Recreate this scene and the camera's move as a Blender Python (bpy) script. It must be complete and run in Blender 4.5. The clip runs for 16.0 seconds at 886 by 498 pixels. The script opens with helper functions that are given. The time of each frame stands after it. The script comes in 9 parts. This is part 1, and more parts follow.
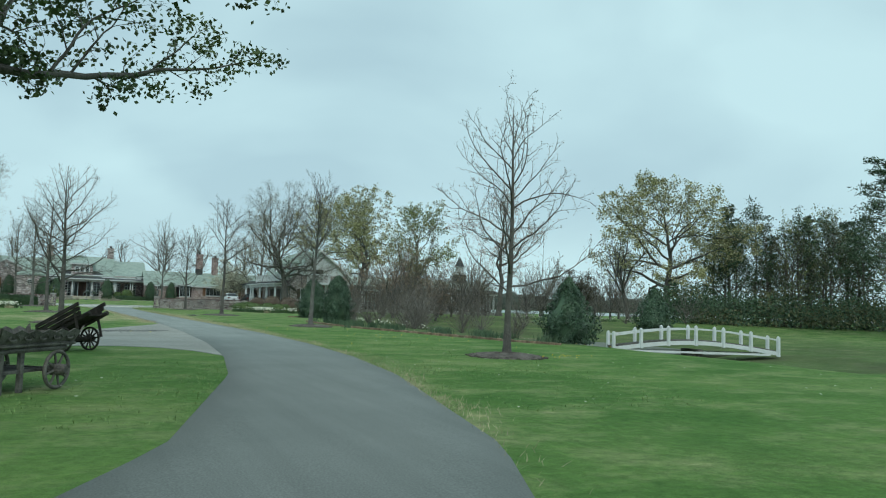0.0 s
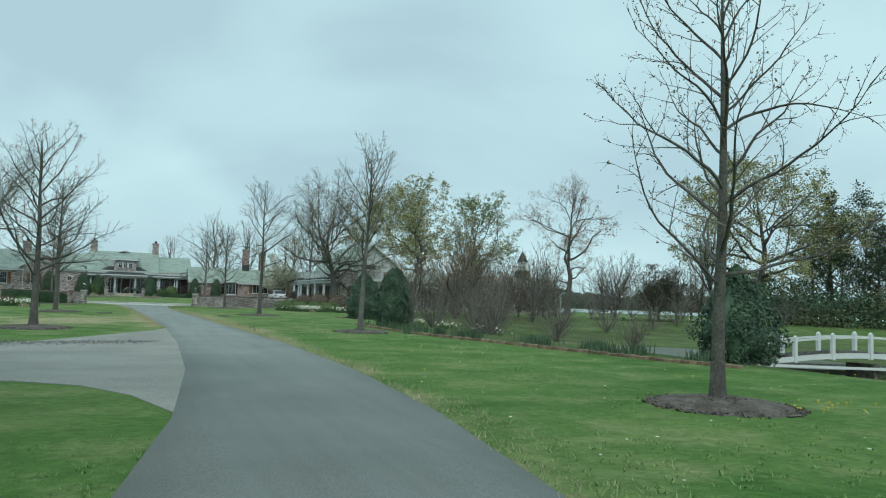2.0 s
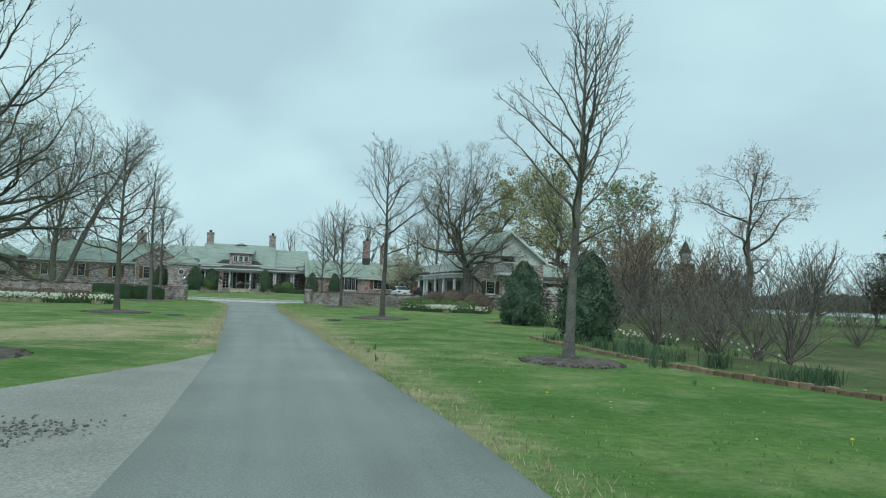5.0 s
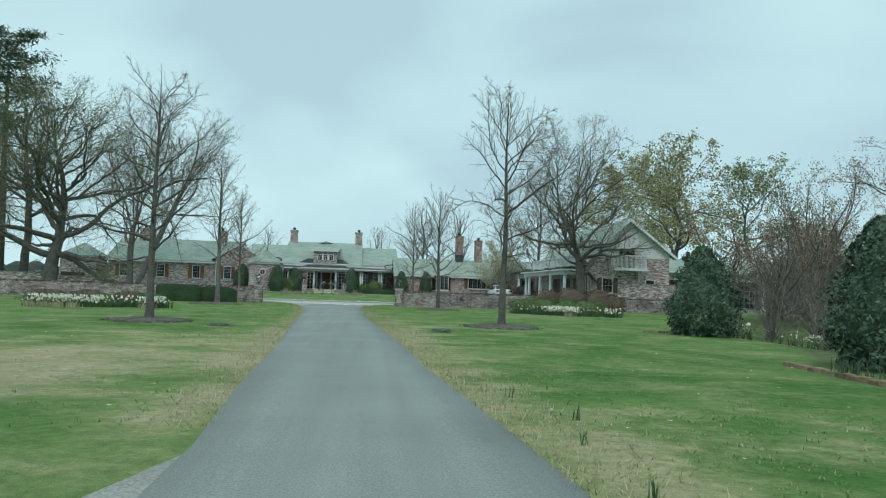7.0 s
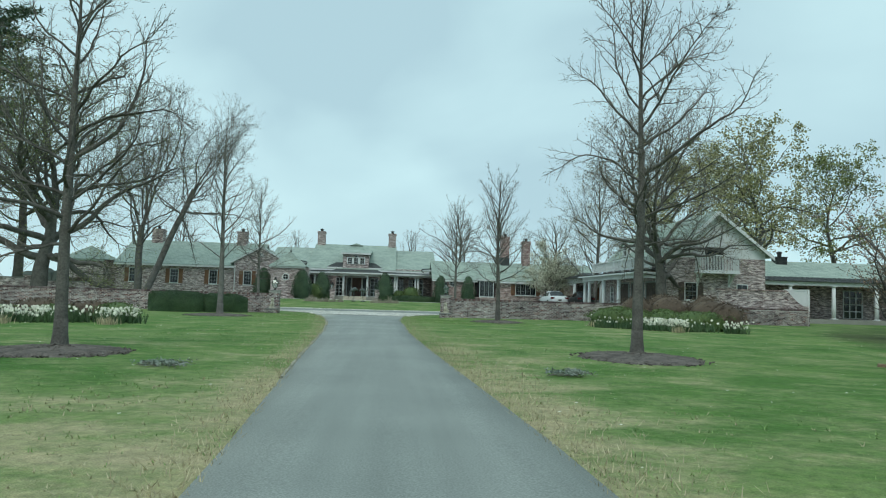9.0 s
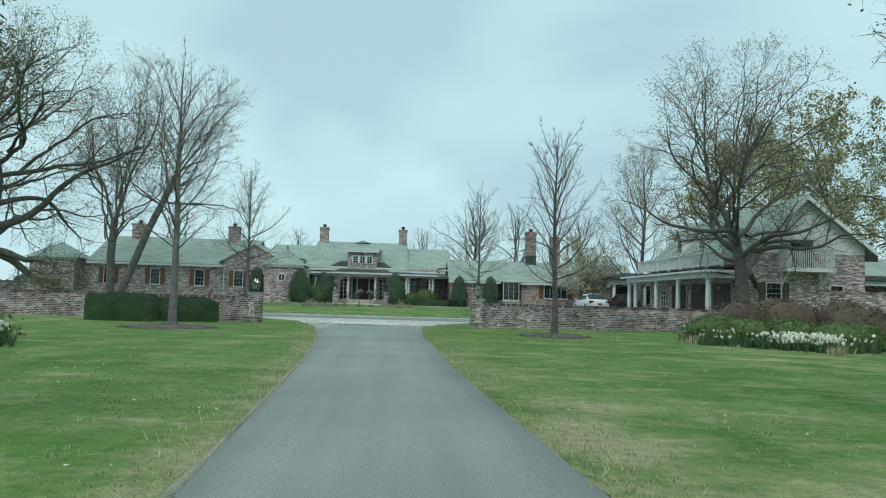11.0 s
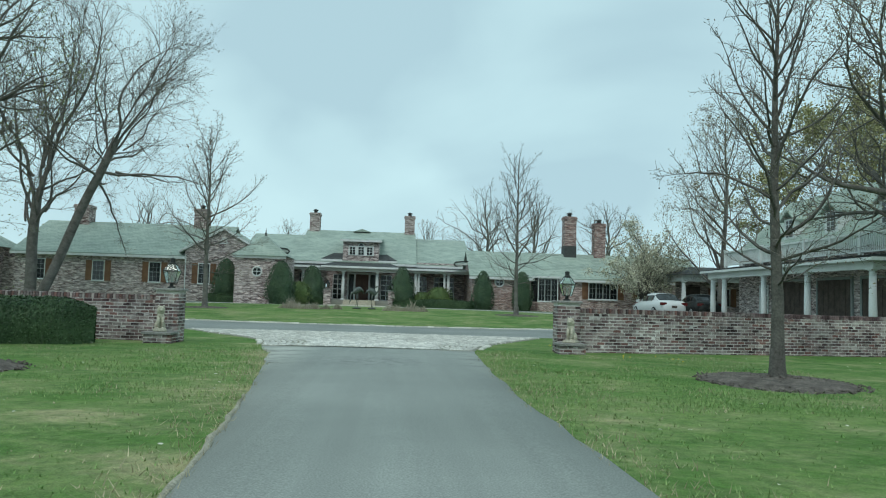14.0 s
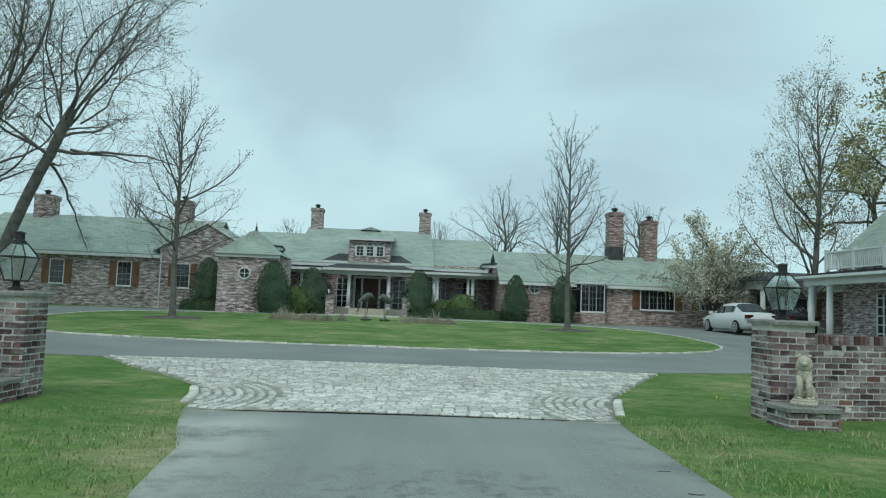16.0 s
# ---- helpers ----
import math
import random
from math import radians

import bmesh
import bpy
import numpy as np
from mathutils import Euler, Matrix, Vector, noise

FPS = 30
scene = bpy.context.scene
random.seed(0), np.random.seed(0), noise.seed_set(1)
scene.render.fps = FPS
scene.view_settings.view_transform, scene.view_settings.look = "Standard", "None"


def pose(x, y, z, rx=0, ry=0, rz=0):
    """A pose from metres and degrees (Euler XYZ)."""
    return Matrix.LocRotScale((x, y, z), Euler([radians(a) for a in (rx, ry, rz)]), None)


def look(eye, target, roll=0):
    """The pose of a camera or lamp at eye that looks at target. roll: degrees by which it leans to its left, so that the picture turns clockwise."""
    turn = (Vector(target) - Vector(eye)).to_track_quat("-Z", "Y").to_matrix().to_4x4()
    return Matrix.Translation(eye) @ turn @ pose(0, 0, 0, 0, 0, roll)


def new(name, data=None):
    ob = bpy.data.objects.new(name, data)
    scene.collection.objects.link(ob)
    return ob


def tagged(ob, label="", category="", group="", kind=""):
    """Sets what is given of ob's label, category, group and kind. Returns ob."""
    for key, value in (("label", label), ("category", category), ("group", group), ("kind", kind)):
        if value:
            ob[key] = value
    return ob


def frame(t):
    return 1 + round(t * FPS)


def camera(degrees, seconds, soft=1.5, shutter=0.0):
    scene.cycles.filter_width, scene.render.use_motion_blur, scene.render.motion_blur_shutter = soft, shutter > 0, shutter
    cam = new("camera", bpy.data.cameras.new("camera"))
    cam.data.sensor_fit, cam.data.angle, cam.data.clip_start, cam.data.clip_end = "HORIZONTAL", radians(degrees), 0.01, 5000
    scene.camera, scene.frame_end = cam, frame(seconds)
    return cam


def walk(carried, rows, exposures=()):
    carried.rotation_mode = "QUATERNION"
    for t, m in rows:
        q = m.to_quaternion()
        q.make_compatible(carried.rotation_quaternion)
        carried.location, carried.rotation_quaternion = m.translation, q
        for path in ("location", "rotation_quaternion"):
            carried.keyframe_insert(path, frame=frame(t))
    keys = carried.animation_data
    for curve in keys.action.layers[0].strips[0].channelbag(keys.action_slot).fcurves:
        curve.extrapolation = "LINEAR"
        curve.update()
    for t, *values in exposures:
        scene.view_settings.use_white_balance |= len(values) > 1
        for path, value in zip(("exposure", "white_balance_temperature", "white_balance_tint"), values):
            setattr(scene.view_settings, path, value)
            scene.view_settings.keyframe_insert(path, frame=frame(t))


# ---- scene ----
cam = camera(61.5, 16.0, 1.1)
PATH = [
    (0, (0.845, 0.615, 1.186), (1.706, 2.414, 1.337), 1.8),
    (0.5, (1.485, 2.588, 1.193), (2.313, 4.402, 1.342), 2.1),
    (1, (2.087, 4.566, 1.198), (2.884, 6.395, 1.346), 2.1),
    (1.5, (2.653, 6.57, 1.202), (3.419, 8.411, 1.347), 2.0),
    (2, (3.187, 8.621, 1.212), (3.923, 10.476, 1.353), 1.9),
    (2.5, (3.637, 10.724, 1.232), (4.338, 12.592, 1.369), 1.7),
    (3, (4.026, 12.827, 1.243), (4.685, 14.711, 1.377), 1.5),
    (3.5, (4.353, 14.937, 1.252), (4.965, 16.836, 1.385), 1.4),
    (4, (4.606, 17.071, 1.261), (5.163, 18.987, 1.392), 1.6),
    (4.2, (4.676, 17.944, 1.26), (5.21, 19.866, 1.389), 1.8),
    (6.3, (5.069, 27.306, 1.15), (5.347, 29.283, 1.264), 1.9),
    (6.5, (5.077, 28.215, 1.146), (5.334, 30.195, 1.26), 1.8),
    (7, (5.039, 30.526, 1.132), (5.25, 32.512, 1.245), 1.8),
    (7.5, (4.969, 32.85, 1.121), (5.149, 34.839, 1.237), 1.9),
    (8, (4.867, 35.209, 1.125), (5.024, 37.199, 1.247), 1.8),
    (8.5, (4.735, 37.585, 1.13), (4.876, 39.576, 1.256), 1.7),
    (9, (4.596, 39.958, 1.137), (4.726, 41.95, 1.265), 1.7),
    (9.2, (4.549, 40.908, 1.139), (4.673, 42.9, 1.27), 1.8),
    (11.3, (4.164, 50.89, 1.163), (4.274, 52.883, 1.298), 1.7),
    (11.5, (4.125, 51.834, 1.163), (4.237, 53.827, 1.298), 1.7),
    (12, (4.015, 54.18, 1.164), (4.13, 56.172, 1.299), 1.8),
    (12.5, (3.884, 56.504, 1.166), (4.003, 58.496, 1.301), 1.9),
    (13, (3.741, 58.806, 1.171), (3.863, 60.798, 1.306), 2.0),
    (13.5, (3.606, 61.077, 1.173), (3.726, 63.069, 1.307), 2.1),
    (14, (3.46, 63.323, 1.167), (3.576, 65.315, 1.302), 1.8),
    (14.5, (3.308, 65.536, 1.166), (3.417, 67.528, 1.303), 1.9),
    (15, (3.136, 67.717, 1.185), (3.239, 69.71, 1.326), 2.0),
    (15.5, (2.95, 69.841, 1.211), (3.051, 71.833, 1.358), 2.1),
    (16, (2.77, 71.928, 1.235), (2.872, 73.919, 1.389), 2.2),
]
walk(cam, [(t, look(eye, target, roll)) for t, eye, target, roll in PATH], [(0, 0.05), (4, 0.04), (6.5, 0.08), (9, 0.10), (14.5, 0.09), (16, 0.02)])

# ---- world, sun, exposure ----
world = bpy.data.worlds.new("overcast_sky")
scene.world = world
world.use_nodes = True


def build_sky():
    nt = world.node_tree
    nt.nodes.clear()
    nd, lk = nt.nodes, nt.links
    out = nd.new("ShaderNodeOutputWorld")
    bg = nd.new("ShaderNodeBackground")
    tc = nd.new("ShaderNodeTexCoord")
    mp = nd.new("ShaderNodeMapping")
    mp.inputs["Scale"].default_value = (1.0, 1.0, 1.9)
    mp.inputs["Rotation"].default_value = (0.0, 0.25, 0.6)
    n1 = nd.new("ShaderNodeTexNoise")
    n1.inputs["Scale"].default_value = 2.1
    n1.inputs["Detail"].default_value = 5.0
    n1.inputs["Roughness"].default_value = 0.42
    n1.inputs["Distortion"].default_value = 0.4
    n2 = nd.new("ShaderNodeTexNoise")
    n2.inputs["Scale"].default_value = 4.0
    n2.inputs["Detail"].default_value = 4.0
    wob = nd.new("ShaderNodeVectorMath")
    wob.operation = "MULTIPLY_ADD"
    wob.inputs[1].default_value = (0.22, 0.22, 0.22)
    lk.new(tc.outputs["Generated"], n2.inputs["Vector"])
    lk.new(n2.outputs["Color"], wob.inputs[0])
    lk.new(tc.outputs["Generated"], wob.inputs[2])
    off = nd.new("ShaderNodeVectorMath")
    off.operation = "SUBTRACT"
    off.inputs[1].default_value = (0.11, 0.11, 0.11)
    lk.new(wob.outputs[0], off.inputs[0])
    # the thicker bank of cloud over the house, with its slanting lower edge
    bank = nd.new("ShaderNodeVectorMath")
    bank.operation = "DISTANCE"
    bank.inputs[1].default_value = (0.10, 0.92, 0.36)
    lk.new(off.outputs[0], bank.inputs[0])
    near = nd.new("ShaderNodeMapRange")
    near.interpolation_type = "SMOOTHSTEP"
    near.inputs["From Min"].default_value, near.inputs["From Max"].default_value = 0.20, 0.46
    near.inputs["To Min"].default_value, near.inputs["To Max"].default_value = 1.0, 0.0
    lk.new(bank.outputs["Value"], near.inputs["Value"])
    slant = nd.new("ShaderNodeVectorMath")
    slant.operation = "DOT_PRODUCT"
    slant.inputs[1].default_value = (0.468, 0.0, 0.883)
    lk.new(off.outputs[0], slant.inputs[0])
    rim = nd.new("ShaderNodeMapRange")
    rim.interpolation_type = "SMOOTHSTEP"
    rim.inputs["From Min"].default_value, rim.inputs["From Max"].default_value = 0.105, 0.185
    lk.new(slant.outputs["Value"], rim.inputs["Value"])
    both = nd.new("ShaderNodeMath")
    both.operation = "MULTIPLY"
    lk.new(near.outputs[0], both.inputs[0])
    lk.new(rim.outputs[0], both.inputs[1])
    mr = nd.new("ShaderNodeMapRange")
    mr.inputs["To Min"].default_value, mr.inputs["To Max"].default_value = 0.06, -0.13
    lk.new(both.outputs[0], mr.inputs["Value"])
    tot = nd.new("ShaderNodeMath")
    tot.operation = "ADD"
    lk.new(n1.outputs["Fac"], tot.inputs[0])
    lk.new(mr.outputs[0], tot.inputs[1])
    ramp = nd.new("ShaderNodeValToRGB")
    el = ramp.color_ramp.elements
    el[0].position, el[0].color = 0.38, (0.425, 0.622, 0.690, 1)
    el[1].position, el[1].color = 0.62, (0.550, 0.790, 0.835, 1)
    sky = nd.new("ShaderNodeTexSky")
    sky.sky_type = "NISHITA"
    sky.sun_disc = False
    sky.sun_elevation = radians(42)
    sky.sun_rotation = radians(200)
    sc = nd.new("ShaderNodeVectorMath")
    sc.operation = "SCALE"
    sc.inputs["Scale"].default_value = 0.07
    mix = nd.new("ShaderNodeMix")
    mix.data_type = "RGBA"
    mix.inputs["Factor"].default_value = 0.93
    lk.new(tc.outputs["Generated"], mp.inputs["Vector"])
    lk.new(mp.outputs["Vector"], n1.inputs["Vector"])
    lk.new(tot.outputs[0], ramp.inputs["Fac"])
    lk.new(sky.outputs["Color"], sc.inputs[0])
    lk.new(sc.outputs[0], mix.inputs["A"])
    lk.new(ramp.outputs["Color"], mix.inputs["B"])
    lk.new(mix.outputs["Result"], bg.inputs["Color"])
    bg.inputs["Strength"].default_value = 1.04
    lk.new(bg.outputs[0], out.inputs["Surface"])


build_sky()
sun = new("sun", bpy.data.lights.new("sun", "SUN"))
sun.data.energy, sun.data.angle, sun.data.color = 0.95, radians(25), (1.0, 0.97, 0.92)
sun.matrix_world = look((0, 0, 60), (14, 46, 0))


# ---- materials ----
def nodes_of(name, rough=0.8, metal=0.0, spec=0.3):
    m = bpy.data.materials.new(name)
    m.use_nodes = True
    b = m.node_tree.nodes["Principled BSDF"]
    b.inputs["Roughness"].default_value = rough
    b.inputs["Metallic"].default_value = metal
    b.inputs["Specular IOR Level"].default_value = spec
    return m, m.node_tree.nodes, m.node_tree.links, b


def noise_node(nd, lk, vec, scale, detail=4.0, rough=0.55):
    n = nd.new("ShaderNodeTexNoise")
    n.inputs["Scale"].default_value = scale
    n.inputs["Detail"].default_value = detail
    n.inputs["Roughness"].default_value = rough
    lk.new(vec, n.inputs["Vector"])
    return n


def ramp_node(nd, lk, fac, stops):
    r = nd.new("ShaderNodeValToRGB")
    e = r.color_ramp.elements
    while len(e) < len(stops):
        e.new(0.5)
    for k, (p, c) in enumerate(stops):
        e[k].position, e[k].color = p, (*c, 1)
    lk.new(fac, r.inputs["Fac"])
    return r


def mix_node(nd, lk, fac, a, b, blend="MIX"):
    m = nd.new("ShaderNodeMix")
    m.data_type, m.blend_type = "RGBA", blend
    for key, v in (("Factor", fac), ("A", a), ("B", b)):
        if isinstance(v, (int, float)):
            m.inputs[key].default_value = v
        elif isinstance(v, tuple):
            m.inputs[key].default_value = (*v, 1)
        else:
            lk.new(v, m.inputs[key])
    return m.outputs["Result"]


def bump_to(nd, lk, b, height, strength, dist):
    bp = nd.new("ShaderNodeBump")
    bp.inputs["Strength"].default_value = strength
    bp.inputs["Distance"].default_value = dist
    lk.new(height, bp.inputs["Height"])
    lk.new(bp.outputs[0], b.inputs["Normal"])


def mat(name, c1, c2, scale=2.0, fine=30.0, rough=0.8, metal=0.0, spec=0.3, bump=0.25, dist=0.01, pieces=0.0, fine_amt=0.35):
    """Two tones at a large scale, darker grain at a fine one; pieces: how far single objects or islands differ."""
    m, nd, lk, b = nodes_of(name, rough, metal, spec)
    tc = nd.new("ShaderNodeTexCoord").outputs["Object"]
    big = noise_node(nd, lk, tc, scale)
    small = noise_node(nd, lk, tc, fine, 3.0)
    col = ramp_node(nd, lk, big.outputs["Fac"], [(0.35, c1), (0.65, c2)]).outputs["Color"]
    grain = ramp_node(nd, lk, small.outputs["Fac"], [(0.3, (1 - fine_amt,) * 3), (0.7, (1 + fine_amt * 0.5,) * 3)]).outputs["Color"]
    col = mix_node(nd, lk, 1.0, col, grain, "MULTIPLY")
    if pieces:
        g = nd.new("ShaderNodeNewGeometry")
        o = nd.new("ShaderNodeObjectInfo")
        ad = nd.new("ShaderNodeMath")
        ad.operation = "ADD"
        lk.new(g.outputs["Random Per Island"], ad.inputs[0])
        lk.new(o.outputs["Random"], ad.inputs[1])
        fr = nd.new("ShaderNodeMath")
        fr.operation = "FRACT"
        lk.new(ad.outputs[0], fr.inputs[0])
        tone = ramp_node(nd, lk, fr.outputs[0], [(0.0, (1 - pieces,) * 3), (1.0, (1 + pieces,) * 3)]).outputs["Color"]
        col = mix_node(nd, lk, 1.0, col, tone, "MULTIPLY")
    lk.new(col, b.inputs["Base Color"])
    bump_to(nd, lk, b, small.outputs["Fac"], bump, dist)
    return m


def mat_brickwork(name, reds, greys, mortar, wash, width=0.21, row=0.076):
    """Brickwork seen from far: courses, mixed bricks, lime wash in patches."""
    m, nd, lk, b = nodes_of(name, 0.9, 0, 0.2)
    tc = nd.new("ShaderNodeTexCoord").outputs["Object"]
    sp = nd.new("ShaderNodeSeparateXYZ")
    lk.new(tc, sp.inputs[0])
    ad = nd.new("ShaderNodeMath")
    ad.operation = "ADD"
    lk.new(sp.outputs["X"], ad.inputs[0])
    lk.new(sp.outputs["Y"], ad.inputs[1])
    cb = nd.new("ShaderNodeCombineXYZ")
    lk.new(ad.outputs[0], cb.inputs["X"])
    lk.new(sp.outputs["Z"], cb.inputs["Y"])
    br = nd.new("ShaderNodeTexBrick")
    br.inputs["Scale"].default_value = 1.0
    br.inputs["Brick Width"].default_value = width
    br.inputs["Row Height"].default_value = row
    br.inputs["Mortar Size"].default_value = 0.009
    br.inputs["Color1"].default_value = (*reds, 1)
    br.inputs["Color2"].default_value = (*greys, 1)
    br.inputs["Mortar"].default_value = (*mortar, 1)
    lk.new(cb.outputs[0], br.inputs["Vector"])
    st = nd.new("ShaderNodeMapping")
    st.inputs["Scale"].default_value = (2.2, 9.0, 1.0)
    lk.new(cb.outputs[0], st.inputs["Vector"])
    streak = noise_node(nd, lk, st.outputs[0], 1.0, 3.0, 0.7)
    patch = noise_node(nd, lk, tc, 0.55, 4.0, 0.6)
    lum = ramp_node(nd, lk, streak.outputs["Fac"], [(0.33, (0.30, 0.27, 0.29)), (0.50, (0.92, 0.88, 0.88)), (0.66, (1.75, 1.74, 1.72))]).outputs["Color"]
    col = mix_node(nd, lk, 1.0, br.outputs["Color"], lum, "MULTIPLY")
    wf = ramp_node(nd, lk, patch.outputs["Fac"], [(0.46, (0, 0, 0)), (0.72, (0.4, 0.4, 0.4))]).outputs["Color"]
    col = mix_node(nd, lk, wf, col, wash)
    lk.new(col, b.inputs["Base Color"])
    bump_to(nd, lk, b, br.outputs["Fac"], -0.4, 0.012)
    return m


def mat_limed(name, c1, c2, lime, amount, pieces):
    """Old brick or mortar with worn lime wash: smears that run on from brick to brick, soot stains, pitted faces."""
    m = mat(name, c1, c2, 3.5, 60, 0.92, 0, 0.15, 0.5, 0.006, pieces)
    nd, lk = m.node_tree.nodes, m.node_tree.links
    b = nd["Principled BSDF"]
    old = b.inputs["Base Color"].links[0].from_socket
    at = nd.new("ShaderNodeNewGeometry").outputs["Position"]
    st = nd.new("ShaderNodeMapping")
    st.inputs["Scale"].default_value = (1.0, 1.0, 2.4)
    lk.new(at, st.inputs["Vector"])
    smear = noise_node(nd, lk, st.outputs[0], 2.6, 7.0, 0.72)
    soot = noise_node(nd, lk, at, 0.9, 4.0, 0.6)
    f = ramp_node(nd, lk, smear.outputs["Fac"], [(0.50, (0, 0, 0)), (0.66, (amount,) * 3)]).outputs["Color"]
    col = mix_node(nd, lk, f, old, lime)
    dark = ramp_node(nd, lk, soot.outputs["Fac"], [(0.35, (0.62, 0.60, 0.62)), (0.6, (1.08, 1.05, 1.05))]).outputs["Color"]
    lk.new(mix_node(nd, lk, 1.0, col, dark, "MULTIPLY"), b.inputs["Base Color"])
    return m


def mat_slates(name, c1, c2, joint, width=0.28, row=0.13):
    m, nd, lk, b = nodes_of(name, 0.62, 0, 0.35)
    tc = nd.new("ShaderNodeTexCoord").outputs["Object"]
    sp = nd.new("ShaderNodeSeparateXYZ")
    lk.new(tc, sp.inputs[0])
    ad = nd.new("ShaderNodeMath")
    ad.operation = "ADD"
    lk.new(sp.outputs["X"], ad.inputs[0])
    lk.new(sp.outputs["Y"], ad.inputs[1])
    cb = nd.new("ShaderNodeCombineXYZ")
    lk.new(ad.outputs[0], cb.inputs["X"])
    lk.new(sp.outputs["Z"], cb.inputs["Y"])
    br = nd.new("ShaderNodeTexBrick")
    br.inputs["Scale"].default_value = 1.0
    br.inputs["Brick Width"].default_value = width
    br.inputs["Row Height"].default_value = row
    br.inputs["Mortar Size"].default_value = 0.008
    br.inputs["Color1"].default_value = (*c1, 1)
    br.inputs["Color2"].default_value = (*c2, 1)
    br.inputs["Mortar"].default_value = (*joint, 1)
    lk.new(cb.outputs[0], br.inputs["Vector"])
    n = noise_node(nd, lk, tc, 0.8, 5.0, 0.65)
    tone = ramp_node(nd, lk, n.outputs["Fac"], [(0.35, (0.82, 0.84, 0.84)), (0.65, (1.12, 1.12, 1.1))]).outputs["Color"]
    lk.new(mix_node(nd, lk, 1.0, br.outputs["Color"], tone, "MULTIPLY"), b.inputs["Base Color"])
    bump_to(nd, lk, b, br.outputs["Fac"], -0.5, 0.01)
    return m


def mat_lawn():
    """Mown spring grass: fresh and tired greens in patches a few metres wide, pale worn streaks, straw where it is dry."""
    m, nd, lk, b = nodes_of("lawn", 0.95, 0, 0.15)
    tc = nd.new("ShaderNodeTexCoord").outputs["Object"]
    at = nd.new("ShaderNodeAttribute")
    at.attribute_name = "dryness"
    flat = nd.new("ShaderNodeMapping")
    flat.inputs["Scale"].default_value = (0.8, 1.0, 1.0)
    flat.inputs["Rotation"].default_value = (0.0, 0.0, 0.5)
    lk.new(tc, flat.inputs["Vector"])
    a = noise_node(nd, lk, tc, 0.16, 5.0, 0.6)
    c = noise_node(nd, lk, flat.outputs[0], 0.85, 9.0, 0.70)
    d = noise_node(nd, lk, tc, 9.0, 5.0, 0.72)
    e = noise_node(nd, lk, tc, 80.0, 2.0, 0.6)
    h = noise_node(nd, lk, flat.outputs[0], 0.42, 4.0, 0.62)
    ad = nd.new("ShaderNodeMath")
    ad.operation = "MULTIPLY_ADD"
    lk.new(at.outputs["Fac"], ad.inputs[0])
    ad.inputs[1].default_value = 0.30
    lk.new(c.outputs["Fac"], ad.inputs[2])
    green = ramp_node(nd, lk, a.outputs["Fac"], [(0.3, (0.084, 0.184, 0.043)), (0.5, (0.108, 0.211, 0.054)), (0.72, (0.152, 0.240, 0.075))]).outputs["Color"]
    fresh = ramp_node(nd, lk, h.outputs["Fac"], [(0.34, (0.70, 0.82, 0.72)), (0.5, (1.0, 1.0, 1.0)), (0.68, (1.30, 1.16, 1.22))]).outputs["Color"]
    green = mix_node(nd, lk, 1.0, green, fresh, "MULTIPLY")
    pale = ramp_node(nd, lk, ad.outputs[0], [(0.49, (0, 0, 0)), (0.70, (0.9, 0.9, 0.9))]).outputs["Color"]
    col = mix_node(nd, lk, pale, green, (0.262, 0.306, 0.138))
    dry = ramp_node(nd, lk, ad.outputs[0], [(0.62, (0, 0, 0)), (0.84, (0.92, 0.92, 0.92))]).outputs["Color"]
    col = mix_node(nd, lk, dry, col, (0.45, 0.385, 0.240))
    lit = nd.new("ShaderNodeAttribute")
    lit.attribute_name = "litter"
    col = mix_node(nd, lk, lit.outputs["Fac"], col, (0.088, 0.096, 0.050))
    clump = noise_node(nd, lk, tc, 3.2, 6.0, 0.75)
    mat_ = ramp_node(nd, lk, clump.outputs["Fac"], [(0.32, (0.80, 0.83, 0.82)), (0.5, (1.0, 1.0, 1.0)), (0.68, (1.22, 1.16, 1.16))]).outputs["Color"]
    col = mix_node(nd, lk, 1.0, col, mat_, "MULTIPLY")
    tuft = ramp_node(nd, lk, d.outputs["Fac"], [(0.3, (0.74, 0.76, 0.74)), (0.7, (1.24, 1.24, 1.20))]).outputs["Color"]
    col = mix_node(nd, lk, 1.0, col, tuft, "MULTIPLY")
    blade = ramp_node(nd, lk, e.outputs["Fac"], [(0.3, (0.74, 0.74, 0.74)), (0.7, (1.22, 1.22, 1.22))]).outputs["Color"]
    col = mix_node(nd, lk, 1.0, col, blade, "MULTIPLY")
    lk.new(col, b.inputs["Base Color"])
    bump_to(nd, lk, b, d.outputs["Fac"], 0.9, 0.07)
    return m


def mat_glass(name):
    m, nd, lk, b = nodes_of(name, 0.08, 0, 0.6)
    b.inputs["Base Color"].default_value = (0.012, 0.016, 0.018, 1)
    return m


def mat_water(name, colour=(0.06, 0.065, 0.042), rough=0.06):
    m, nd, lk, b = nodes_of(name, rough, 0, 0.5)
    b.inputs["Base Color"].default_value = (*colour, 1)
    tc = nd.new("ShaderNodeTexCoord").outputs["Object"]
    n = noise_node(nd, lk, tc, 2.5, 3.0)
    bump_to(nd, lk, b, n.outputs["Fac"], 0.12, 0.03)
    return m


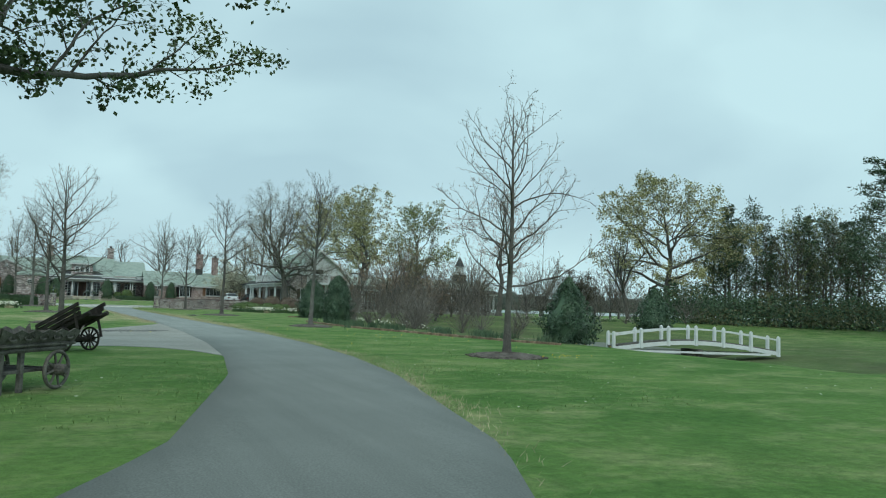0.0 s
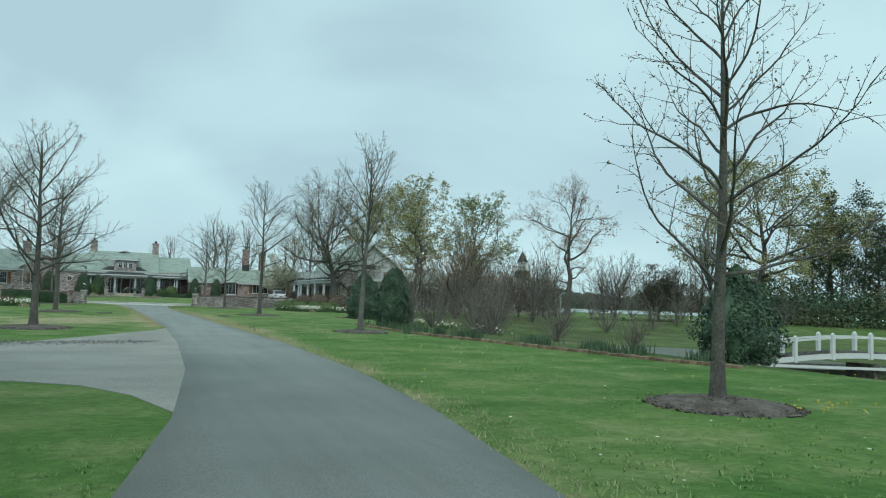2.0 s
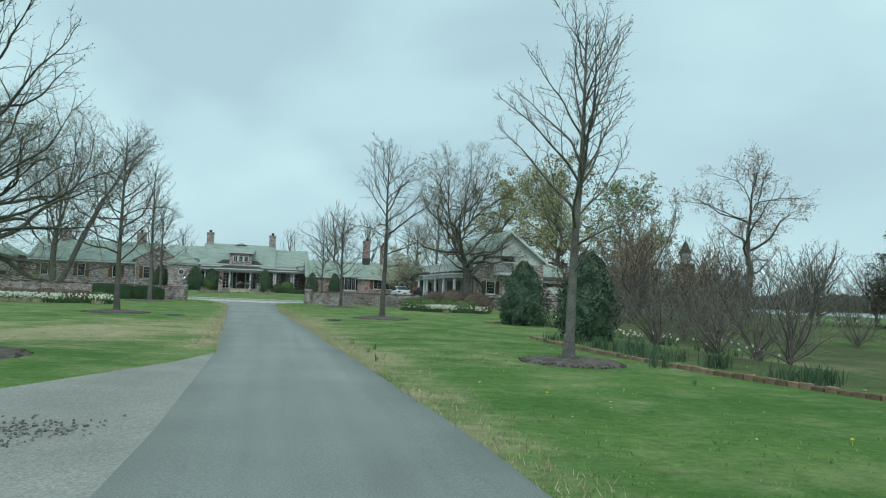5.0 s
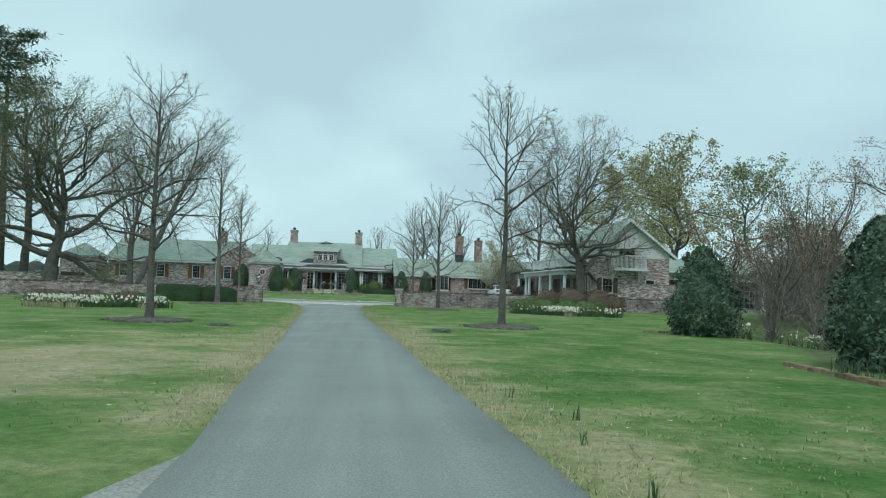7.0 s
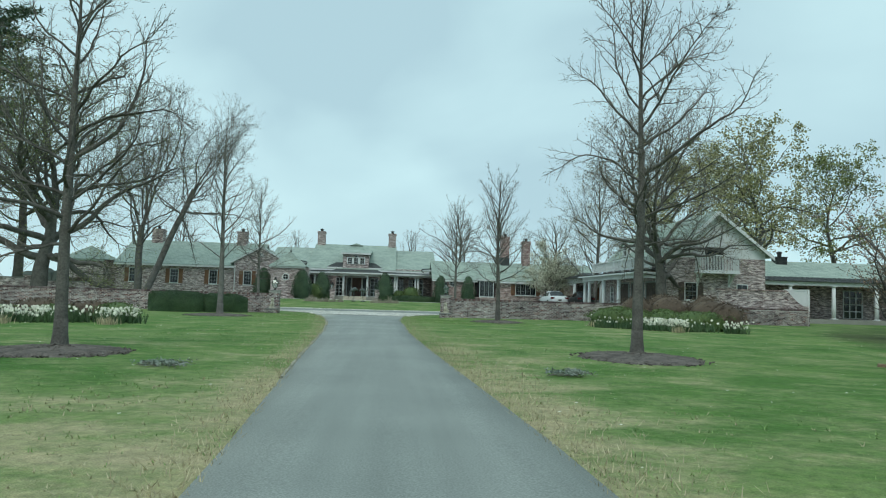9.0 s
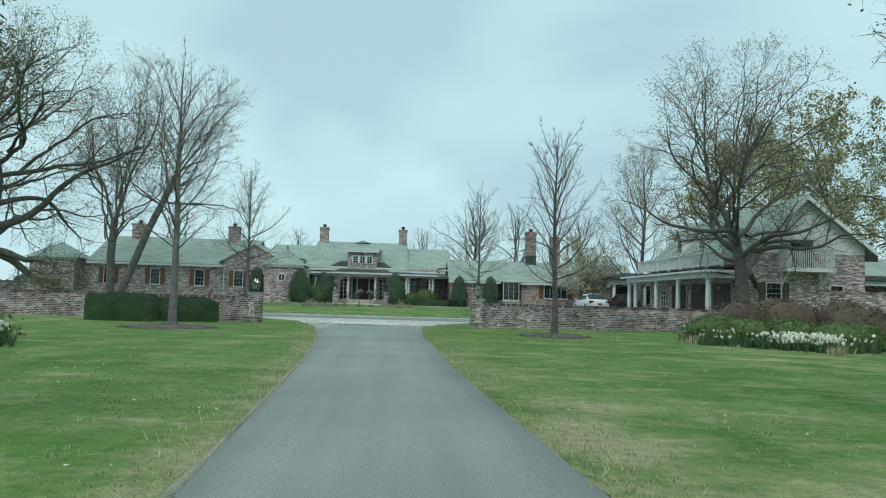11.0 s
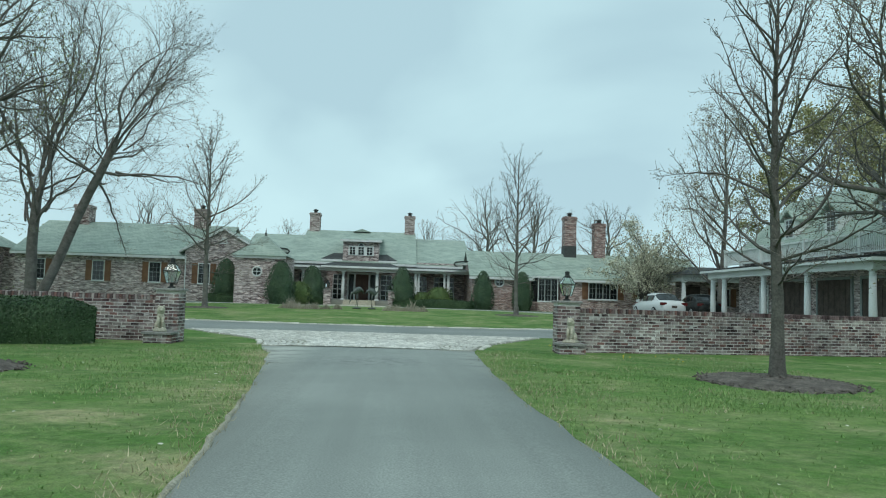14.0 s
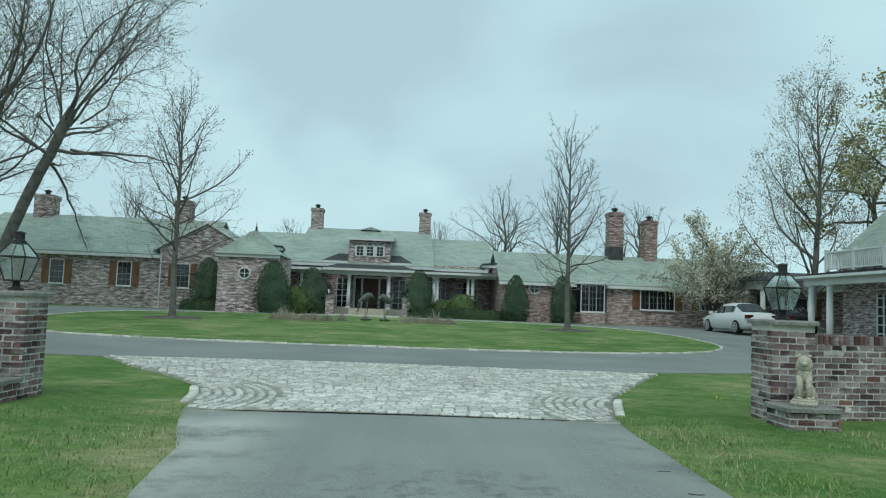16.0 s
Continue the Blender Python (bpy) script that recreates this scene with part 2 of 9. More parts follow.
def mat_leaf(name, c1, c2, rough=0.6, scale=0.6, spread=0.3):
    m, nd, lk, b = nodes_of(name, rough, 0, 0.3)
    tc = nd.new("ShaderNodeTexCoord").outputs["Object"]
    n = noise_node(nd, lk, tc, scale)
    col = ramp_node(nd, lk, n.outputs["Fac"], [(0.35, c1), (0.65, c2)]).outputs["Color"]
    g = nd.new("ShaderNodeNewGeometry")
    tone = ramp_node(nd, lk, g.outputs["Random Per Island"], [(0.0, (1 - spread,) * 3), (1.0, (1 + spread,) * 3)]).outputs["Color"]
    lk.new(mix_node(nd, lk, 1.0, col, tone, "MULTIPLY"), b.inputs["Base Color"])
    return m


LAWN = mat_lawn()
ASPHALT = mat("asphalt", (0.195, 0.214, 0.200), (0.262, 0.280, 0.262), 0.35, 70, 0.7, 0, 0.4, 0.35, 0.006)


def mat_lane():
    """Asphalt whose first stretch along y is darker; faint wheel tracks and patches."""
    m = mat("lane_asphalt", (0.240, 0.262, 0.240), (0.300, 0.322, 0.296), 0.35, 70, 0.7, 0, 0.4, 0.35, 0.006)
    nd, lk = m.node_tree.nodes, m.node_tree.links
    b = nd["Principled BSDF"]
    old = b.inputs["Base Color"].links[0].from_socket
    tc = nd.new("ShaderNodeTexCoord").outputs["Object"]
    sp = nd.new("ShaderNodeSeparateXYZ")
    lk.new(tc, sp.inputs[0])
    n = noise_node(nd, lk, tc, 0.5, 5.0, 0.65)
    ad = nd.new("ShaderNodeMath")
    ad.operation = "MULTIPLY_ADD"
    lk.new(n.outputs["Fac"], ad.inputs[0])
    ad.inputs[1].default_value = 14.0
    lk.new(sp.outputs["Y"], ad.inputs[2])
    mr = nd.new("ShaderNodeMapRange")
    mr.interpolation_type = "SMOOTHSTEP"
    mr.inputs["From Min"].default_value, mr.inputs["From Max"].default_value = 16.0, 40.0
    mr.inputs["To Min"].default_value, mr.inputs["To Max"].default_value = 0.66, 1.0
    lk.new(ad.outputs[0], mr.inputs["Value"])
    st = nd.new("ShaderNodeMapping")
    st.inputs["Scale"].default_value = (3.0, 0.12, 1.0)
    lk.new(tc, st.inputs["Vector"])
    track = ramp_node(nd, lk, noise_node(nd, lk, st.outputs[0], 0.9, 4.0, 0.6).outputs["Fac"], [(0.35, (0.92, 0.92, 0.92)), (0.65, (1.07, 1.07, 1.07))]).outputs["Color"]
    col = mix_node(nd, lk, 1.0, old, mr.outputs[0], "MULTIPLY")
    col = mix_node(nd, lk, 1.0, col, track, "MULTIPLY")

    def span(socket, points):
        """A tent over the given stretch of one axis, 0 outside and 1 within."""
        return ramp_node(nd, lk, socket, [(p, (v, v, v)) for p, v in points]).outputs["Color"]

    def unit(socket, lo, hi):
        r = nd.new("ShaderNodeMapRange")
        r.inputs["From Min"].default_value, r.inputs["From Max"].default_value = lo, hi
        lk.new(socket, r.inputs["Value"])
        return r.outputs[0]
    across, along = unit(sp.outputs["X"], 0.0, 6.0), unit(sp.outputs["Y"], 70.0, 82.0)
    # pale grit that lies along both edges before the setts
    grit = ramp_node(nd, lk, noise_node(nd, lk, tc, 1.3, 6.0, 0.7).outputs["Fac"], [(0.36, (0, 0, 0)), (0.54, (1, 1, 1))]).outputs["Color"]
    w = mix_node(nd, lk, 1.0, span(across, ((0.16, 0.9), (0.20, 0.9), (0.32, 0.0), (0.74, 0.0), (0.82, 0.5))), span(along, ((0.36, 0.0), (0.52, 0.8), (0.78, 1.0), (0.86, 0.0))), "MULTIPLY")
    w = mix_node(nd, lk, 1.0, w, grit, "MULTIPLY")
    col = mix_node(nd, lk, w, col, (0.50, 0.52, 0.47))
    # a rough, darker mended patch across the middle
    scab = ramp_node(nd, lk, noise_node(nd, lk, tc, 5.5, 5.0, 0.75).outputs["Fac"], [(0.50, (0, 0, 0)), (0.60, (1, 1, 1))]).outputs["Color"]
    w = mix_node(nd, lk, 1.0, span(across, ((0.30, 0.0), (0.42, 0.6), (0.62, 0.6), (0.70, 0.0))), span(along, ((0.46, 0.0), (0.52, 1.0), (0.58, 1.0), (0.66, 0.0))), "MULTIPLY")
    w = mix_node(nd, lk, 1.0, w, scab, "MULTIPLY")
    col = mix_node(nd, lk, w, col, (0.10, 0.11, 0.105))
    lk.new(col, b.inputs["Base Color"])
    return m


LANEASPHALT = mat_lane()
CONCRETE = mat("pale_paving", (0.300, 0.298, 0.268), (0.385, 0.380, 0.345), 0.5, 50, 0.9, 0, 0.2, 0.3, 0.006)
VERGE = mat("verge_soil", (0.26, 0.25, 0.19), (0.44, 0.42, 0.34), 1.6, 45, 0.95, 0, 0.1, 0.6, 0.02)
GRAVEL = mat("gravel", (0.19, 0.195, 0.19), (0.29, 0.29, 0.28), 6, 60, 0.9, 0, 0.2, 0.5, 0.02, pieces=0.4)
SETT = mat("granite_sett", (0.55, 0.55, 0.51), (0.70, 0.69, 0.64), 2, 60, 0.85, 0, 0.25, 0.25, 0.004, pieces=0.26)
JOINT = mat("sett_joint", (0.26, 0.27, 0.21), (0.40, 0.40, 0.35), 3, 60, 0.95)
KERB = mat("kerb_stone", (0.56, 0.56, 0.50), (0.74, 0.72, 0.65), 3, 40, 0.9, pieces=0.2)
MULCH = mat("mulch", (0.105, 0.092, 0.082), (0.200, 0.175, 0.155), 5, 30, 0.95, 0, 0.1, 0.8, 0.03)
SOIL = mat("bed_soil", (0.06, 0.05, 0.035), (0.1, 0.085, 0.06), 2, 30, 0.95, 0, 0.1, 0.7, 0.03)
BARK = mat("grey_bark", (0.130, 0.125, 0.113), (0.215, 0.208, 0.190), 3, 28, 0.92, 0, 0.15, 0.8, 0.02)
BARK2 = mat("dark_bark", (0.098, 0.092, 0.082), (0.165, 0.156, 0.140), 3, 28, 0.92, 0, 0.15, 0.8, 0.02)
TWIG = mat("twig_bark", (0.160, 0.146, 0.130), (0.245, 0.225, 0.200), 2, 30, 0.9, 0, 0.15, 0.3)
TWIGRED = mat("reddish_twig", (0.155, 0.120, 0.105), (0.225, 0.175, 0.150), 2, 30, 0.9, 0, 0.15, 0.3)
BRICKWORK = mat_brickwork("washed_brickwork", (0.122, 0.066, 0.068), (0.56, 0.490, 0.475), (0.58, 0.56, 0.53), (0.52, 0.47, 0.45))
BRICKRED = mat_brickwork("red_brickwork", (0.165, 0.066, 0.060), (0.36, 0.265, 0.245), (0.52, 0.49, 0.46), (0.40, 0.34, 0.32), 0.24, 0.09)
OLDSTACK = mat_brickwork("chimney_brickwork", (0.120, 0.062, 0.062), (0.42, 0.36, 0.34), (0.56, 0.54, 0.51), (0.46, 0.41, 0.39), 0.30, 0.11)
ROSYBRICK = mat_brickwork("rosy_brickwork", (0.20, 0.088, 0.076), (0.44, 0.35, 0.325), (0.56, 0.53, 0.50), (0.50, 0.43, 0.41))
SLATE = mat_slates("green_slates", (0.290, 0.355, 0.305), (0.370, 0.435, 0.380), (0.190, 0.245, 0.210))
METALROOF = mat("dark_metal_roof", (0.040, 0.044, 0.044), (0.075, 0.080, 0.078), 1, 20, 0.65, 0.0, 0.4, 0.1)
WHITE = mat("white_paint", (0.66, 0.69, 0.68), (0.74, 0.76, 0.75), 1.5, 25, 0.55, 0, 0.35, 0.08, fine_amt=0.08)
SASH = mat("sash_paint", (0.24, 0.27, 0.26), (0.30, 0.33, 0.32), 1.5, 25, 0.55, 0, 0.35, 0.05, fine_amt=0.08)
SHUTTER = mat("brown_shutter", (0.16, 0.080, 0.045), (0.235, 0.125, 0.070), 2, 25, 0.6, fine_amt=0.25)
DARKWOOD = mat("dark_wood", (0.070, 0.053, 0.045), (0.120, 0.092, 0.076), 3, 30, 0.7)
OLDWOOD = mat("weathered_wood", (0.080, 0.073, 0.064), (0.185, 0.172, 0.152), 5, 35, 0.9, bump=0.6)
BLACKWOOD = mat("black_weathered_wood", (0.030, 0.024, 0.021), (0.062, 0.050, 0.043), 5, 35, 0.85, bump=0.6)
DOORWOOD = mat("red_brown_door", (0.085, 0.042, 0.032), (0.125, 0.062, 0.045), 3, 20, 0.5)
GLASS = mat_glass("window_glass")
LANTERNGLASS, _nd, _lk, _b = nodes_of("lantern_glass", 0.04, 0, 0.5)
_b.inputs["Base Color"].default_value = (0.88, 0.94, 0.92, 1)
_b.inputs["Transmission Weight"].default_value = 1.0
IRON = mat("dark_iron", (0.03, 0.033, 0.032), (0.06, 0.062, 0.06), 6, 40, 0.5, 0.5, 0.4, 0.15)
BRONZE = mat("bronze", (0.085, 0.10, 0.095), (0.17, 0.19, 0.175), 5, 30, 0.5, 0.6, 0.4, 0.2)
CASTSTONE = mat("cast_stone", (0.46, 0.43, 0.34), (0.60, 0.56, 0.46), 7, 40, 0.9, bump=0.4)
CAPSTONE = mat("cap_stone", (0.22, 0.22, 0.205), (0.32, 0.31, 0.29), 4, 40, 0.9, bump=0.4)
MORTAR = mat_limed("lime_mortar", (0.60, 0.59, 0.565), (0.74, 0.73, 0.70), (0.66, 0.64, 0.61), 0.6, 0.0)
CARPAINT = mat("white_car_paint", (0.60, 0.63, 0.63), (0.66, 0.68, 0.68), 1, 10, 0.25, 0.0, 0.5, 0.0, fine_amt=0.03)
RUBBER = mat("tyre_rubber", (0.012, 0.012, 0.013), (0.022, 0.022, 0.023), 5, 30, 0.85)
ALLOY = mat("alloy", (0.45, 0.46, 0.46), (0.55, 0.56, 0.56), 5, 30, 0.35, 0.8, 0.5, 0.05)
TAILLIGHT = mat("red_lens", (0.11, 0.018, 0.018), (0.15, 0.03, 0.03), 5, 20, 0.2, 0, 0.5, 0.0)
BOXWOOD = mat_leaf("box_leaves", (0.032, 0.066, 0.028), (0.056, 0.100, 0.042), 0.6, 1.5, 0.45)
HOLLY = mat_leaf("holly_leaves", (0.042, 0.080, 0.048), (0.080, 0.132, 0.076), 0.42, 1.5, 0.5)
CONELEAF = mat_leaf("evergreen_leaves", (0.046, 0.084, 0.048), (0.075, 0.125, 0.065), 0.6, 1.5, 0.4)
WOODLEAF = mat_leaf("olive_leaves", (0.085, 0.100, 0.050), (0.135, 0.140, 0.072), 0.8, 0.5, 0.4)
DUSKLEAF = mat_leaf("dusky_leaves", (0.060, 0.058, 0.042), (0.095, 0.085, 0.062), 0.8, 0.8, 0.4)
PINELEAF = mat_leaf("pine_needles", (0.050, 0.086, 0.052), (0.088, 0.128, 0.074), 0.7, 0.4, 0.4)
YELLOWLEAF = mat_leaf("young_yellow_leaves", (0.255, 0.255, 0.115), (0.38, 0.36, 0.185), 0.7, 0.3, 0.4)
GREENLEAF = mat_leaf("young_green_leaves", (0.15, 0.19, 0.07), (0.25, 0.265, 0.11), 0.7, 0.3, 0.4)
DARKLEAF = mat_leaf("overhead_leaves", (0.050, 0.085, 0.034), (0.095, 0.135, 0.052), 0.7, 0.5, 0.4)
BUDLEAF = mat_leaf("opening_leaves", (0.170, 0.160, 0.088), (0.270, 0.240, 0.135), 0.8, 0.5, 0.45)
BUD = mat_leaf("buds", (0.15, 0.115, 0.075), (0.23, 0.19, 0.11), 0.8, 0.6, 0.4)
REDLEAF = mat_leaf("reddish_buds", (0.27, 0.175, 0.12), (0.36, 0.25, 0.17), 0.8, 0.6, 0.4)
WHITEBLOSSOM = mat_leaf("white_blossom", (0.40, 0.40, 0.28), (0.62, 0.60, 0.48), 0.8, 0.9, 0.25)
DAFFODIL = mat_leaf("daffodil_petals", (0.66, 0.66, 0.55), (0.80, 0.80, 0.66), 0.7, 2, 0.15)
DAFFLEAF = mat_leaf("daffodil_leaves", (0.050, 0.100, 0.046), (0.095, 0.155, 0.068), 0.6, 0.9, 0.45)
IRIS = mat_leaf("iris_leaves", (0.070, 0.125, 0.070), (0.110, 0.170, 0.098), 0.6, 0.8, 0.4)
SHRUBGREEN = mat_leaf("shrub_leaves", (0.066, 0.112, 0.036), (0.125, 0.172, 0.056), 0.7, 1.2, 0.4)
SHRUBRED = mat_leaf("red_shrub_leaves", (0.088, 0.064, 0.045), (0.130, 0.094, 0.064), 0.7, 1.2, 0.4)
BLADE = mat_leaf("grass_blades", (0.165, 0.295, 0.085), (0.265, 0.355, 0.138), 0.8, 0.25, 0.3)
STRAW = mat_leaf("grey_straw", (0.30, 0.275, 0.215), (0.42, 0.38, 0.31), 0.9, 0.8, 0.35)
DRYBLADE = mat_leaf("dry_grass", (0.36, 0.32, 0.20), (0.50, 0.44, 0.29), 0.9, 0.5, 0.35)
LIME = (0.52, 0.50, 0.475)
BRICK = mat_limed("old_brick", (0.092, 0.062, 0.067), (0.215, 0.155, 0.152), LIME, 0.7, 0.55)
BRICKPALE = mat_limed("washed_brick", (0.20, 0.155, 0.145), (0.42, 0.37, 0.35), LIME, 0.8, 0.3)
BRICKORANGE = mat_limed("red_brick", (0.185, 0.086, 0.076), (0.255, 0.150, 0.135), LIME, 0.7, 0.35)


# ---- mesh building ----
class Mesh:
    def __init__(self):
        self.v, self.f = [], []

    def add(self, vs, fs):
        n = len(self.v)
        self.v.extend(vs)
        self.f.extend([tuple(i + n for i in f) for f in fs])
        return self

    def box(self, x0, y0, z0, x1, y1, z1, m=None):
        vs = [(x0, y0, z0), (x1, y0, z0), (x1, y1, z0), (x0, y1, z0), (x0, y0, z1), (x1, y0, z1), (x1, y1, z1), (x0, y1, z1)]
        if m is not None:
            vs = [tuple(m @ Vector(p)) for p in vs]
        return self.add(vs, [(0, 3, 2, 1), (4, 5, 6, 7), (0, 1, 5, 4), (1, 2, 6, 5), (2, 3, 7, 6), (3, 0, 4, 7)])

    def softbox(self, x0, y0, z0, x1, y1, z1, c, m=None):
        """A box with its upright and top edges cut by c."""
        a = [(x0 + c, y0), (x1 - c, y0), (x1, y0 + c), (x1, y1 - c), (x1 - c, y1), (x0 + c, y1), (x0, y1 - c), (x0, y0 + c)]
        cx, cy = (x0 + x1) / 2, (y0 + y1) / 2
        sx, sy = 1 - 2 * c / (x1 - x0), 1 - 2 * c / (y1 - y0)
        b = [(cx + (x - cx) * sx, cy + (y - cy) * sy) for x, y in a]
        vs = [(x, y, z0) for x, y in a] + [(x, y, z1 - c) for x, y in a] + [(x, y, z1) for x, y in b]
        if m is not None:
            vs = [tuple(m @ Vector(p)) for p in vs]
        fs = [tuple(range(7, -1, -1)), tuple(range(16, 24))]
        for r in (0, 8):
            fs += [(r + k, r + (k + 1) % 8, r + 8 + (k + 1) % 8, r + 8 + k) for k in range(8)]
        return self.add(vs, fs)

    def lathe(self, cx, cy, prof, sides=16, ring=None):
        """prof: (radius, z) from the bottom up."""
        vs, fs = [], []
        for r, z in prof:
            for k in range(sides):
                a = 2 * math.pi * k / sides
                vs.append((cx + r * math.cos(a), cy + r * math.sin(a), z))
        for j in range(len(prof) - 1):
            for k in range(sides):
                a, b = j * sides + k, j * sides + (k + 1) % sides
                fs.append((a, b, b + sides, a + sides))
        fs.append(tuple(range(sides - 1, -1, -1)))
        fs.append(tuple(range((len(prof) - 1) * sides, len(prof) * sides)))
        return self.add(vs, fs)

    def tube(self, pts, radii, sides=6, caps=True):
        pts = [Vector(p) for p in pts]
        vs, fs = [], []
        d = (pts[1] - pts[0]).normalized()
        u = d.orthogonal().normalized()
        for i, p in enumerate(pts):
            if i:
                d = (pts[min(i + 1, len(pts) - 1)] - pts[i - 1]).normalized()
                u = (u - d * u.dot(d))
                u = u.normalized() if u.length > 1e-6 else d.orthogonal().normalized()
            w = d.cross(u)
            r = radii[i]
            for k in range(sides):
                a = 2 * math.pi * k / sides
                q = p + u * (r * math.cos(a)) + w * (r * math.sin(a))
                vs.append((q.x, q.y, q.z))
        for j in range(len(pts) - 1):
            for k in range(sides):
                a, b = j * sides + k, j * sides + (k + 1) % sides
                fs.append((a, b, b + sides, a + sides))
        if caps:
            fs.append(tuple(range(sides - 1, -1, -1)))
            fs.append(tuple(range((len(pts) - 1) * sides, len(pts) * sides)))
        return self.add(vs, fs)

    def prism(self, poly, axis, a, b):
        """A polygon in the plane across axis ('x': (y, z), 'y': (x, z), 'z': (x, y)), pulled from a to b."""
        def p(q, h):
            return {"x": (h, q[0], q[1]), "y": (q[0], h, q[1]), "z": (q[0], q[1], h)}[axis]
        n = len(poly)
        vs = [p(q, a) for q in poly] + [p(q, b) for q in poly]
        fs = [tuple(range(n)), tuple(range(2 * n - 1, n - 1, -1))]
        fs += [(k, k + n, (k + 1) % n + n, (k + 1) % n) for k in range(n)]
        return self.add(vs, fs)

    def data(self, name, off=(0, 0, 0), smooth=False):
        me = bpy.data.meshes.new(name)
        ox, oy, oz = off
        me.from_pydata([(x - ox, y - oy, z - oz) for x, y, z in self.v], [], self.f)
        if smooth:
            me.polygons.foreach_set("use_smooth", [True] * len(me.polygons))
        me.update()
        return me


ORIGIN = {}


def fix_normals(me):
    bm = bmesh.new()
    bm.from_mesh(me)
    bmesh.ops.recalc_face_normals(bm, faces=bm.faces)
    bm.to_mesh(me)
    bm.free()


def thing(name, at, label, category, group="", kind=""):
    """An Empty at its base that parents the parts; parts are given in world places."""
    ob = new(name)
    ob.empty_display_size = 0.2
    ob.location = at
    ORIGIN[ob] = Vector(at)
    return tagged(ob, label, category, group, kind)


def part(name, mesh, material, parent=None, label="", smooth=False, fix=True, bevel=0.0):
    off = ORIGIN.get(parent, Vector())
    me = mesh.data(name, off, smooth)
    if fix and len(me.vertices) < 4000:
        fix_normals(me)
    me.materials.append(material)
    ob = new(name, me)
    if parent is not None:
        ob.parent = parent
        ORIGIN[ob] = off
    if bevel:
        md = ob.modifiers.new("bevel", "BEVEL")
        md.width, md.segments, md.limit_method = bevel, 2, "ANGLE"
    return tagged(ob, label) if label else ob


def single(name, mesh, material, label, category, group="", kind="", smooth=False, bevel=0.0, fix=True):
    """A top-level thing of one mesh, with its origin at its base."""
    xs = [p[0] for p in mesh.v]
    ys = [p[1] for p in mesh.v]
    at = Vector(((min(xs) + max(xs)) / 2, (min(ys) + max(ys)) / 2, min(p[2] for p in mesh.v)))
    if kind == "structure":
        at = Vector()
    me = mesh.data(name, at, smooth)
    if fix and len(me.vertices) < 4000:
        fix_normals(me)
    me.materials.append(material)
    ob = new(name, me)
    ob.location = at
    if bevel:
        md = ob.modifiers.new("bevel", "BEVEL")
        md.width, md.segments, md.limit_method = bevel, 2, "ANGLE"
    ORIGIN[ob] = at
    return tagged(ob, label, category, group, kind)


def sm(a, b, x):
    t = min(1.0, max(0.0, (x - a) / (b - a)))
    return t * t * (3 - 2 * t)


# ---- ground ----
def ragged(y, seed):
    """The asphalt's crumbled edge before the gate."""
    return 0.09 * sm(66, 72, y) * (1 - sm(79.0, 80.2, y)) * (noise.noise(Vector((y * 0.9, seed, 0.0))) + 0.6 * noise.noise(Vector((y * 2.6, seed, 4.0))))


def lane_left(y):
    return ragged(y, 2.0) + float(np.interp(y, [-40, -12, 0, 7, 12.6, 16.4, 21.2, 28, 36, 40.4, 45.6, 52.4, 62.3, 68.7, 71.3, 74.8, 78.3, 80.2],
                           [-26, -9.2, -2.0, 1.5, 2.95, 3.5, 3.85, 3.98, 3.9, 3.62, 3.42, 3.02, 2.55, 2.1, 1.84, 1.44, 0.93, 0.45]))


def lane_right(y):
    return ragged(y, 8.0) + float(np.interp(y, [-40, -12, 0, 6.2, 12.3, 16.4, 21, 27.6, 36, 41.6, 45.8, 55.8, 62.6, 68.6, 71.6, 75.6, 78.8, 80.4],
                           [-21, -5.2, 1.4, 4.15, 5.65, 6.25, 6.58, 6.62, 6.3, 6.0, 5.9, 5.42, 5.14, 5.08, 4.98, 5.03, 5.15, 5.24]))


def ground(x, y):
    z = 0.52 * sm(90, 113, y) * (1 - sm(36, 62, x))
    z -= 0.75 * sm(15.6, 23, x) * (1 - sm(50, 66, y)) * (1 - 0.6 * sm(60, 90, x))
    z -= 0.28 * math.exp(-((x - 27) / 8) ** 2 - ((y - 38) / 9) ** 2)
    z -= 0.3 * math.exp(-((x - 29) / 3.0) ** 2 - ((y - 28) / 6) ** 2)
    return z


def strip(left, right, lift, y0, y1, step=0.7):
    m = Mesh()
    n = int((y1 - y0) / step)
    rows = []
    for k in range(n + 1):
        y = y0 + (y1 - y0) * k / n
        a, b = left(y), right(y)
        crown = 0.02
        pts = []
        for j in range(5):
            x = a + (b - a) * j / 4
            pts.append((x, y, ground(x, y) + lift + crown * (1 - (2 * j / 4 - 1) ** 2)))
        rows.append([(a, y, ground(a, y) - 0.08)] + pts + [(b, y, ground(b, y) - 0.08)])
    vs = [p for r in rows for p in r]
    w = 7
    fs = [(k * w + j, k * w + j + 1, (k + 1) * w + j + 1, (k + 1) * w + j) for k in range(n) for j in range(w - 1)]
    return m.add(vs, fs)


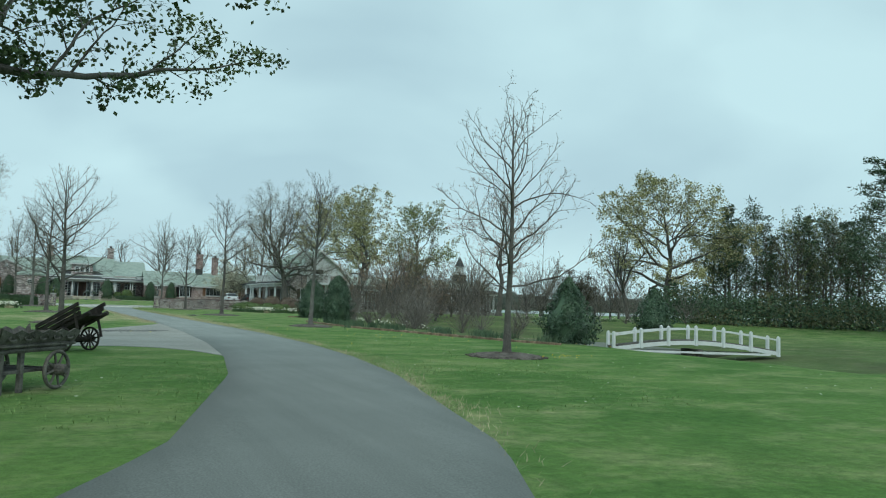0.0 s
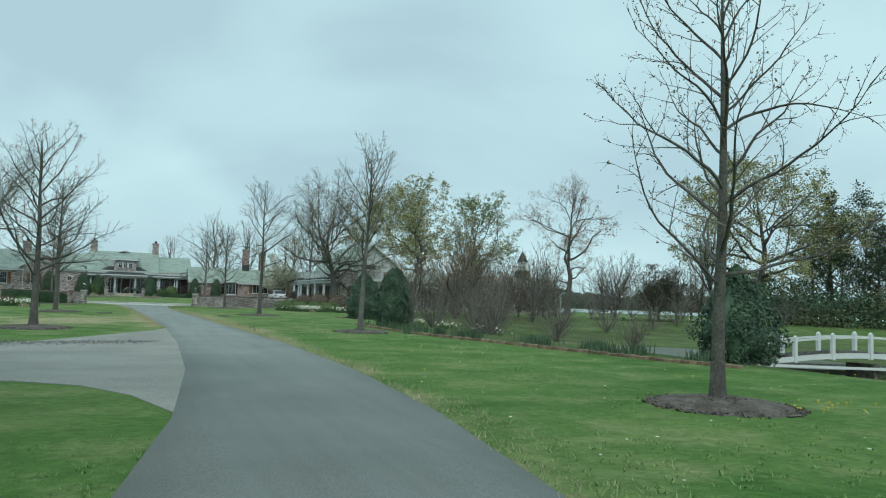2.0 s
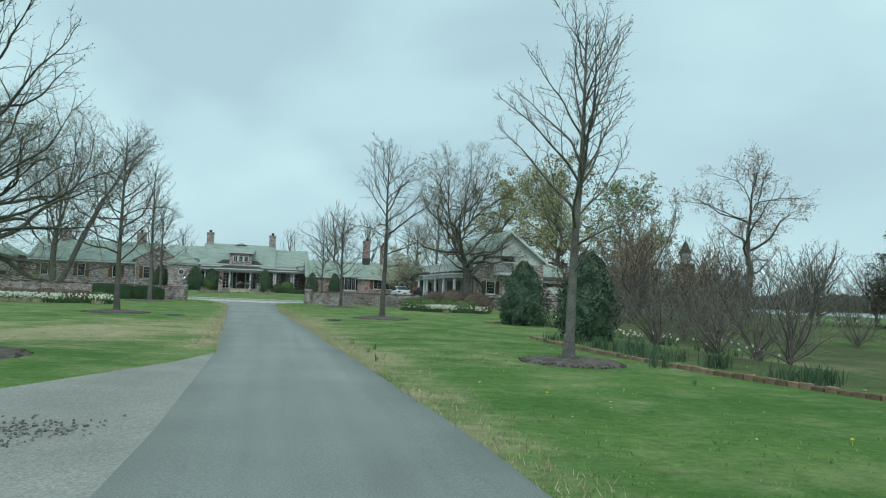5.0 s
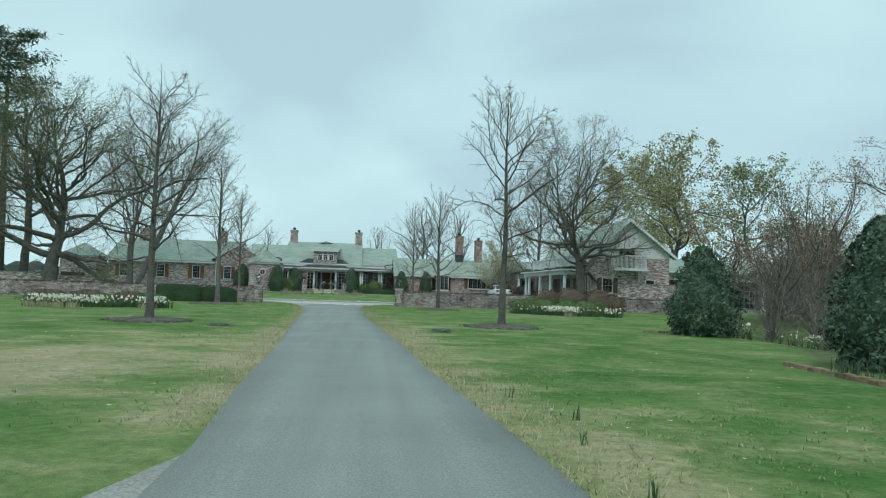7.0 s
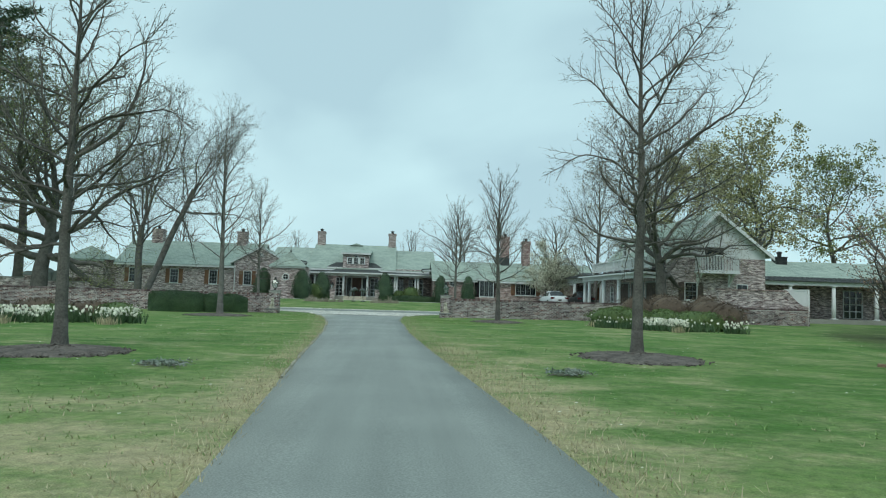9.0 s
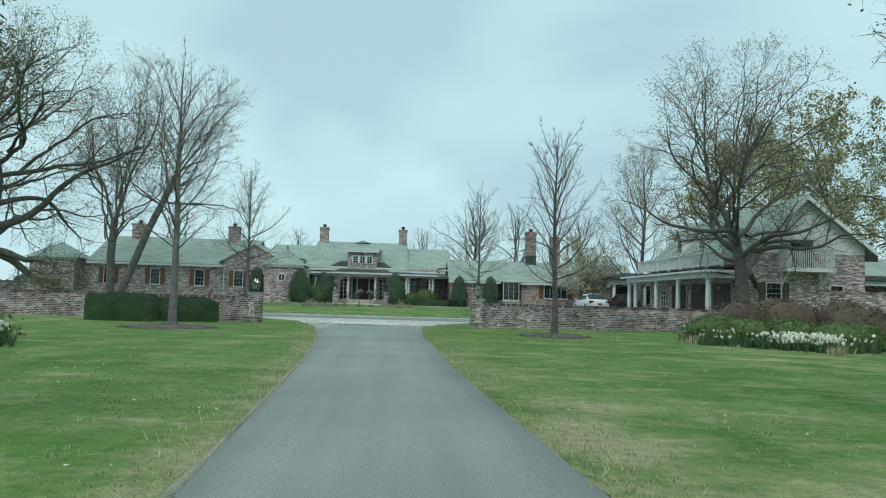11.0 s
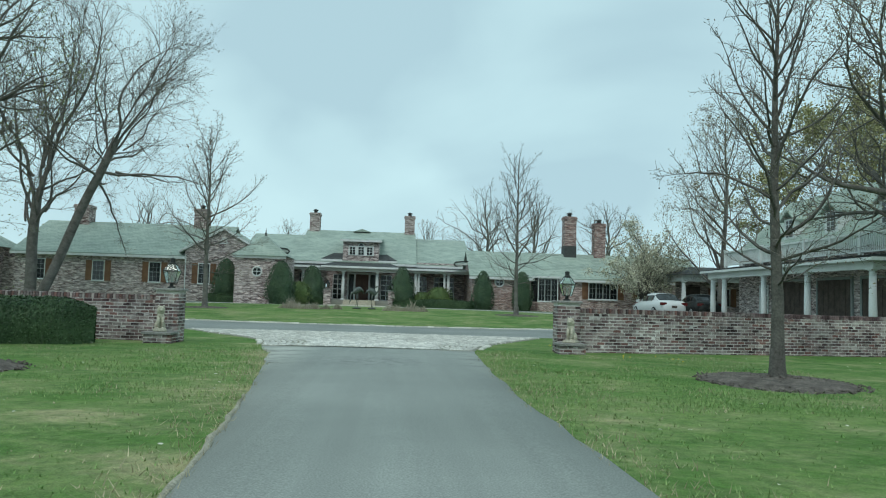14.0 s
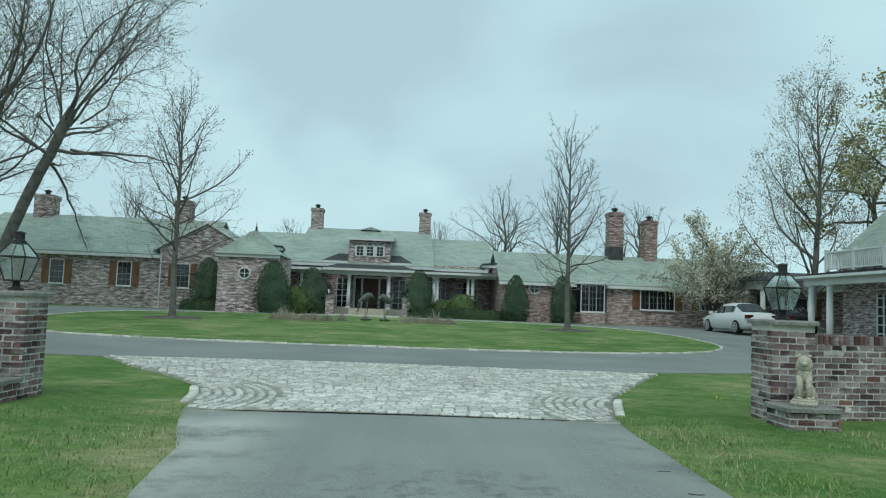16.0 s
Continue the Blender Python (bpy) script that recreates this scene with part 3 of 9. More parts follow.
def dryness(x, y):
    """How far the grass is thinned and dried: along the lane's edges, and in the worn stretch west of it."""
    n = noise.noise(Vector((x * 0.55, y * 0.35, 4.2)))
    v = 0.15 * sm(30, 46, y) + 0.22 * sm(0.05, 0.6, noise.noise(Vector((x * 0.16, y * 0.13, 8.8)))) * sm(16, 40, y)
    if y < 82:
        off = x - lane_right(y)
        if off > -0.5:
            v += (0.44 + 0.42 * noise.noise(Vector((x * 0.9, y * 0.45, 2.2)))) * (1 - sm(0.15 + 0.45 * n + 0.35 * sm(24, 38, y), 0.75 + 0.7 * n + 0.6 * sm(24, 38, y), off)) * sm(4, 9, y) * (1 - 0.85 * sm(48, 60, y))
            v += 0.18 * (1 - sm(1.0, 4.2, off)) * sm(38, 44, y) * (1 - sm(62, 70, y))
        off = lane_left(y) - x
        if off > -0.5:
            v += 0.36 * (1 - sm(0.25 + 0.2 * n, 0.9 + 0.3 * n, off)) * sm(34, 38, y) * (1 - 0.4 * sm(58, 70, y))
    g = ((x - 1.7) / 2.9) ** 2 + ((y - 43.5) / 7.5) ** 2
    v += (0.48 + 0.38 * noise.noise(Vector((x * 1.1, y * 0.8, 7.7)))) * (1 - sm(0.3, 1.6, g + 1.1 * n))
    v += 0.55 * (1 - sm(0.3, 1.3, ((x - 23.5) / 7.5) ** 2 + ((y - 36) / 13.0) ** 2 + 0.5 * n))
    g = ((x + 1.5) / 3.0) ** 2 + ((y - 40.5) / 3.5) ** 2
    v += 0.40 * (1 - sm(0.3, 1.5, g + 0.9 * n))
    return max(0.0, v)


def litter(x, y):
    """How much dark leaf litter, moss and bare soil lies between the plants of the pond garden."""
    if not (12 < x < 75 and 18 < y < 100):
        return 0.0
    edge = float(np.interp(y, [19, 20.9, 26.2, 29.6, 33.4, 37.4, 43.2, 52, 60, 70, 82], [17.5, 15.2, 14.2, 13.6, 12.9, 12.6, 12.9, 17.0, 18.5, 22.0, 30.0]))
    n = noise.noise(Vector((x * 0.35, y * 0.35, 3.3))) + 0.5 * noise.noise(Vector((x * 1.3, y * 1.3, 6.1)))
    v = sm(0.1, 0.9, x - edge) * (1 - sm(30, 70, x) * 0.75) * (1 - sm(70, 96, y))
    return max(0.0, min(1.0, v * (0.66 + 0.4 * n)))


# the pale branch drive that leaves to the west, with loose gravel along it
apron = [(3.62, 16.35), (3.1, 18.1), (2.5, 19.1), (1.65, 19.7), (0.6, 19.7), (-3, 19.0), (-10, 17.5), (-26, 14.0), (-60, 6.5), (-60, 13.0), (-27, 20.0), (-10, 23.6), (-4, 24.9), (0.0, 26.5), (1.0, 28.2), (1.9, 30.2), (2.7, 32.1), (3.45, 33.9), (3.95, 35.8), (4.05, 30), (4.1, 24), (3.95, 20)]


def in_outline(x, y, inset):
    """Whether a place lies well inside the branch drive."""
    hit_ = False
    near = 1e9
    for (ax_, ay_), (bx_, by_) in zip(apron, apron[1:] + apron[:1]):
        if (ay_ > y) != (by_ > y) and x < ax_ + (y - ay_) / (by_ - ay_) * (bx_ - ax_):
            hit_ = not hit_
        d = Vector((bx_ - ax_, by_ - ay_))
        f = max(0.0, min(1.0, ((x - ax_) * d.x + (y - ay_) * d.y) / max(1e-9, d.length_squared)))
        near = min(near, math.hypot(x - ax_ - f * d.x, y - ay_ - f * d.y))
    return hit_ and near > inset


def build_ground():
    xs = [-3000, -1500, -700, -350, -200, -120, -80, -60, -48, -38, -30, -26, -22, -19, -16, -14, -12] + [-10 + 0.45 * k for k in range(58)] + [16.5 + 1.25 * k for k in range(39)] + [66, 74, 84, 100, 130, 180, 300, 600, 1400, 3000]
    ys = [-3000, -1000, -400, -150, -80, -50, -35, -25, -18, -12] + [-8 + 0.8 * k for k in range(115)] + [85 + 1.25 * k for k in range(37)] + [132, 142, 160, 190, 240, 320, 500, 900, 1800, 4000]
    m = Mesh()
    vs = []
    for y in ys:
        for x in xs:
            j = 0.025 * noise.noise(Vector((x * 0.35, y * 0.35, 1.7))) if -30 < x < 60 and -8 < y < 122 else 0.0
            inside = lane_left(y) - 0.8 < x < lane_right(y) + 0.8 and y < 82
            paved = -62 < x < 5 and 4 < y < 38
            vs.append((x, y, ground(x, y) + (0.0 if inside or y > 79 else -0.03 - 0.5 * abs(j) if paved and in_outline(x, y, 0.9) else 0.0 if paved else j)))
    w = len(xs)
    fs = [(r * w + c, r * w + c + 1, (r + 1) * w + c + 1, (r + 1) * w + c) for r in range(len(ys) - 1) for c in range(w - 1)]
    m.add(vs, fs)
    g = single("ground", m, LAWN, "green spring lawn with dry yellow patches", "lawn", kind="structure", smooth=True, fix=False)
    g.data.attributes.new("dryness", "FLOAT", "POINT")
    mossy = g.data.attributes.new("litter", "FLOAT", "POINT")
    mossy.data.foreach_set("value", [litter(p[0], p[1]) for p in vs])
    g.data.attributes["dryness"].data.foreach_set("value", [dryness(p[0], p[1]) if -40 < p[0] < 60 and -10 < p[1] < 130 else 0.1 for p in vs])


build_ground()
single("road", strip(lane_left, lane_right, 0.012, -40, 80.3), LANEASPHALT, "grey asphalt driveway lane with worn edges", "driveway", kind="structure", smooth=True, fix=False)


def worn_edge(side, y0, y1):
    """The thin, uneven band of bare soil and grit between asphalt and grass."""
    edge = lane_left if side < 0 else lane_right

    def outer(y):
        return edge(y) + side * (0.025 + 0.04 * noise.noise(Vector((y * 0.9, side * 3.0, 2.0))) + 0.03 * noise.noise(Vector((y * 3.1, side * 7.0, 5.0))))
    a, b = (outer, lambda y: edge(y) + 0.03) if side < 0 else (lambda y: edge(y) - 0.03, outer)
    single("verge", strip(a, b, 0.010, y0, y1, 0.25), VERGE, "thin worn soil band along the lane's edge", "verge", kind="structure", smooth=True, fix=False)


worn_edge(-1, 50.0, 72.0)


def flat_patch(name, outline, lift, material, label, category, kind="structure", skirt=0.1):
    """A slab over a polygon that follows the ground."""
    bm = bmesh.new()
    vs = [bm.verts.new((x, y, 0)) for x, y in outline]
    bm.faces.new(vs)
    bmesh.ops.triangulate(bm, faces=bm.faces)
    for _ in range(3):
        long = [e for e in bm.edges if e.calc_length() > 1.6]
        if long:
            bmesh.ops.subdivide_edges(bm, edges=long, cuts=1)
            bmesh.ops.triangulate(bm, faces=bm.faces)
    edge = [e for e in bm.edges if e.is_boundary]
    ext = bmesh.ops.extrude_edge_only(bm, edges=edge)
    low = {v for v in ext["geom"] if isinstance(v, bmesh.types.BMVert)}
    for v in bm.verts:
        v.co.z = ground(v.co.x, v.co.y) + (lift - skirt if v in low else lift)
    bmesh.ops.recalc_face_normals(bm, faces=bm.faces)
    if sum(f.normal.z for f in bm.faces) < 0:
        bmesh.ops.reverse_faces(bm, faces=bm.faces)
    me = bpy.data.meshes.new(name)
    bm.to_mesh(me)
    bm.free()
    me.materials.append(material)
    ob = new(name, me)
    return tagged(ob, label, category, kind=kind)


flat_patch("branch_drive", apron, 0.010, CONCRETE, "pale grey paved branch drive joining the lane", "driveway")
# asphalt court round the lawn island
court = []
for k in range(48):
    a = 2 * math.pi * k / 48
    s, c = math.sin(a), math.cos(a)
    court.append((0.5 + 19.6 * math.copysign(abs(c) ** 0.9, c), 101.4 + 14.6 * math.copysign(abs(s) ** 0.8, s)))
flat_patch("court_road", court, 0.014, ASPHALT, "grey asphalt forecourt round a lawn island", "driveway")
flat_patch("garage_apron", [(15, 91), (21.6, 90.5), (21.6, 113), (23, 116), (15, 116)], 0.018, ASPHALT, "grey asphalt apron before the garage", "driveway")


def island_ring(r, n=120):
    """The rounded outline of the lawn island."""
    out = []
    for k in range(n):
        c, q = math.cos(2 * math.pi * k / n), math.sin(2 * math.pi * k / n)
        out.append((1.7 + 12.8 * r * math.copysign(abs(c) ** 0.72, c), 101.6 + 8.85 * r * math.copysign(abs(q) ** 0.72, q)))
    return out


flat_patch("island_lawn", island_ring(0.996, 72), 0.055, LAWN, "rounded lawn island edged with pale stones", "lawn", skirt=0.2)
island = bpy.data.objects["island_lawn"].data
island.attributes.new("dryness", "FLOAT", "POINT").data.foreach_set("value", [0.22] * len(island.vertices))


def build_island_kerb():
    m = Mesh()
    rng = random.Random(5)
    ring = [Vector((*p, 0)) for p in island_ring(1.0, 720)]
    ring.append(ring[0])
    walk_, last = 0.0, ring[0]
    for p, q in zip(ring, ring[1:]):
        walk_ += (q - p).length
        if walk_ > 0.232:
            d = q - last
            last = q
            walk_ = 0.0
            c = q - d / 2
            mt = pose(c.x, c.y, ground(c.x, c.y), 0, rng.uniform(-2, 2), math.degrees(math.atan2(d.y, d.x)) + rng.uniform(-3, 3))
            ln = d.length / 2 * 0.95
            m.softbox(-ln, -0.045, -0.05, ln, 0.045, rng.uniform(0.060, 0.080), 0.012, mt)
    single("island_kerb", m, KERB, "pale granite kerb stones round the lawn island", "kerb", kind="stuff", fix=False)


build_island_kerb()


# ---- gate walls, pillars, cobbles ----
def brick_mesh(lx, ly, lz, seed):
    rng = random.Random(seed)
    m = Mesh().softbox(-lx / 2, -ly / 2, 0, lx / 2, ly / 2, lz, 0.006)
    m.v = [(x + rng.uniform(-0.002, 0.002), y + rng.uniform(-0.003, 0.003), z + rng.uniform(-0.002, 0.002)) for x, y, z in m.v]
    return m


BRICK_MATS = [BRICK, BRICKPALE, BRICK, BRICKORANGE, BRICK, BRICKPALE, BRICK]
BRICK_DATA = {}


def brick_data(kind, k):
    key = (kind, k)
    if key not in BRICK_DATA:
        size = {"long": (0.194, 0.09, 0.060), "short": (0.090, 0.09, 0.060), "soldier": (0.062, 0.21, 0.10)}[kind]
        me = brick_mesh(*size, k).data("brick")
        me.materials.append(BRICK_MATS[k % len(BRICK_MATS)] if kind != "soldier" else (BRICKORANGE, BRICK, BRICKPALE, BRICK)[k % 4])
        BRICK_DATA[key] = me
    return BRICK_DATA[key]


def place_piece(name, me, parent, m):
    ob = bpy.data.objects.new(name, me)
    scene.collection.objects.link(ob)
    ob.parent = parent
    ob.matrix_basis = m
    return ob


PITCH, COURSE = 0.208, 0.0755


def lay_bricks(parent, a, b, top, thick, inward, limit, rng, reach=None):
    """Courses on the face from a to b (relative to parent): single bricks for the stretch 'reach' along it, joined ones past it."""
    a, b = Vector(a), Vector(b)
    d = (b - a).to_2d()
    length = d.length
    ang = math.degrees(math.atan2(d.y, d.x))
    count = 0
    rest = [Mesh() for _ in range(7)]
    base = pose(a.x, a.y, a.z, 0, 0, ang)
    rows = int(top / COURSE)
    for r in range(rows):
        s = -0.5 * PITCH if r % 2 else 0.0
        x = s
        while x < length - 0.03:
            w = PITCH
            kind = "long"
            if x < 0:
                w, kind, x = PITCH / 2, "short", 0.0
            elif x + PITCH > length + 0.02:
                w, kind = PITCH / 2, "short"
            k = rng.randrange(21)
            m = base @ pose(x + w / 2 - 0.006 + rng.uniform(-0.004, 0.004), inward * 0.045 + rng.uniform(-0.003, 0.004), r * COURSE + 0.008 + rng.uniform(-0.003, 0.003), rng.uniform(-1, 1), rng.uniform(-1, 1), rng.uniform(-1.2, 1.2))
            if reach is None or (reach[0] <= x <= reach[1] and count < limit):
                place_piece("brick", brick_data(kind, k), parent, m)
                count += 1
            else:
                lx = 0.196 if kind == "long" else 0.092
                rest[k % 7].softbox(-lx / 2, -0.045, 0, lx / 2, 0.045, 0.062, 0.006, m)
            x += w
    for k, mesh in enumerate(rest):
        if mesh.v:
            me = mesh.data("brickwork")
            me.materials.append(BRICK_MATS[k])
            ob = place_piece("brickwork", me, parent, Matrix())
            tagged(ob, kind="stuff")
    return count


def garden_wall(name, a, b, height, label, reach, soldiers=90):
    a, b = Vector((*a, 0)), Vector((*b, 0))
    z = min(ground(a.x, a.y), ground(b.x, b.y)) - 0.04
    w = thing(name, (a.x, a.y, z), label, "garden wall", kind="structure")
    d = b - a
    ang = math.degrees(math.atan2(d.y, d.x))
    rng = random.Random(int(abs(a.x * 10)))
    core = Mesh().box(0, 0.005, 0, d.length, 0.262, height - 0.11, pose(0, 0, 0, 0, 0, ang))
    me = core.data("mortar_core")
    me.materials.append(MORTAR)
    place_piece("mortar_core", me, w, Matrix())
    lay_bricks(w, (0, 0, 0), (d.x, d.y, 0), height - 0.11, 0.28, 1, 210, rng, reach)
    # upright bricks along the top
    rest = Mesh()
    n = int(d.length / 0.074)
    for k in range(n):
        m = pose(0, 0, 0, 0, 0, ang) @ pose(0.037 + 0.074 * k, 0.14, height - 0.115, rng.uniform(-2, 2), 0, rng.uniform(-2, 2))
        if reach[0] <= k * 0.074 <= reach[1] and soldiers > 0:
            ob = place_piece("coping_brick", brick_data("soldier", k % 7), w, m @ Matrix.Diagonal((1, 1.4, 1.15, 1)))
            soldiers -= 1
        else:
            rest.softbox(-0.031, -0.147, 0, 0.031, 0.147, 0.115, 0.008, m)
    if rest.v:
        me = rest.data("coping")
        me.materials.append(BRICK)
        tagged(place_piece("coping", me, w, Matrix()), kind="stuff")
    return w


def lantern(at, group):
    x, y, z = at
    t = thing("gate_lantern", at, "dark metal four-sided lantern with clear panes on a brick pillar", "lantern", group)
    b = Mesh().lathe(x, y, [(0.09, z), (0.09, z + 0.025), (0.045, z + 0.05), (0.04, z + 0.10), (0.085, z + 0.12)], 12)
    part("base", b, IRON, t)
    z0, z1, z2 = z + 0.12, z + 0.40, z + 0.56
    r0, r1, r2 = 0.095, 0.165, 0.068
    fr = Mesh()
    for k in range(4):
        a = math.pi / 4 + k * math.pi / 2
        c, s = math.cos(a), math.sin(a)
        fr.tube([(x + r0 * 1.41 * c, y + r0 * 1.41 * s, z0), (x + r1 * 1.41 * c, y + r1 * 1.41 * s, z1), (x + r2 * 1.41 * c, y + r2 * 1.41 * s, z2)], [0.009] * 3, 5)
        a2 = a + math.pi / 2
        for r, zz in ((r0, z0), (r1, z1), (r2, z2)):
            fr.tube([(x + r * 1.41 * c, y + r * 1.41 * s, zz), (x + r * 1.41 * math.cos(a2), y + r * 1.41 * math.sin(a2), zz)], [0.009] * 2, 5)
    part("frame", fr, IRON, t)
    for k in range(4):
        a, a2 = math.pi / 4 + k * math.pi / 2, math.pi / 4 + (k + 1) * math.pi / 2
        for (ra, za), (rb, zb), nm in (((r0, z0), (r1, z1), "pane"), ((r1, z1), (r2, z2), "roof_pane")):
            q = Mesh()
            pts = [(x + ra * 1.39 * math.cos(a), y + ra * 1.39 * math.sin(a), za), (x + ra * 1.39 * math.cos(a2), y + ra * 1.39 * math.sin(a2), za),
                   (x + rb * 1.39 * math.cos(a2), y + rb * 1.39 * math.sin(a2), zb), (x + rb * 1.39 * math.cos(a), y + rb * 1.39 * math.sin(a), zb)]
            c = Vector((x, y, (za + zb) / 2))
            inner = [tuple(Vector(p) + (c - Vector(p)).normalized() * 0.004) for p in pts]
            q.add(pts + inner, [(0, 1, 2, 3), (7, 6, 5, 4), (0, 4, 5, 1), (1, 5, 6, 2), (2, 6, 7, 3), (3, 7, 4, 0)])
            ob = part(nm, q, LANTERNGLASS, t)
            ob.visible_shadow = False
    part("cap", Mesh().lathe(x, y, [(r2 * 1.15, z2), (r2 * 1.15, z2 + 0.03), (r2 * 0.8, z2 + 0.04), (r2 * 0.8, z2 + 0.12), (r2 * 0.95, z2 + 0.13), (0.01, z2 + 0.15)], 14), IRON, t)
    part("mantle", Mesh().lathe(x, y, [(0.02, z0), (0.02, z0 + 0.1), (0.026, z0 + 0.12), (0.02, z0 + 0.17)], 10), SASH, t, "pale burner tube")
    return t


def gate_pillar(cx, cy, side):
    z = -0.03
    p = thing("gate_pillar", (cx, cy, z), "weathered mixed-brick gate pillar with a stone cap and side ledge", "gate pillar", "gate pillars")
    rng = random.Random(int(cx * 7) + 3)
    h, half = 1.20, 0.27
    me = Mesh().box(-half + 0.006, -half + 0.006, 0, half - 0.006, half - 0.006, h).data("mortar_core")
    me.materials.append(MORTAR)
    place_piece("mortar_core", me, p, Matrix())
    cs = [(-half, -half, 0), (half, -half, 0), (half, half, 0), (-half, half, 0)]
    for k in range(4):
        lay_bricks(p, cs[k], cs[(k + 1) % 4], h, 0.1, 1, 999, rng, None)
    cap = Mesh().softbox(-half - 0.045, -half - 0.045, h, half + 0.045, half + 0.045, h + 0.06, 0.022)
    me = cap.data("cap")
    me.materials.append(CAPSTONE)
    place_piece("cap", me, p, Matrix())
    # low ledge at the front with its own stone, on which the lion sits
    lx = -0.04
    led = Mesh().box(lx - 0.284, -half - 0.514, 0, lx + 0.284, -half, 0.21)
    me = led.data("ledge_core")
    me.materials.append(MORTAR)
    place_piece("ledge_core", me, p, Matrix())
    for a, b in (((lx - 0.29, -half - 0.52, 0), (lx + 0.29, -half - 0.52, 0)), ((lx - 0.29, -half, 0), (lx - 0.29, -half - 0.52, 0)), ((lx + 0.29, -half - 0.52, 0), (lx + 0.29, -half, 0))):
        lay_bricks(p, a, b, 0.235, 0.1, 1, 999, rng, None)
    me = Mesh().softbox(lx - 0.33, -half - 0.56, 0.228, lx + 0.33, -half + 0.02, 0.285, 0.014).data("ledge_stone")
    me.materials.append(CAPSTONE)
    place_piece("ledge_stone", me, p, Matrix())
    return p


def lion(cx, cy, z, turn):
    """A seated cast lion: haunches, chest, forelegs, mane, muzzle, plinth, as one mesh."""
    bm = bmesh.new()

    def ball(c, r, sc=(1, 1, 1), rot=0):
        bmesh.ops.create_icosphere(bm, subdivisions=3, radius=1, matrix=pose(*c, rot) @ Matrix.Diagonal((r * sc[0], r * sc[1], r * sc[2], 1)))
    def bar(c0, c1, r0, r1):
        d = Vector(c1) - Vector(c0)
        m = Matrix.Translation((Vector(c0) + Vector(c1)) / 2) @ d.to_track_quat("Z", "Y").to_matrix().to_4x4()
        bmesh.ops.create_cone(bm, cap_ends=True, segments=12, radius1=r0, radius2=r1, depth=d.length, matrix=m)
    bmesh.ops.create_cube(bm, size=1, matrix=pose(0, 0.02, 0.025) @ Matrix.Diagonal((0.26, 0.40, 0.05, 1)))
    bmesh.ops.create_cube(bm, size=1, matrix=pose(0, 0.02, 0.06) @ Matrix.Diagonal((0.22, 0.35, 0.03, 1)))
    ball((0, 0.12, 0.16), 0.115, (0.85, 1.0, 0.95))
    ball((0, 0.045, 0.26), 0.10, (0.72, 0.8, 1.55), 20)
    ball((0, -0.01, 0.36), 0.088, (0.82, 0.85, 1.25))
    for s in (-1, 1):
        ball((s * 0.075, 0.10, 0.125), 0.07, (0.55, 1.15, 1.05))
        ball((s * 0.075, 0.0, 0.085), 0.032, (0.8, 1.7, 0.6))
        bar((s * 0.045, -0.075, 0.07), (s * 0.045, -0.045, 0.35), 0.024, 0.034)
        ball((s * 0.045, -0.092, 0.085), 0.03, (0.9, 1.4, 0.6))
        ball((s * 0.05, -0.015, 0.575), 0.022)
    ball((0, -0.02, 0.475), 0.092, (0.9, 0.85, 1.2))
    ball((0, 0.02, 0.42), 0.085, (0.85, 0.8, 1.25))
    ball((0, -0.075, 0.515), 0.062, (0.9, 0.9, 1.0))
    ball((0, -0.125, 0.49), 0.036, (1.0, 1.0, 0.85))
    bar((0.05, 0.22, 0.08), (0.10, 0.08, 0.09), 0.016, 0.018)
    me = bpy.data.meshes.new("lion_statue")
    bm.to_mesh(me)
    bm.free()
    me.polygons.foreach_set("use_smooth", [True] * len(me.polygons))
    me.materials.append(CASTSTONE)
    ob = new("lion_statue", me)
    ob.matrix_basis = pose(cx, cy, z, 0, 0, turn) @ Matrix.Diagonal((1.08, 1.0, 0.98, 1))
    return tagged(ob, "cream cast-stone seated lion statue on a pillar ledge", "statue", "gate lions")


def cobble_left(y):
    return float(np.interp(y, [80.1, 80.8, 81.6, 82.4, 83.2, 84.2, 85.2, 86.2, 87.2], [0.47, 0.36, 0.26, 0.04, -0.42, -1.1, -1.9, -2.5, -3.2]))


def cobble_right(y):
    return float(np.interp(y, [80.4, 81.0, 81.8, 82.6, 83.4, 84.3, 85.2, 86.2, 87.2], [5.24, 5.4, 5.6, 5.85, 6.2, 6.65, 7.1, 7.6, 8.1]))


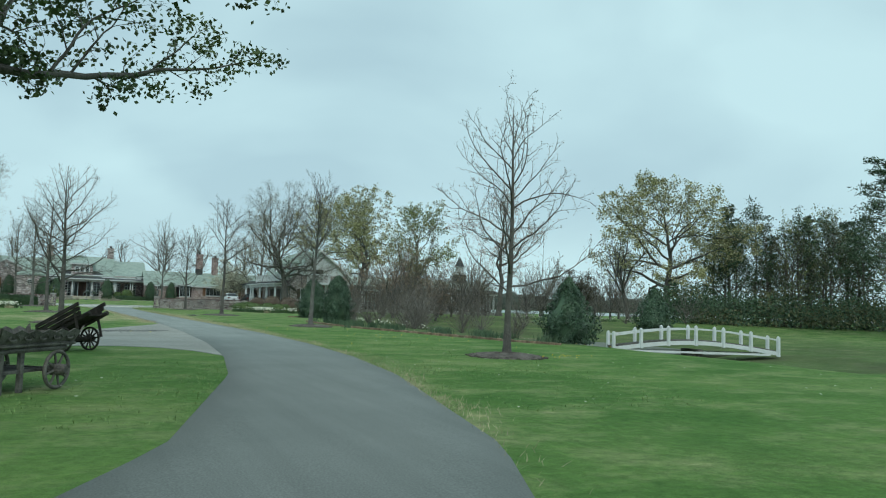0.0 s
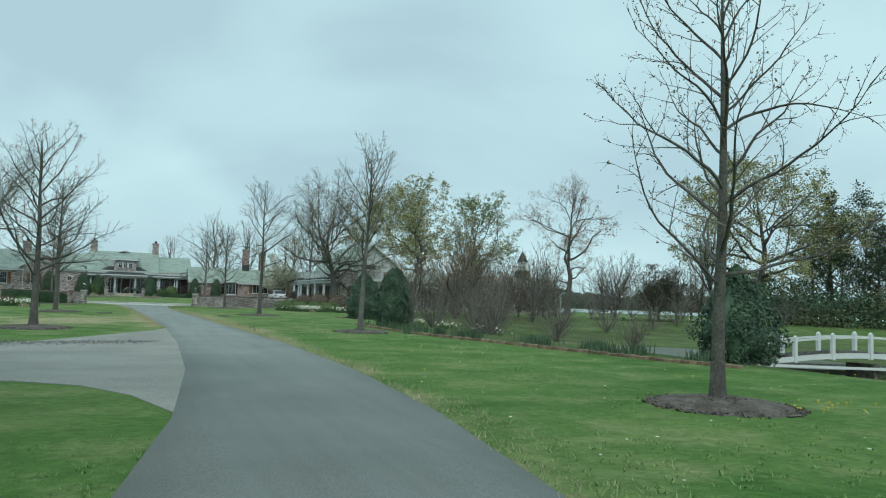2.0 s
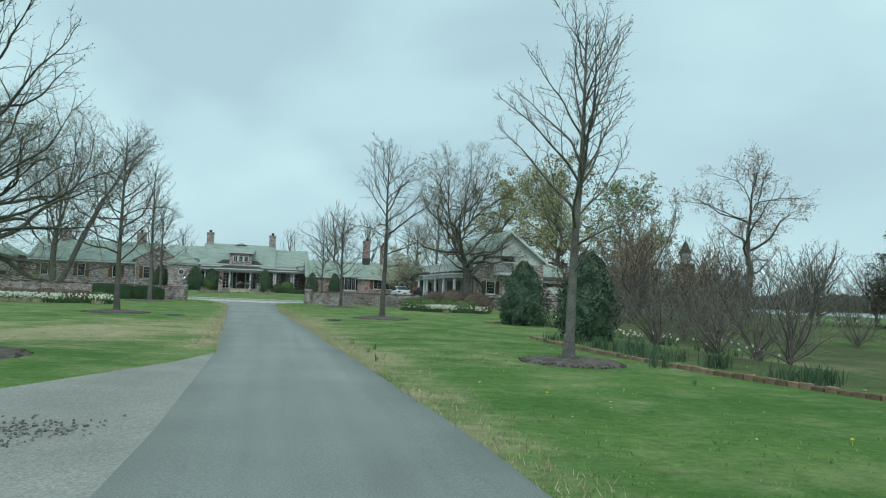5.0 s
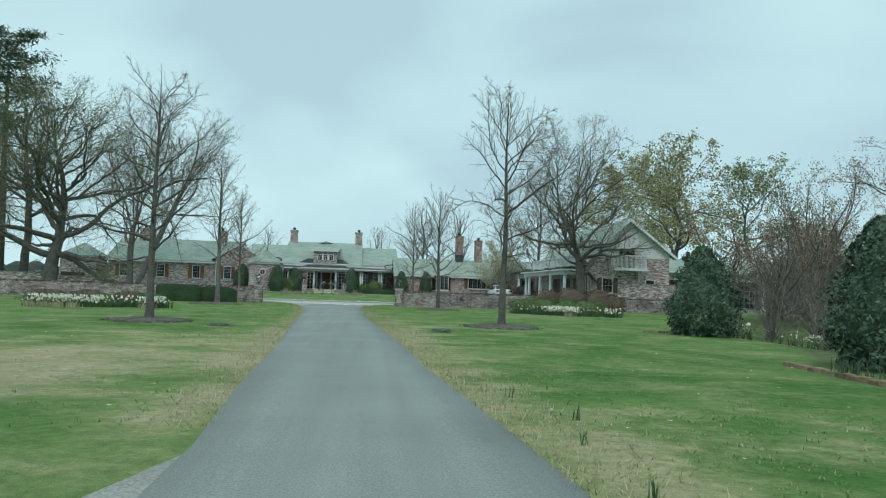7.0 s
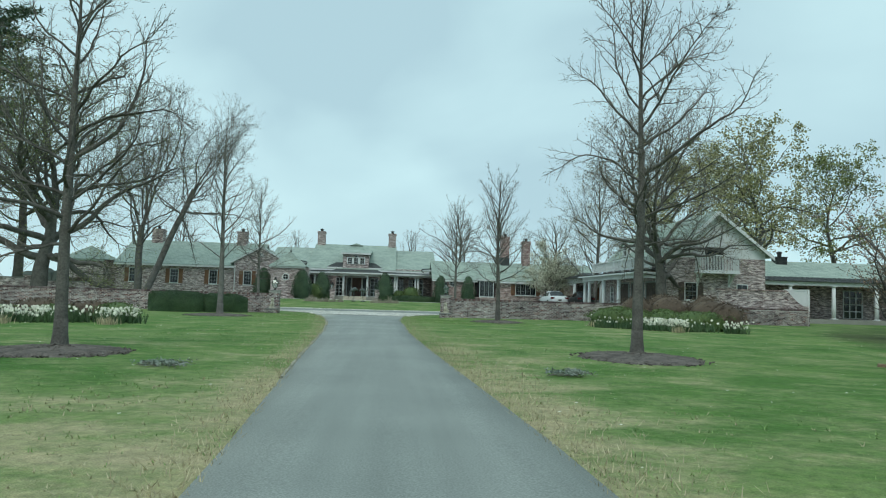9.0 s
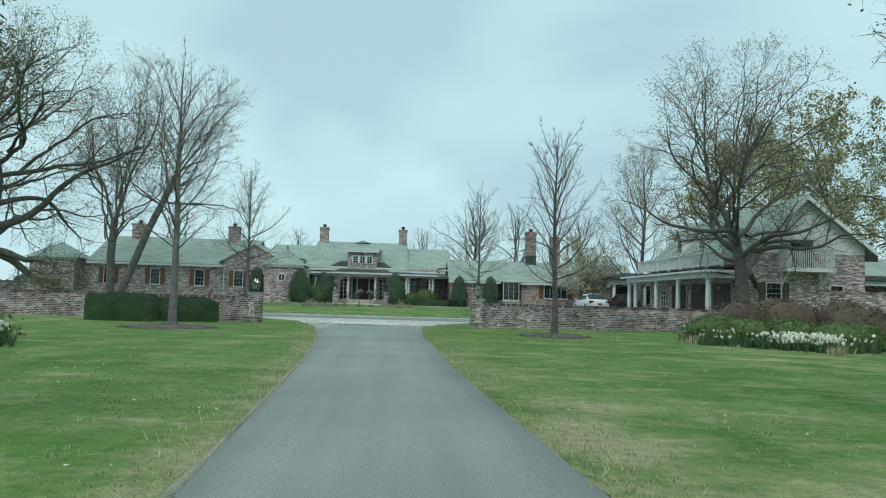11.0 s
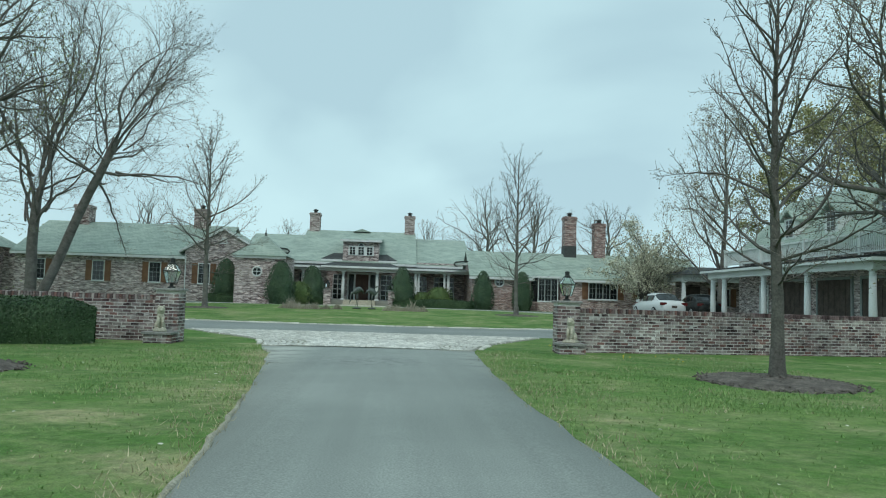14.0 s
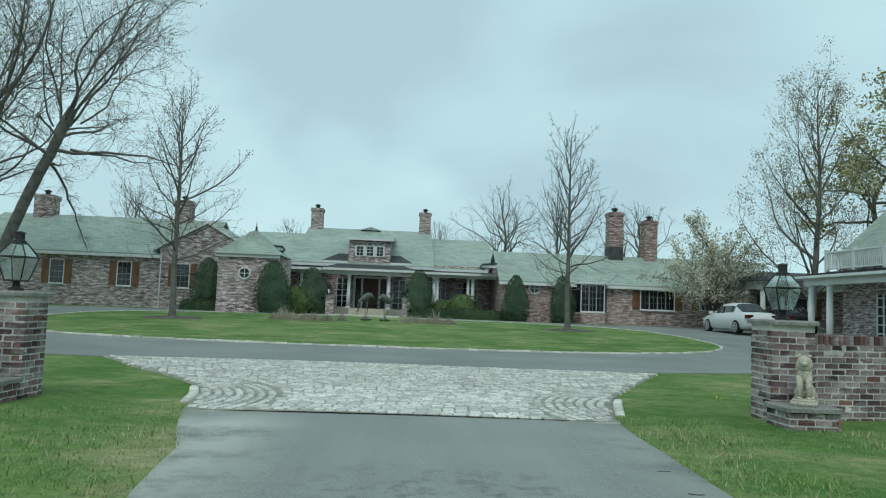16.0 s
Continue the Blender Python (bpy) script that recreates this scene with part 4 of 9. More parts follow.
def build_cobbles():
    rng = random.Random(11)
    bed = strip(cobble_left, cobble_right, 0.028, 80.2, 87.0, 0.3)
    xl, xr = cobble_left(80.2), cobble_right(80.2)
    bed.add([(xl, 80.18, 0.013), (xr, 80.18, 0.013), (xr, 80.2, 0.028), (xl, 80.2, 0.028)], [(0, 1, 2, 3)])
    floor = single("cobbled_apron", bed, JOINT, "pale granite setts between the gate pillars", "cobbles", kind="structure", smooth=True, fix=False)
    kinds = []
    for k in range(9):
        r2 = random.Random(k)
        lx, ly = r2.uniform(0.085, 0.115), r2.uniform(0.16, 0.2)
        m = Mesh().softbox(-ly / 2, -lx / 2, -0.05, ly / 2, lx / 2, 0.03, 0.014)
        m.v = [(x + r2.uniform(-0.006, 0.006), y + r2.uniform(-0.006, 0.006), z + (r2.uniform(-0.004, 0.006) if z > 0 else 0)) for x, y, z in m.v]
        me = m.data("sett")
        me.materials.append(SETT)
        kinds.append(me)
    near = 0
    rest = Mesh()
    # setts in rings round the two rounded corners
    corners = ((-1.4, 81.2, -28, 62, 1.86), (7.2, 81.2, 118, 208, 1.92))
    for ox, oy, a0, a1, r0 in corners:
        for k in range(-1, 6):
            rr = r0 + 0.07 + 0.135 * k
            n = int(math.radians(a1 - a0) * rr / 0.135)
            for j in range(n):
                a = math.radians(a0 + (a1 - a0) * (j + 0.5 + rng.uniform(-0.1, 0.1)) / n)
                x, y = ox + rr * math.cos(a), oy + rr * math.sin(a)
                if 80.25 < y < 83.3 and cobble_left(y) + 0.06 < x < cobble_right(y) - 0.06:
                    m = pose(x, y, ground(x, y) + 0.014 + rng.uniform(-0.003, 0.004), rng.uniform(-2, 2), rng.uniform(-2, 2), math.degrees(a) + 90 + rng.uniform(-4, 4)) @ Matrix.Diagonal((rng.uniform(0.50, 0.60), rng.uniform(0.90, 1.04), 1, 1))
                    place_piece("sett", kinds[rng.randrange(9)], floor, m)
                    near += 1
    y = 80.3
    row = 0
    while y < 86.95:
        a, b = cobble_left(y), cobble_right(y)
        x = a + rng.uniform(0.02, 0.16)
        while x < b - 0.1:
            ln = rng.uniform(0.10, 0.155)
            if y < 83.2 and any(math.hypot(x + ln / 2 - ox, y - oy) < r0 + 0.87 for ox, oy, _, _, r0 in corners):
                x += ln + 0.016
                continue
            wob = 0.05 * math.sin(x * 0.9 + 0.4)
            z = ground(x, y) + 0.012 + rng.uniform(-0.003, 0.004) + 0.02 * (1 - (2 * (x - a) / (b - a) - 1) ** 2)
            m = pose(x + ln / 2, y + wob, z, rng.uniform(-1.5, 1.5), rng.uniform(-1.5, 1.5), rng.uniform(-3, 3)) @ Matrix.Diagonal((ln / 0.195, rng.uniform(0.90, 1.0), 1, 1))
            k = rng.randrange(9)
            if near < 300 and y < 82.4:
                place_piece("sett", kinds[k], floor, m)
                near += 1
            elif y < 83.0:
                rest.softbox(-0.095, -0.048, -0.05, 0.095, 0.048, 0.03, 0.014, m)
            else:
                q = [(-0.095, -0.048, -0.03), (0.095, -0.048, -0.03), (0.095, 0.048, -0.03), (-0.095, 0.048, -0.03), (-0.082, -0.036, 0.03), (0.082, -0.036, 0.03), (0.082, 0.036, 0.03), (-0.082, 0.036, 0.03)]
                rest.add([tuple(m @ Vector(p)) for p in q], [(4, 5, 6, 7), (0, 1, 5, 4), (1, 2, 6, 5), (2, 3, 7, 6), (3, 0, 4, 7)])
            x += ln + 0.016
        y += 0.118
        row += 1
    me = rest.data("sett_field")
    me.materials.append(SETT)
    tagged(place_piece("sett_field", me, floor, Matrix()), kind="stuff")
    # curved edge stones on both sides
    for side, edge in (("west", cobble_left), ("east", cobble_right)):
        m = Mesh()
        yy = 80.9
        while yy < 82.3:
            x, x2 = edge(yy), edge(yy + 0.2)
            ang = math.degrees(math.atan2(0.2, x2 - x))
            m.softbox(0, -0.06, -0.08, math.hypot(0.2, x2 - x) + 0.004, 0.06, 0.06 - 0.03 * abs(yy - 81.6), 0.022, pose(x + (-0.07 if side == "west" else 0.07), yy, ground(x, yy), 0, 0, ang))
            yy += 0.2
        single("edge_kerb", m, KERB, "pale curved kerb stones beside the setts", "kerb", "cobble kerbs", fix=False)


# ---- building parts ----
def window_unit(parent, x0, x1, z0, z1, y, cols=2, rows=3, sashes=2, shutters=True, facing=-1, sw=0.42, axis="y", material=WHITE, stain=SHUTTER):
    """A sash window in a wall that faces -y (or along x, where axis is 'x')."""
    def bx(m, u0, d0, w0, u1, d1, w1):
        if axis == "y":
            m.box(u0, y + d0, w0, u1, y + d1, w1)
        else:
            m.box(y + d0, u0, w0, y + d1, u1, w1)
        return m
    fw = 0.055
    fr = Mesh()
    for a in ((x0 - fw, -0.05, z0 - fw, x0, 0.02, z1 + fw), (x1, -0.05, z0 - fw, x1 + fw, 0.02, z1 + fw), (x0, -0.05, z1, x1, 0.02, z1 + fw), (x0, -0.05, z0 - fw, x1, 0.02, z0)):
        bx(fr, *a)
    win = part("window", fr, material, parent)
    bx(g := Mesh(), x0, -0.012, z0, x1, 0.01, z1)
    part("pane", g, GLASS, win)
    w = (x1 - x0) / sashes if sashes > 2 else (x1 - x0)
    units = sashes if sashes > 2 else 1
    for u in range(units):
        a, b = x0 + w * u, x0 + w * (u + 1)
        if u:
            part("mullion", bx(Mesh(), a - 0.035, -0.035, z0, a + 0.035, -0.013, z1), SASH, win, fix=False)
        for k in range(1, cols):
            xx = a + (b - a) * k / cols
            part("glazing_bar", bx(Mesh(), xx - 0.007, -0.025, z0, xx + 0.007, -0.013, z1), SASH, win, fix=False)
    n = rows * 2 if units == 1 else rows
    for k in range(1, n):
        zz = z0 + (z1 - z0) * k / n
        t = 0.020 if (units == 1 and k == rows) else 0.007
        part("glazing_bar", bx(Mesh(), x0, -0.026, zz - t, x1, -0.014, zz + t), SASH, win, fix=False)
    bx(s := Mesh(), x0 - fw - 0.04, -0.10, z0 - fw - 0.05, x1 + fw + 0.04, 0.0, z0 - fw)
    part("sill", s, material, win)
    if shutters:
        for a, b in ((x0 - fw - sw - 0.02, x0 - fw - 0.02), (x1 + fw + 0.02, x1 + fw + sw + 0.02)):
            m = Mesh()
            bx(m, a, -0.045, z0 - 0.05, b, -0.002, z1 + 0.05)
            for zz in (z0 + 0.05, (z0 + z1) / 2 + 0.04):
                hgt = (z1 - z0) / 2 - 0.12
                bx(m, a + 0.06, -0.058, zz, b - 0.06, -0.045, zz + hgt)
            part("shutter", m, stain, win, "brown stained panelled shutter")
    return win


def chimney(parent, x0, x1, y0, y1, z0, z1, material, lead=False):
    m = Mesh().box(x0, y0, z0, x1, y1, z1 - 0.55)
    c = part("chimney", m, material, parent)
    k = Mesh()
    for j in range(3):
        g = 0.035 * (j + 1) if j < 2 else 0.03
        k.box(x0 - g, y0 - g, z1 - 0.55 + 0.09 * j, x1 + g, y1 + g, z1 - 0.55 + 0.09 * (j + 1))
    part("corbel", k, material, c)
    if lead:
        part("lead_flashing", Mesh().box(x0 - 0.02, y0 - 0.02, z0, x1 + 0.02, y1 + 0.02, z0 + 0.32 * (z1 - z0) - 0.15), METALROOF, c)
    cx, cy = (x0 + x1) / 2, (y0 + y1) / 2
    part("flue_pot", Mesh().lathe(cx, cy, [(0.17, z1 - 0.29), (0.15, z1 - 0.05), (0.24, z1 - 0.05), (0.24, z1), (0.1, z1 + 0.06), (0.02, z1 + 0.1)], 12), IRON, c)
    return c


def gable_roof_x(parent, x0, x1, yf, yb, ze, zr, over=0.35, material=None, t=0.10, yr=None):
    """A roof whose ridge runs along x, as one mesh with thickness."""
    yr = (yf + yb) / 2 if yr is None else yr
    s = (zr - ze) / (yr - yf)
    a = (yf - over, ze - over * s)
    s2 = (zr - ze) / (yb - yr)
    b = (yb + over, ze - over * s2)
    poly = [a, (yr, zr), b, (b[0], b[1] - t), (yr, zr - t), (a[0], a[1] - t)]
    ob = part("roof", Mesh().prism(poly, "x", x0, x1), material or SLATE, parent)
    g = Mesh().box(x0, a[0] - 0.03, a[1] - t - 0.14, x1, a[0] + 0.10, a[1] - t + 0.03)
    part("gutter", g, WHITE, ob)
    return ob


def column(parent, x, y, z0, z1, r=0.125):
    h = z1 - z0
    c = part("column", Mesh().lathe(x, y, [(r * 0.98, z0 + 0.10), (r, z0 + h * 0.33), (r * 0.84, z1 - 0.10)], 20), WHITE, parent, smooth=True)
    b = Mesh().box(x - r * 1.35, y - r * 1.35, z0, x + r * 1.35, y + r * 1.35, z0 + 0.05)
    b.lathe(x, y, [(r * 1.25, z0 + 0.05), (r * 1.25, z0 + 0.08), (r * 1.02, z0 + 0.10)], 20)
    part("base", b, WHITE, c)
    k = Mesh().lathe(x, y, [(r * 0.86, z1 - 0.10), (r * 1.15, z1 - 0.06), (r * 1.15, z1 - 0.04)], 20)
    k.box(x - r * 1.25, y - r * 1.25, z1 - 0.04, x + r * 1.25, y + r * 1.25, z1)
    part("capital", k, WHITE, c)
    return c


def round_window(parent, x, y, z, r):
    m = Mesh()
    n = 24
    pts = [(x + r * math.cos(2 * math.pi * k / n), y - 0.04, z + r * math.sin(2 * math.pi * k / n)) for k in range(n + 1)]
    m.tube(pts, [0.045] * (n + 1), 8)
    w = part("window", m, WHITE, parent, "round white-framed window")
    g = Mesh().prism([(x + r * math.cos(2 * math.pi * k / n), z + r * math.sin(2 * math.pi * k / n)) for k in range(n)], "y", y - 0.012, y + 0.01)
    part("pane", g, GLASS, w)
    part("glazing_bar", Mesh().box(x - 0.014, y - 0.03, z - r, x + 0.014, y - 0.014, z + r), WHITE, w, fix=False)
    part("glazing_bar", Mesh().box(x - r, y - 0.031, z - 0.014, x + r, y - 0.015, z + 0.014), WHITE, w, fix=False)


def metal_roof(parent, poly_pts, thick=0.06, name="metal_roof"):
    """A sloped sheet from four corners (front-left, front-right, back-right, back-left), with standing seams."""
    a, b, c, d = [Vector(p) for p in poly_pts]
    m = Mesh()
    low = [tuple(p - Vector((0, 0, thick))) for p in (a, b, c, d)]
    m.add([tuple(p) for p in (a, b, c, d)] + low, [(0, 1, 2, 3), (7, 6, 5, 4), (0, 4, 5, 1), (1, 5, 6, 2), (2, 6, 7, 3), (3, 7, 4, 0)])
    ob = part(name, m, METALROOF, parent)
    s = Mesh()
    n = max(2, int((b - a).length / 0.42))
    for k in range(n + 1):
        p, q = a.lerp(b, k / n), d.lerp(c, k / n)
        if (p - q).length > 0.05:
            s.tube([p + Vector((0, 0, 0.012)), q + Vector((0, 0, 0.012))], [0.02, 0.02], 4)
    part("seams", s, METALROOF, ob)
    return ob


# ---- the main house ----
Z0 = 0.50


def build_house():
    h = thing("house", (0, 120, Z0), "long low mixed-brick country house with green slate roofs and white porches", "house")
    # west wing
    w = Mesh().box(-23.0, 116.3, Z0 - 0.1, -11.4, 126.3, 3.78)
    w.prism([(116.3, 3.78), (121.3, 6.1), (126.3, 3.78)], "x", -22.9, -22.7)
    part("wall", w, BRICKWORK, h)
    gable_roof_x(h, -23.2, -9.0, 116.3, 126.3, 3.82, 6.24)
    part("cornice", Mesh().box(-23.05, 116.14, 3.56, -11.4, 116.3, 3.74), WHITE, h)
    # cross gable beside the turret
    g = Mesh().box(-11.4, 115.9, Z0 - 0.1, -6.2, 126.3, 4.05)
    g.prism([(-11.4, 4.05), (-8.75, 5.5), (-6.2, 4.05)], "y", 115.9, 116.2)
    part("gable_wall", g, BRICKWORK, h)
    sl = (5.58 - 4.0) / 2.65
    r = Mesh().prism([(-11.75, 4.08 - 0.35 * sl + 0.1), (-8.75, 5.68), (-5.85, 4.08 - 0.35 * sl + 0.1), (-5.85, 4.0 - 0.35 * sl), (-8.75, 5.56), (-11.75, 4.0 - 0.35 * sl)], "y", 115.80, 121.5)
    part("gable_roof", r, SLATE, h)
    bb = Mesh().prism([(-11.78, 3.98), (-8.75, 5.70), (-5.82, 3.98), (-5.82, 3.84), (-8.75, 5.52), (-11.78, 3.84)], "y", 115.72, 115.80)
    part("bargeboard", bb, WHITE, h)
    v = Mesh()
    for k in range(5):
        half = 0.32 * (1 - 0.12 * k)
        v.box(-8.75 - half, 115.84, 4.55 + 0.09 * k, -8.75 + half, 115.90, 4.60 + 0.09 * k)
    part("louvre_vent", v, WHITE, h)
    part("downpipe", Mesh().tube([(-11.3, 115.8, Z0), (-11.3, 115.8, 3.7)], [0.04, 0.04], 8), WHITE, h)
    for a, b in ((-21.72, -20.98), (-17.72, -16.98), (-13.88, -13.14)):
        window_unit(h, a, b, 1.78, 3.10, 116.3, 3, 2, 2, True, sw=0.40)
    window_unit(h, -10.40, -9.68, 1.78, 3.10, 115.9, 3, 2, 2, True, sw=0.38)
    chimney(h, -21.1, -20.0, 120.7, 121.9, 5.6, 7.75, OLDSTACK)
    chimney(h, -12.2, -11.25, 120.7, 121.9, 5.6, 7.75, OLDSTACK)
    # square turret with a pyramid roof
    part("turret_wall", Mesh().box(-7.1, 112.0, Z0 - 0.1, -4.0, 117.0, 3.62), BRICKWORK, h)
    q = Mesh().add([(-7.35, 111.75, 3.62), (-3.75, 111.75, 3.62), (-3.75, 115.6, 3.62), (-7.35, 115.6, 3.62), (-5.5, 113.6, 5.10)], [(0, 1, 4), (1, 2, 4), (2, 3, 4), (3, 0, 4), (3, 2, 1, 0)])
    part("turret_roof", q, SLATE, h)
    part("finial", Mesh().lathe(-5.5, 113.6, [(0.12, 5.0), (0.05, 5.12), (0.07, 5.2), (0.03, 5.28), (0.008, 5.55)], 10), IRON, h)
    part("turret_cornice", Mesh().box(-7.25, 111.86, 3.45, -3.85, 112.0, 3.62), WHITE, h)
    round_window(h, -5.68, 112.0, 2.60, 0.30)
    # centre block
    c = Mesh().box(-6.2, 123.2, Z0 - 0.1, 9.0, 139, 4.05)
    part("centre_wall", c, BRICKWORK, h)
    gable_roof_x(h, -4.95, 4.85, 123.0, 140.2, 4.02, 7.14, 0.25)
    gable_roof_x(h, -9.6, -4.95, 123.4, 139.8, 3.98, 6.62, 0.25)
    gable_roof_x(h, 4.85, 9.4, 123.4, 139.8, 3.98, 6.62, 0.25)
    part("ridge_cap", Mesh().prism([(-0.8, 7.06), (0.0, 7.32), (0.8, 7.06)], "y", 131.0, 132.2), SLATE, h)
    chimney(h, -4.75, -3.85, 131.1, 132.1, 6.7, 8.95, OLDSTACK)
    chimney(h, 3.85, 4.75, 131.1, 132.1, 6.7, 8.95, OLDSTACK)
    # dormer
    d = Mesh().box(-1.05, 123, 3.75, 1.8, 128.4, 5.55)
    dm = part("dormer", d, BRICKWORK, h)
    part("dormer_roof", Mesh().prism([(122.7, 5.55), (122.7, 5.72), (128.8, 6.35), (128.8, 6.15)], "x", -1.28, 2.03), SLATE, dm)
    part("dormer_trim", Mesh().box(-1.28, 122.65, 5.53, 2.03, 122.7, 5.70), WHITE, dm)
    part("window_panel", Mesh().box(-0.62, 122.94, 4.45, 1.40, 123, 5.22), WHITE, dm)
    for a, b in ((-0.50, -0.08), (0.18, 0.60), (0.86, 1.28)):
        part("dormer_window", Mesh().box(a, 122.91, 4.52, b, 122.94, 5.12), GLASS, dm)
        part("glazing_bar", Mesh().box((a + b) / 2 - 0.014, 122.89, 4.52, (a + b) / 2 + 0.014, 122.91, 5.12), WHITE, dm, fix=False)
        for zz in (4.72, 4.92):
            part("glazing_bar", Mesh().box(a, 122.892, zz - 0.012, b, 122.908, zz + 0.012), WHITE, dm, fix=False)
    arch = [(0.39 + 0.24 * math.cos(math.pi * k / 12), 5.22 + 0.24 * math.sin(math.pi * k / 12)) for k in range(13)]
    part("fanlight_frame", Mesh().prism(arch, "y", 122.93, 123.02), WHITE, dm)
    arch = [(0.39 + 0.17 * math.cos(math.pi * k / 12), 5.23 + 0.17 * math.sin(math.pi * k / 12)) for k in range(13)]
    part("fanlight", Mesh().prism(arch, "y", 122.9, 122.93), GLASS, dm)
    # entrance porch: steps, floor, columns, beam, metal roof
    part("porch_floor", Mesh().box(-5.0, 119.7, Z0 - 0.1, 9.0, 123.2, 0.92), CONCRETE, h)
    st = Mesh()
    for k in range(3):
        st.box(-0.62, 119.35 - 0.32 * k, Z0 - 0.1, 1.76, 119.7 - 0.32 * k, 0.92 - 0.13 * k)
    part("entrance_steps", st, CASTSTONE, h)
    part("entrance_paving", Mesh().box(-1.7, 113.4, Z0 - 0.1, 2.6, 118.72, Z0 + 0.05), CASTSTONE, h)
    for x in (-0.74, 1.83):
        column(h, x, 120.2, 0.92, 3.06)
    for x in (-3.75, 4.75, 4.98, 6.95, 7.25):
        column(h, x, 120.0, 0.92, 3.10, 0.10 if x == 4.98 or x == 6.95 else 0.12)
    part("porch_beam", Mesh().box(-2.1, 120.05, 3.06, 3.2, 120.35, 3.32), WHITE, h)
    part("side_beam", Mesh().box(-5.2, 119.86, 3.10, -2.1, 120.14, 3.34), WHITE, h)
    part("side_beam", Mesh().box(3.2, 119.86, 3.10, 8.9, 120.14, 3.34), WHITE, h)
    metal_roof(h, [(-2.4, 119.5, 3.44), (3.5, 119.5, 3.44), (2.6, 123.2, 3.92), (-1.5, 123.2, 3.92)])
    metal_roof(h, [(-5.4, 119.4, 3.40), (-2.4, 119.4, 3.40), (-2.4, 123.4, 3.66), (-5.4, 123.4, 3.66)])
    metal_roof(h, [(3.5, 119.4, 3.40), (9.0, 119.4, 3.40), (9.0, 123.4, 3.66), (3.5, 123.4, 3.66)])
    for a, b in ((-2.75, -1.06), (1.81, 3.3)):
        metal_roof(h, [(a, 122.85, 4.08), (b, 122.85, 4.08), (b - (0.0 if b < 0 else 0.9), 124.6, 4.68), (a + (0.9 if b < 0 else 0.0), 124.6, 4.68)], name="pent_roof")
        part("pent_fascia", Mesh().box(a, 122.80, 3.94, b, 122.85, 4.08), WHITE, h)
    part("porch_fascia", Mesh().box(-2.4, 119.46, 3.30, 3.5, 119.5, 3.44).box(-5.4, 119.37, 3.26, -2.42, 119.4, 3.40).box(3.52, 119.37, 3.26, 9.0, 119.4, 3.40), WHITE, h)
    # front door with sidelights
    dr = part("front_door", Mesh().box(0.05, 123.05, 0.92, 1.05, 123.15, 2.95), DOORWOOD, h, "red-brown panelled front door")
    pn = Mesh()
    for zx in (1.1, 1.75, 2.4):
        for xx in (0.15, 0.60):
            pn.box(xx, 123.02, zx, xx + 0.34, 123.05, zx + 0.48)
    part("door_panels", pn, DOORWOOD, dr)
    fr = Mesh()
    for x in (-0.62, -0.10, 1.07, 1.60):
        fr.box(x, 122.98, 0.92, x + 0.13, 123.18, 3.05)
    fr.box(-0.62, 122.97, 2.95, 1.73, 123.17, 3.08)
    part("door_frame", fr, WHITE, h)
    for a, b in ((-0.48, -0.11), (1.21, 1.59)):
        part("sidelight", Mesh().box(a, 123.1, 0.95, b, 123.14, 2.94), GLASS, h)
    for a, b in ((-1.75, -1.0), (2.05, 2.9), (-4.4, -3.0), (4.3, 5.7), (6.3, 7.9)):
        wn = part("french_window", Mesh().box(a, 123.14, 0.95, b, 123.18, 2.92), GLASS, h)
        n = 2 if b - a < 1 else 4
        for k in range(n + 1):
            xx = a + (b - a) * k / n
            part("glazing_bar", Mesh().box(xx - 0.03, 123.10, 0.95, xx + 0.03, 123.14, 2.92), WHITE, wn, fix=False)
        for k in range(6):
            zz = 0.95 + 1.97 * k / 5
            part("glazing_bar", Mesh().box(a, 123.11, zz - 0.02, b, 123.139, zz + 0.02), WHITE, wn, fix=False)
    # east wing: gable, round window, bay, wide windows
    e = Mesh().box(8.75, 117.0, Z0 - 0.1, 26.0, 124.0, 3.1)
    part("east_wall", e, ROSYBRICK, h)
    gable_roof_x(h, 8.55, 26.0, 117.0, 124.0, 3.12, 4.98, 0.3)
    part("east_gable", Mesh().prism([(117.0, 3.1), (120.5, 4.9), (124.0, 3.1)], "x", 8.75, 8.95), ROSYBRICK, h)
    part("east_cornice", Mesh().box(8.75, 116.85, 2.88, 26.0, 117.0, 3.04), WHITE, h)
    round_window(h, 10.75, 117.0, 2.55, 0.33)
    part("bay_base", Mesh().prism([(13.0, 117.0), (13.45, 116.35), (14.95, 116.35), (15.3, 117.0)], "z", Z0 - 0.1, 1.22), ROSYBRICK, h)
    part("bay_roof", Mesh().prism([(12.9, 117.1), (13.35, 116.25), (15.05, 116.25), (15.4, 117.1)], "z", 2.92, 3.06), WHITE, h)
    window_unit(h, 13.52, 14.88, 1.30, 2.85, 116.42, 2, 4, 3, False)
    part("bay_cheek", Mesh().prism([(13.05, 117.0), (13.48, 116.42), (13.48, 116.5), (13.1, 117.0)], "z", 1.22, 2.92), GLASS, h)
    part("bay_cheek", Mesh().prism([(15.25, 117.0), (14.92, 116.42), (14.92, 116.5), (15.2, 117.0)], "z", 1.22, 2.92), GLASS, h)
    window_unit(h, 17.35, 19.4, 1.55, 2.68, 117.0, 2, 3, 4, True, sw=0.45)
    window_unit(h, 21.05, 21.95, 1.65, 2.62, 117.0, 3, 2, 2, True, sw=0.42)
    chimney(h, 16.15, 17.05, 120.0, 121.0, 4.6, 8.15, BRICKRED, True)
    chimney(h, 18.5, 19.35, 120.0, 120.9, 4.6, 7.7, BRICKRED)
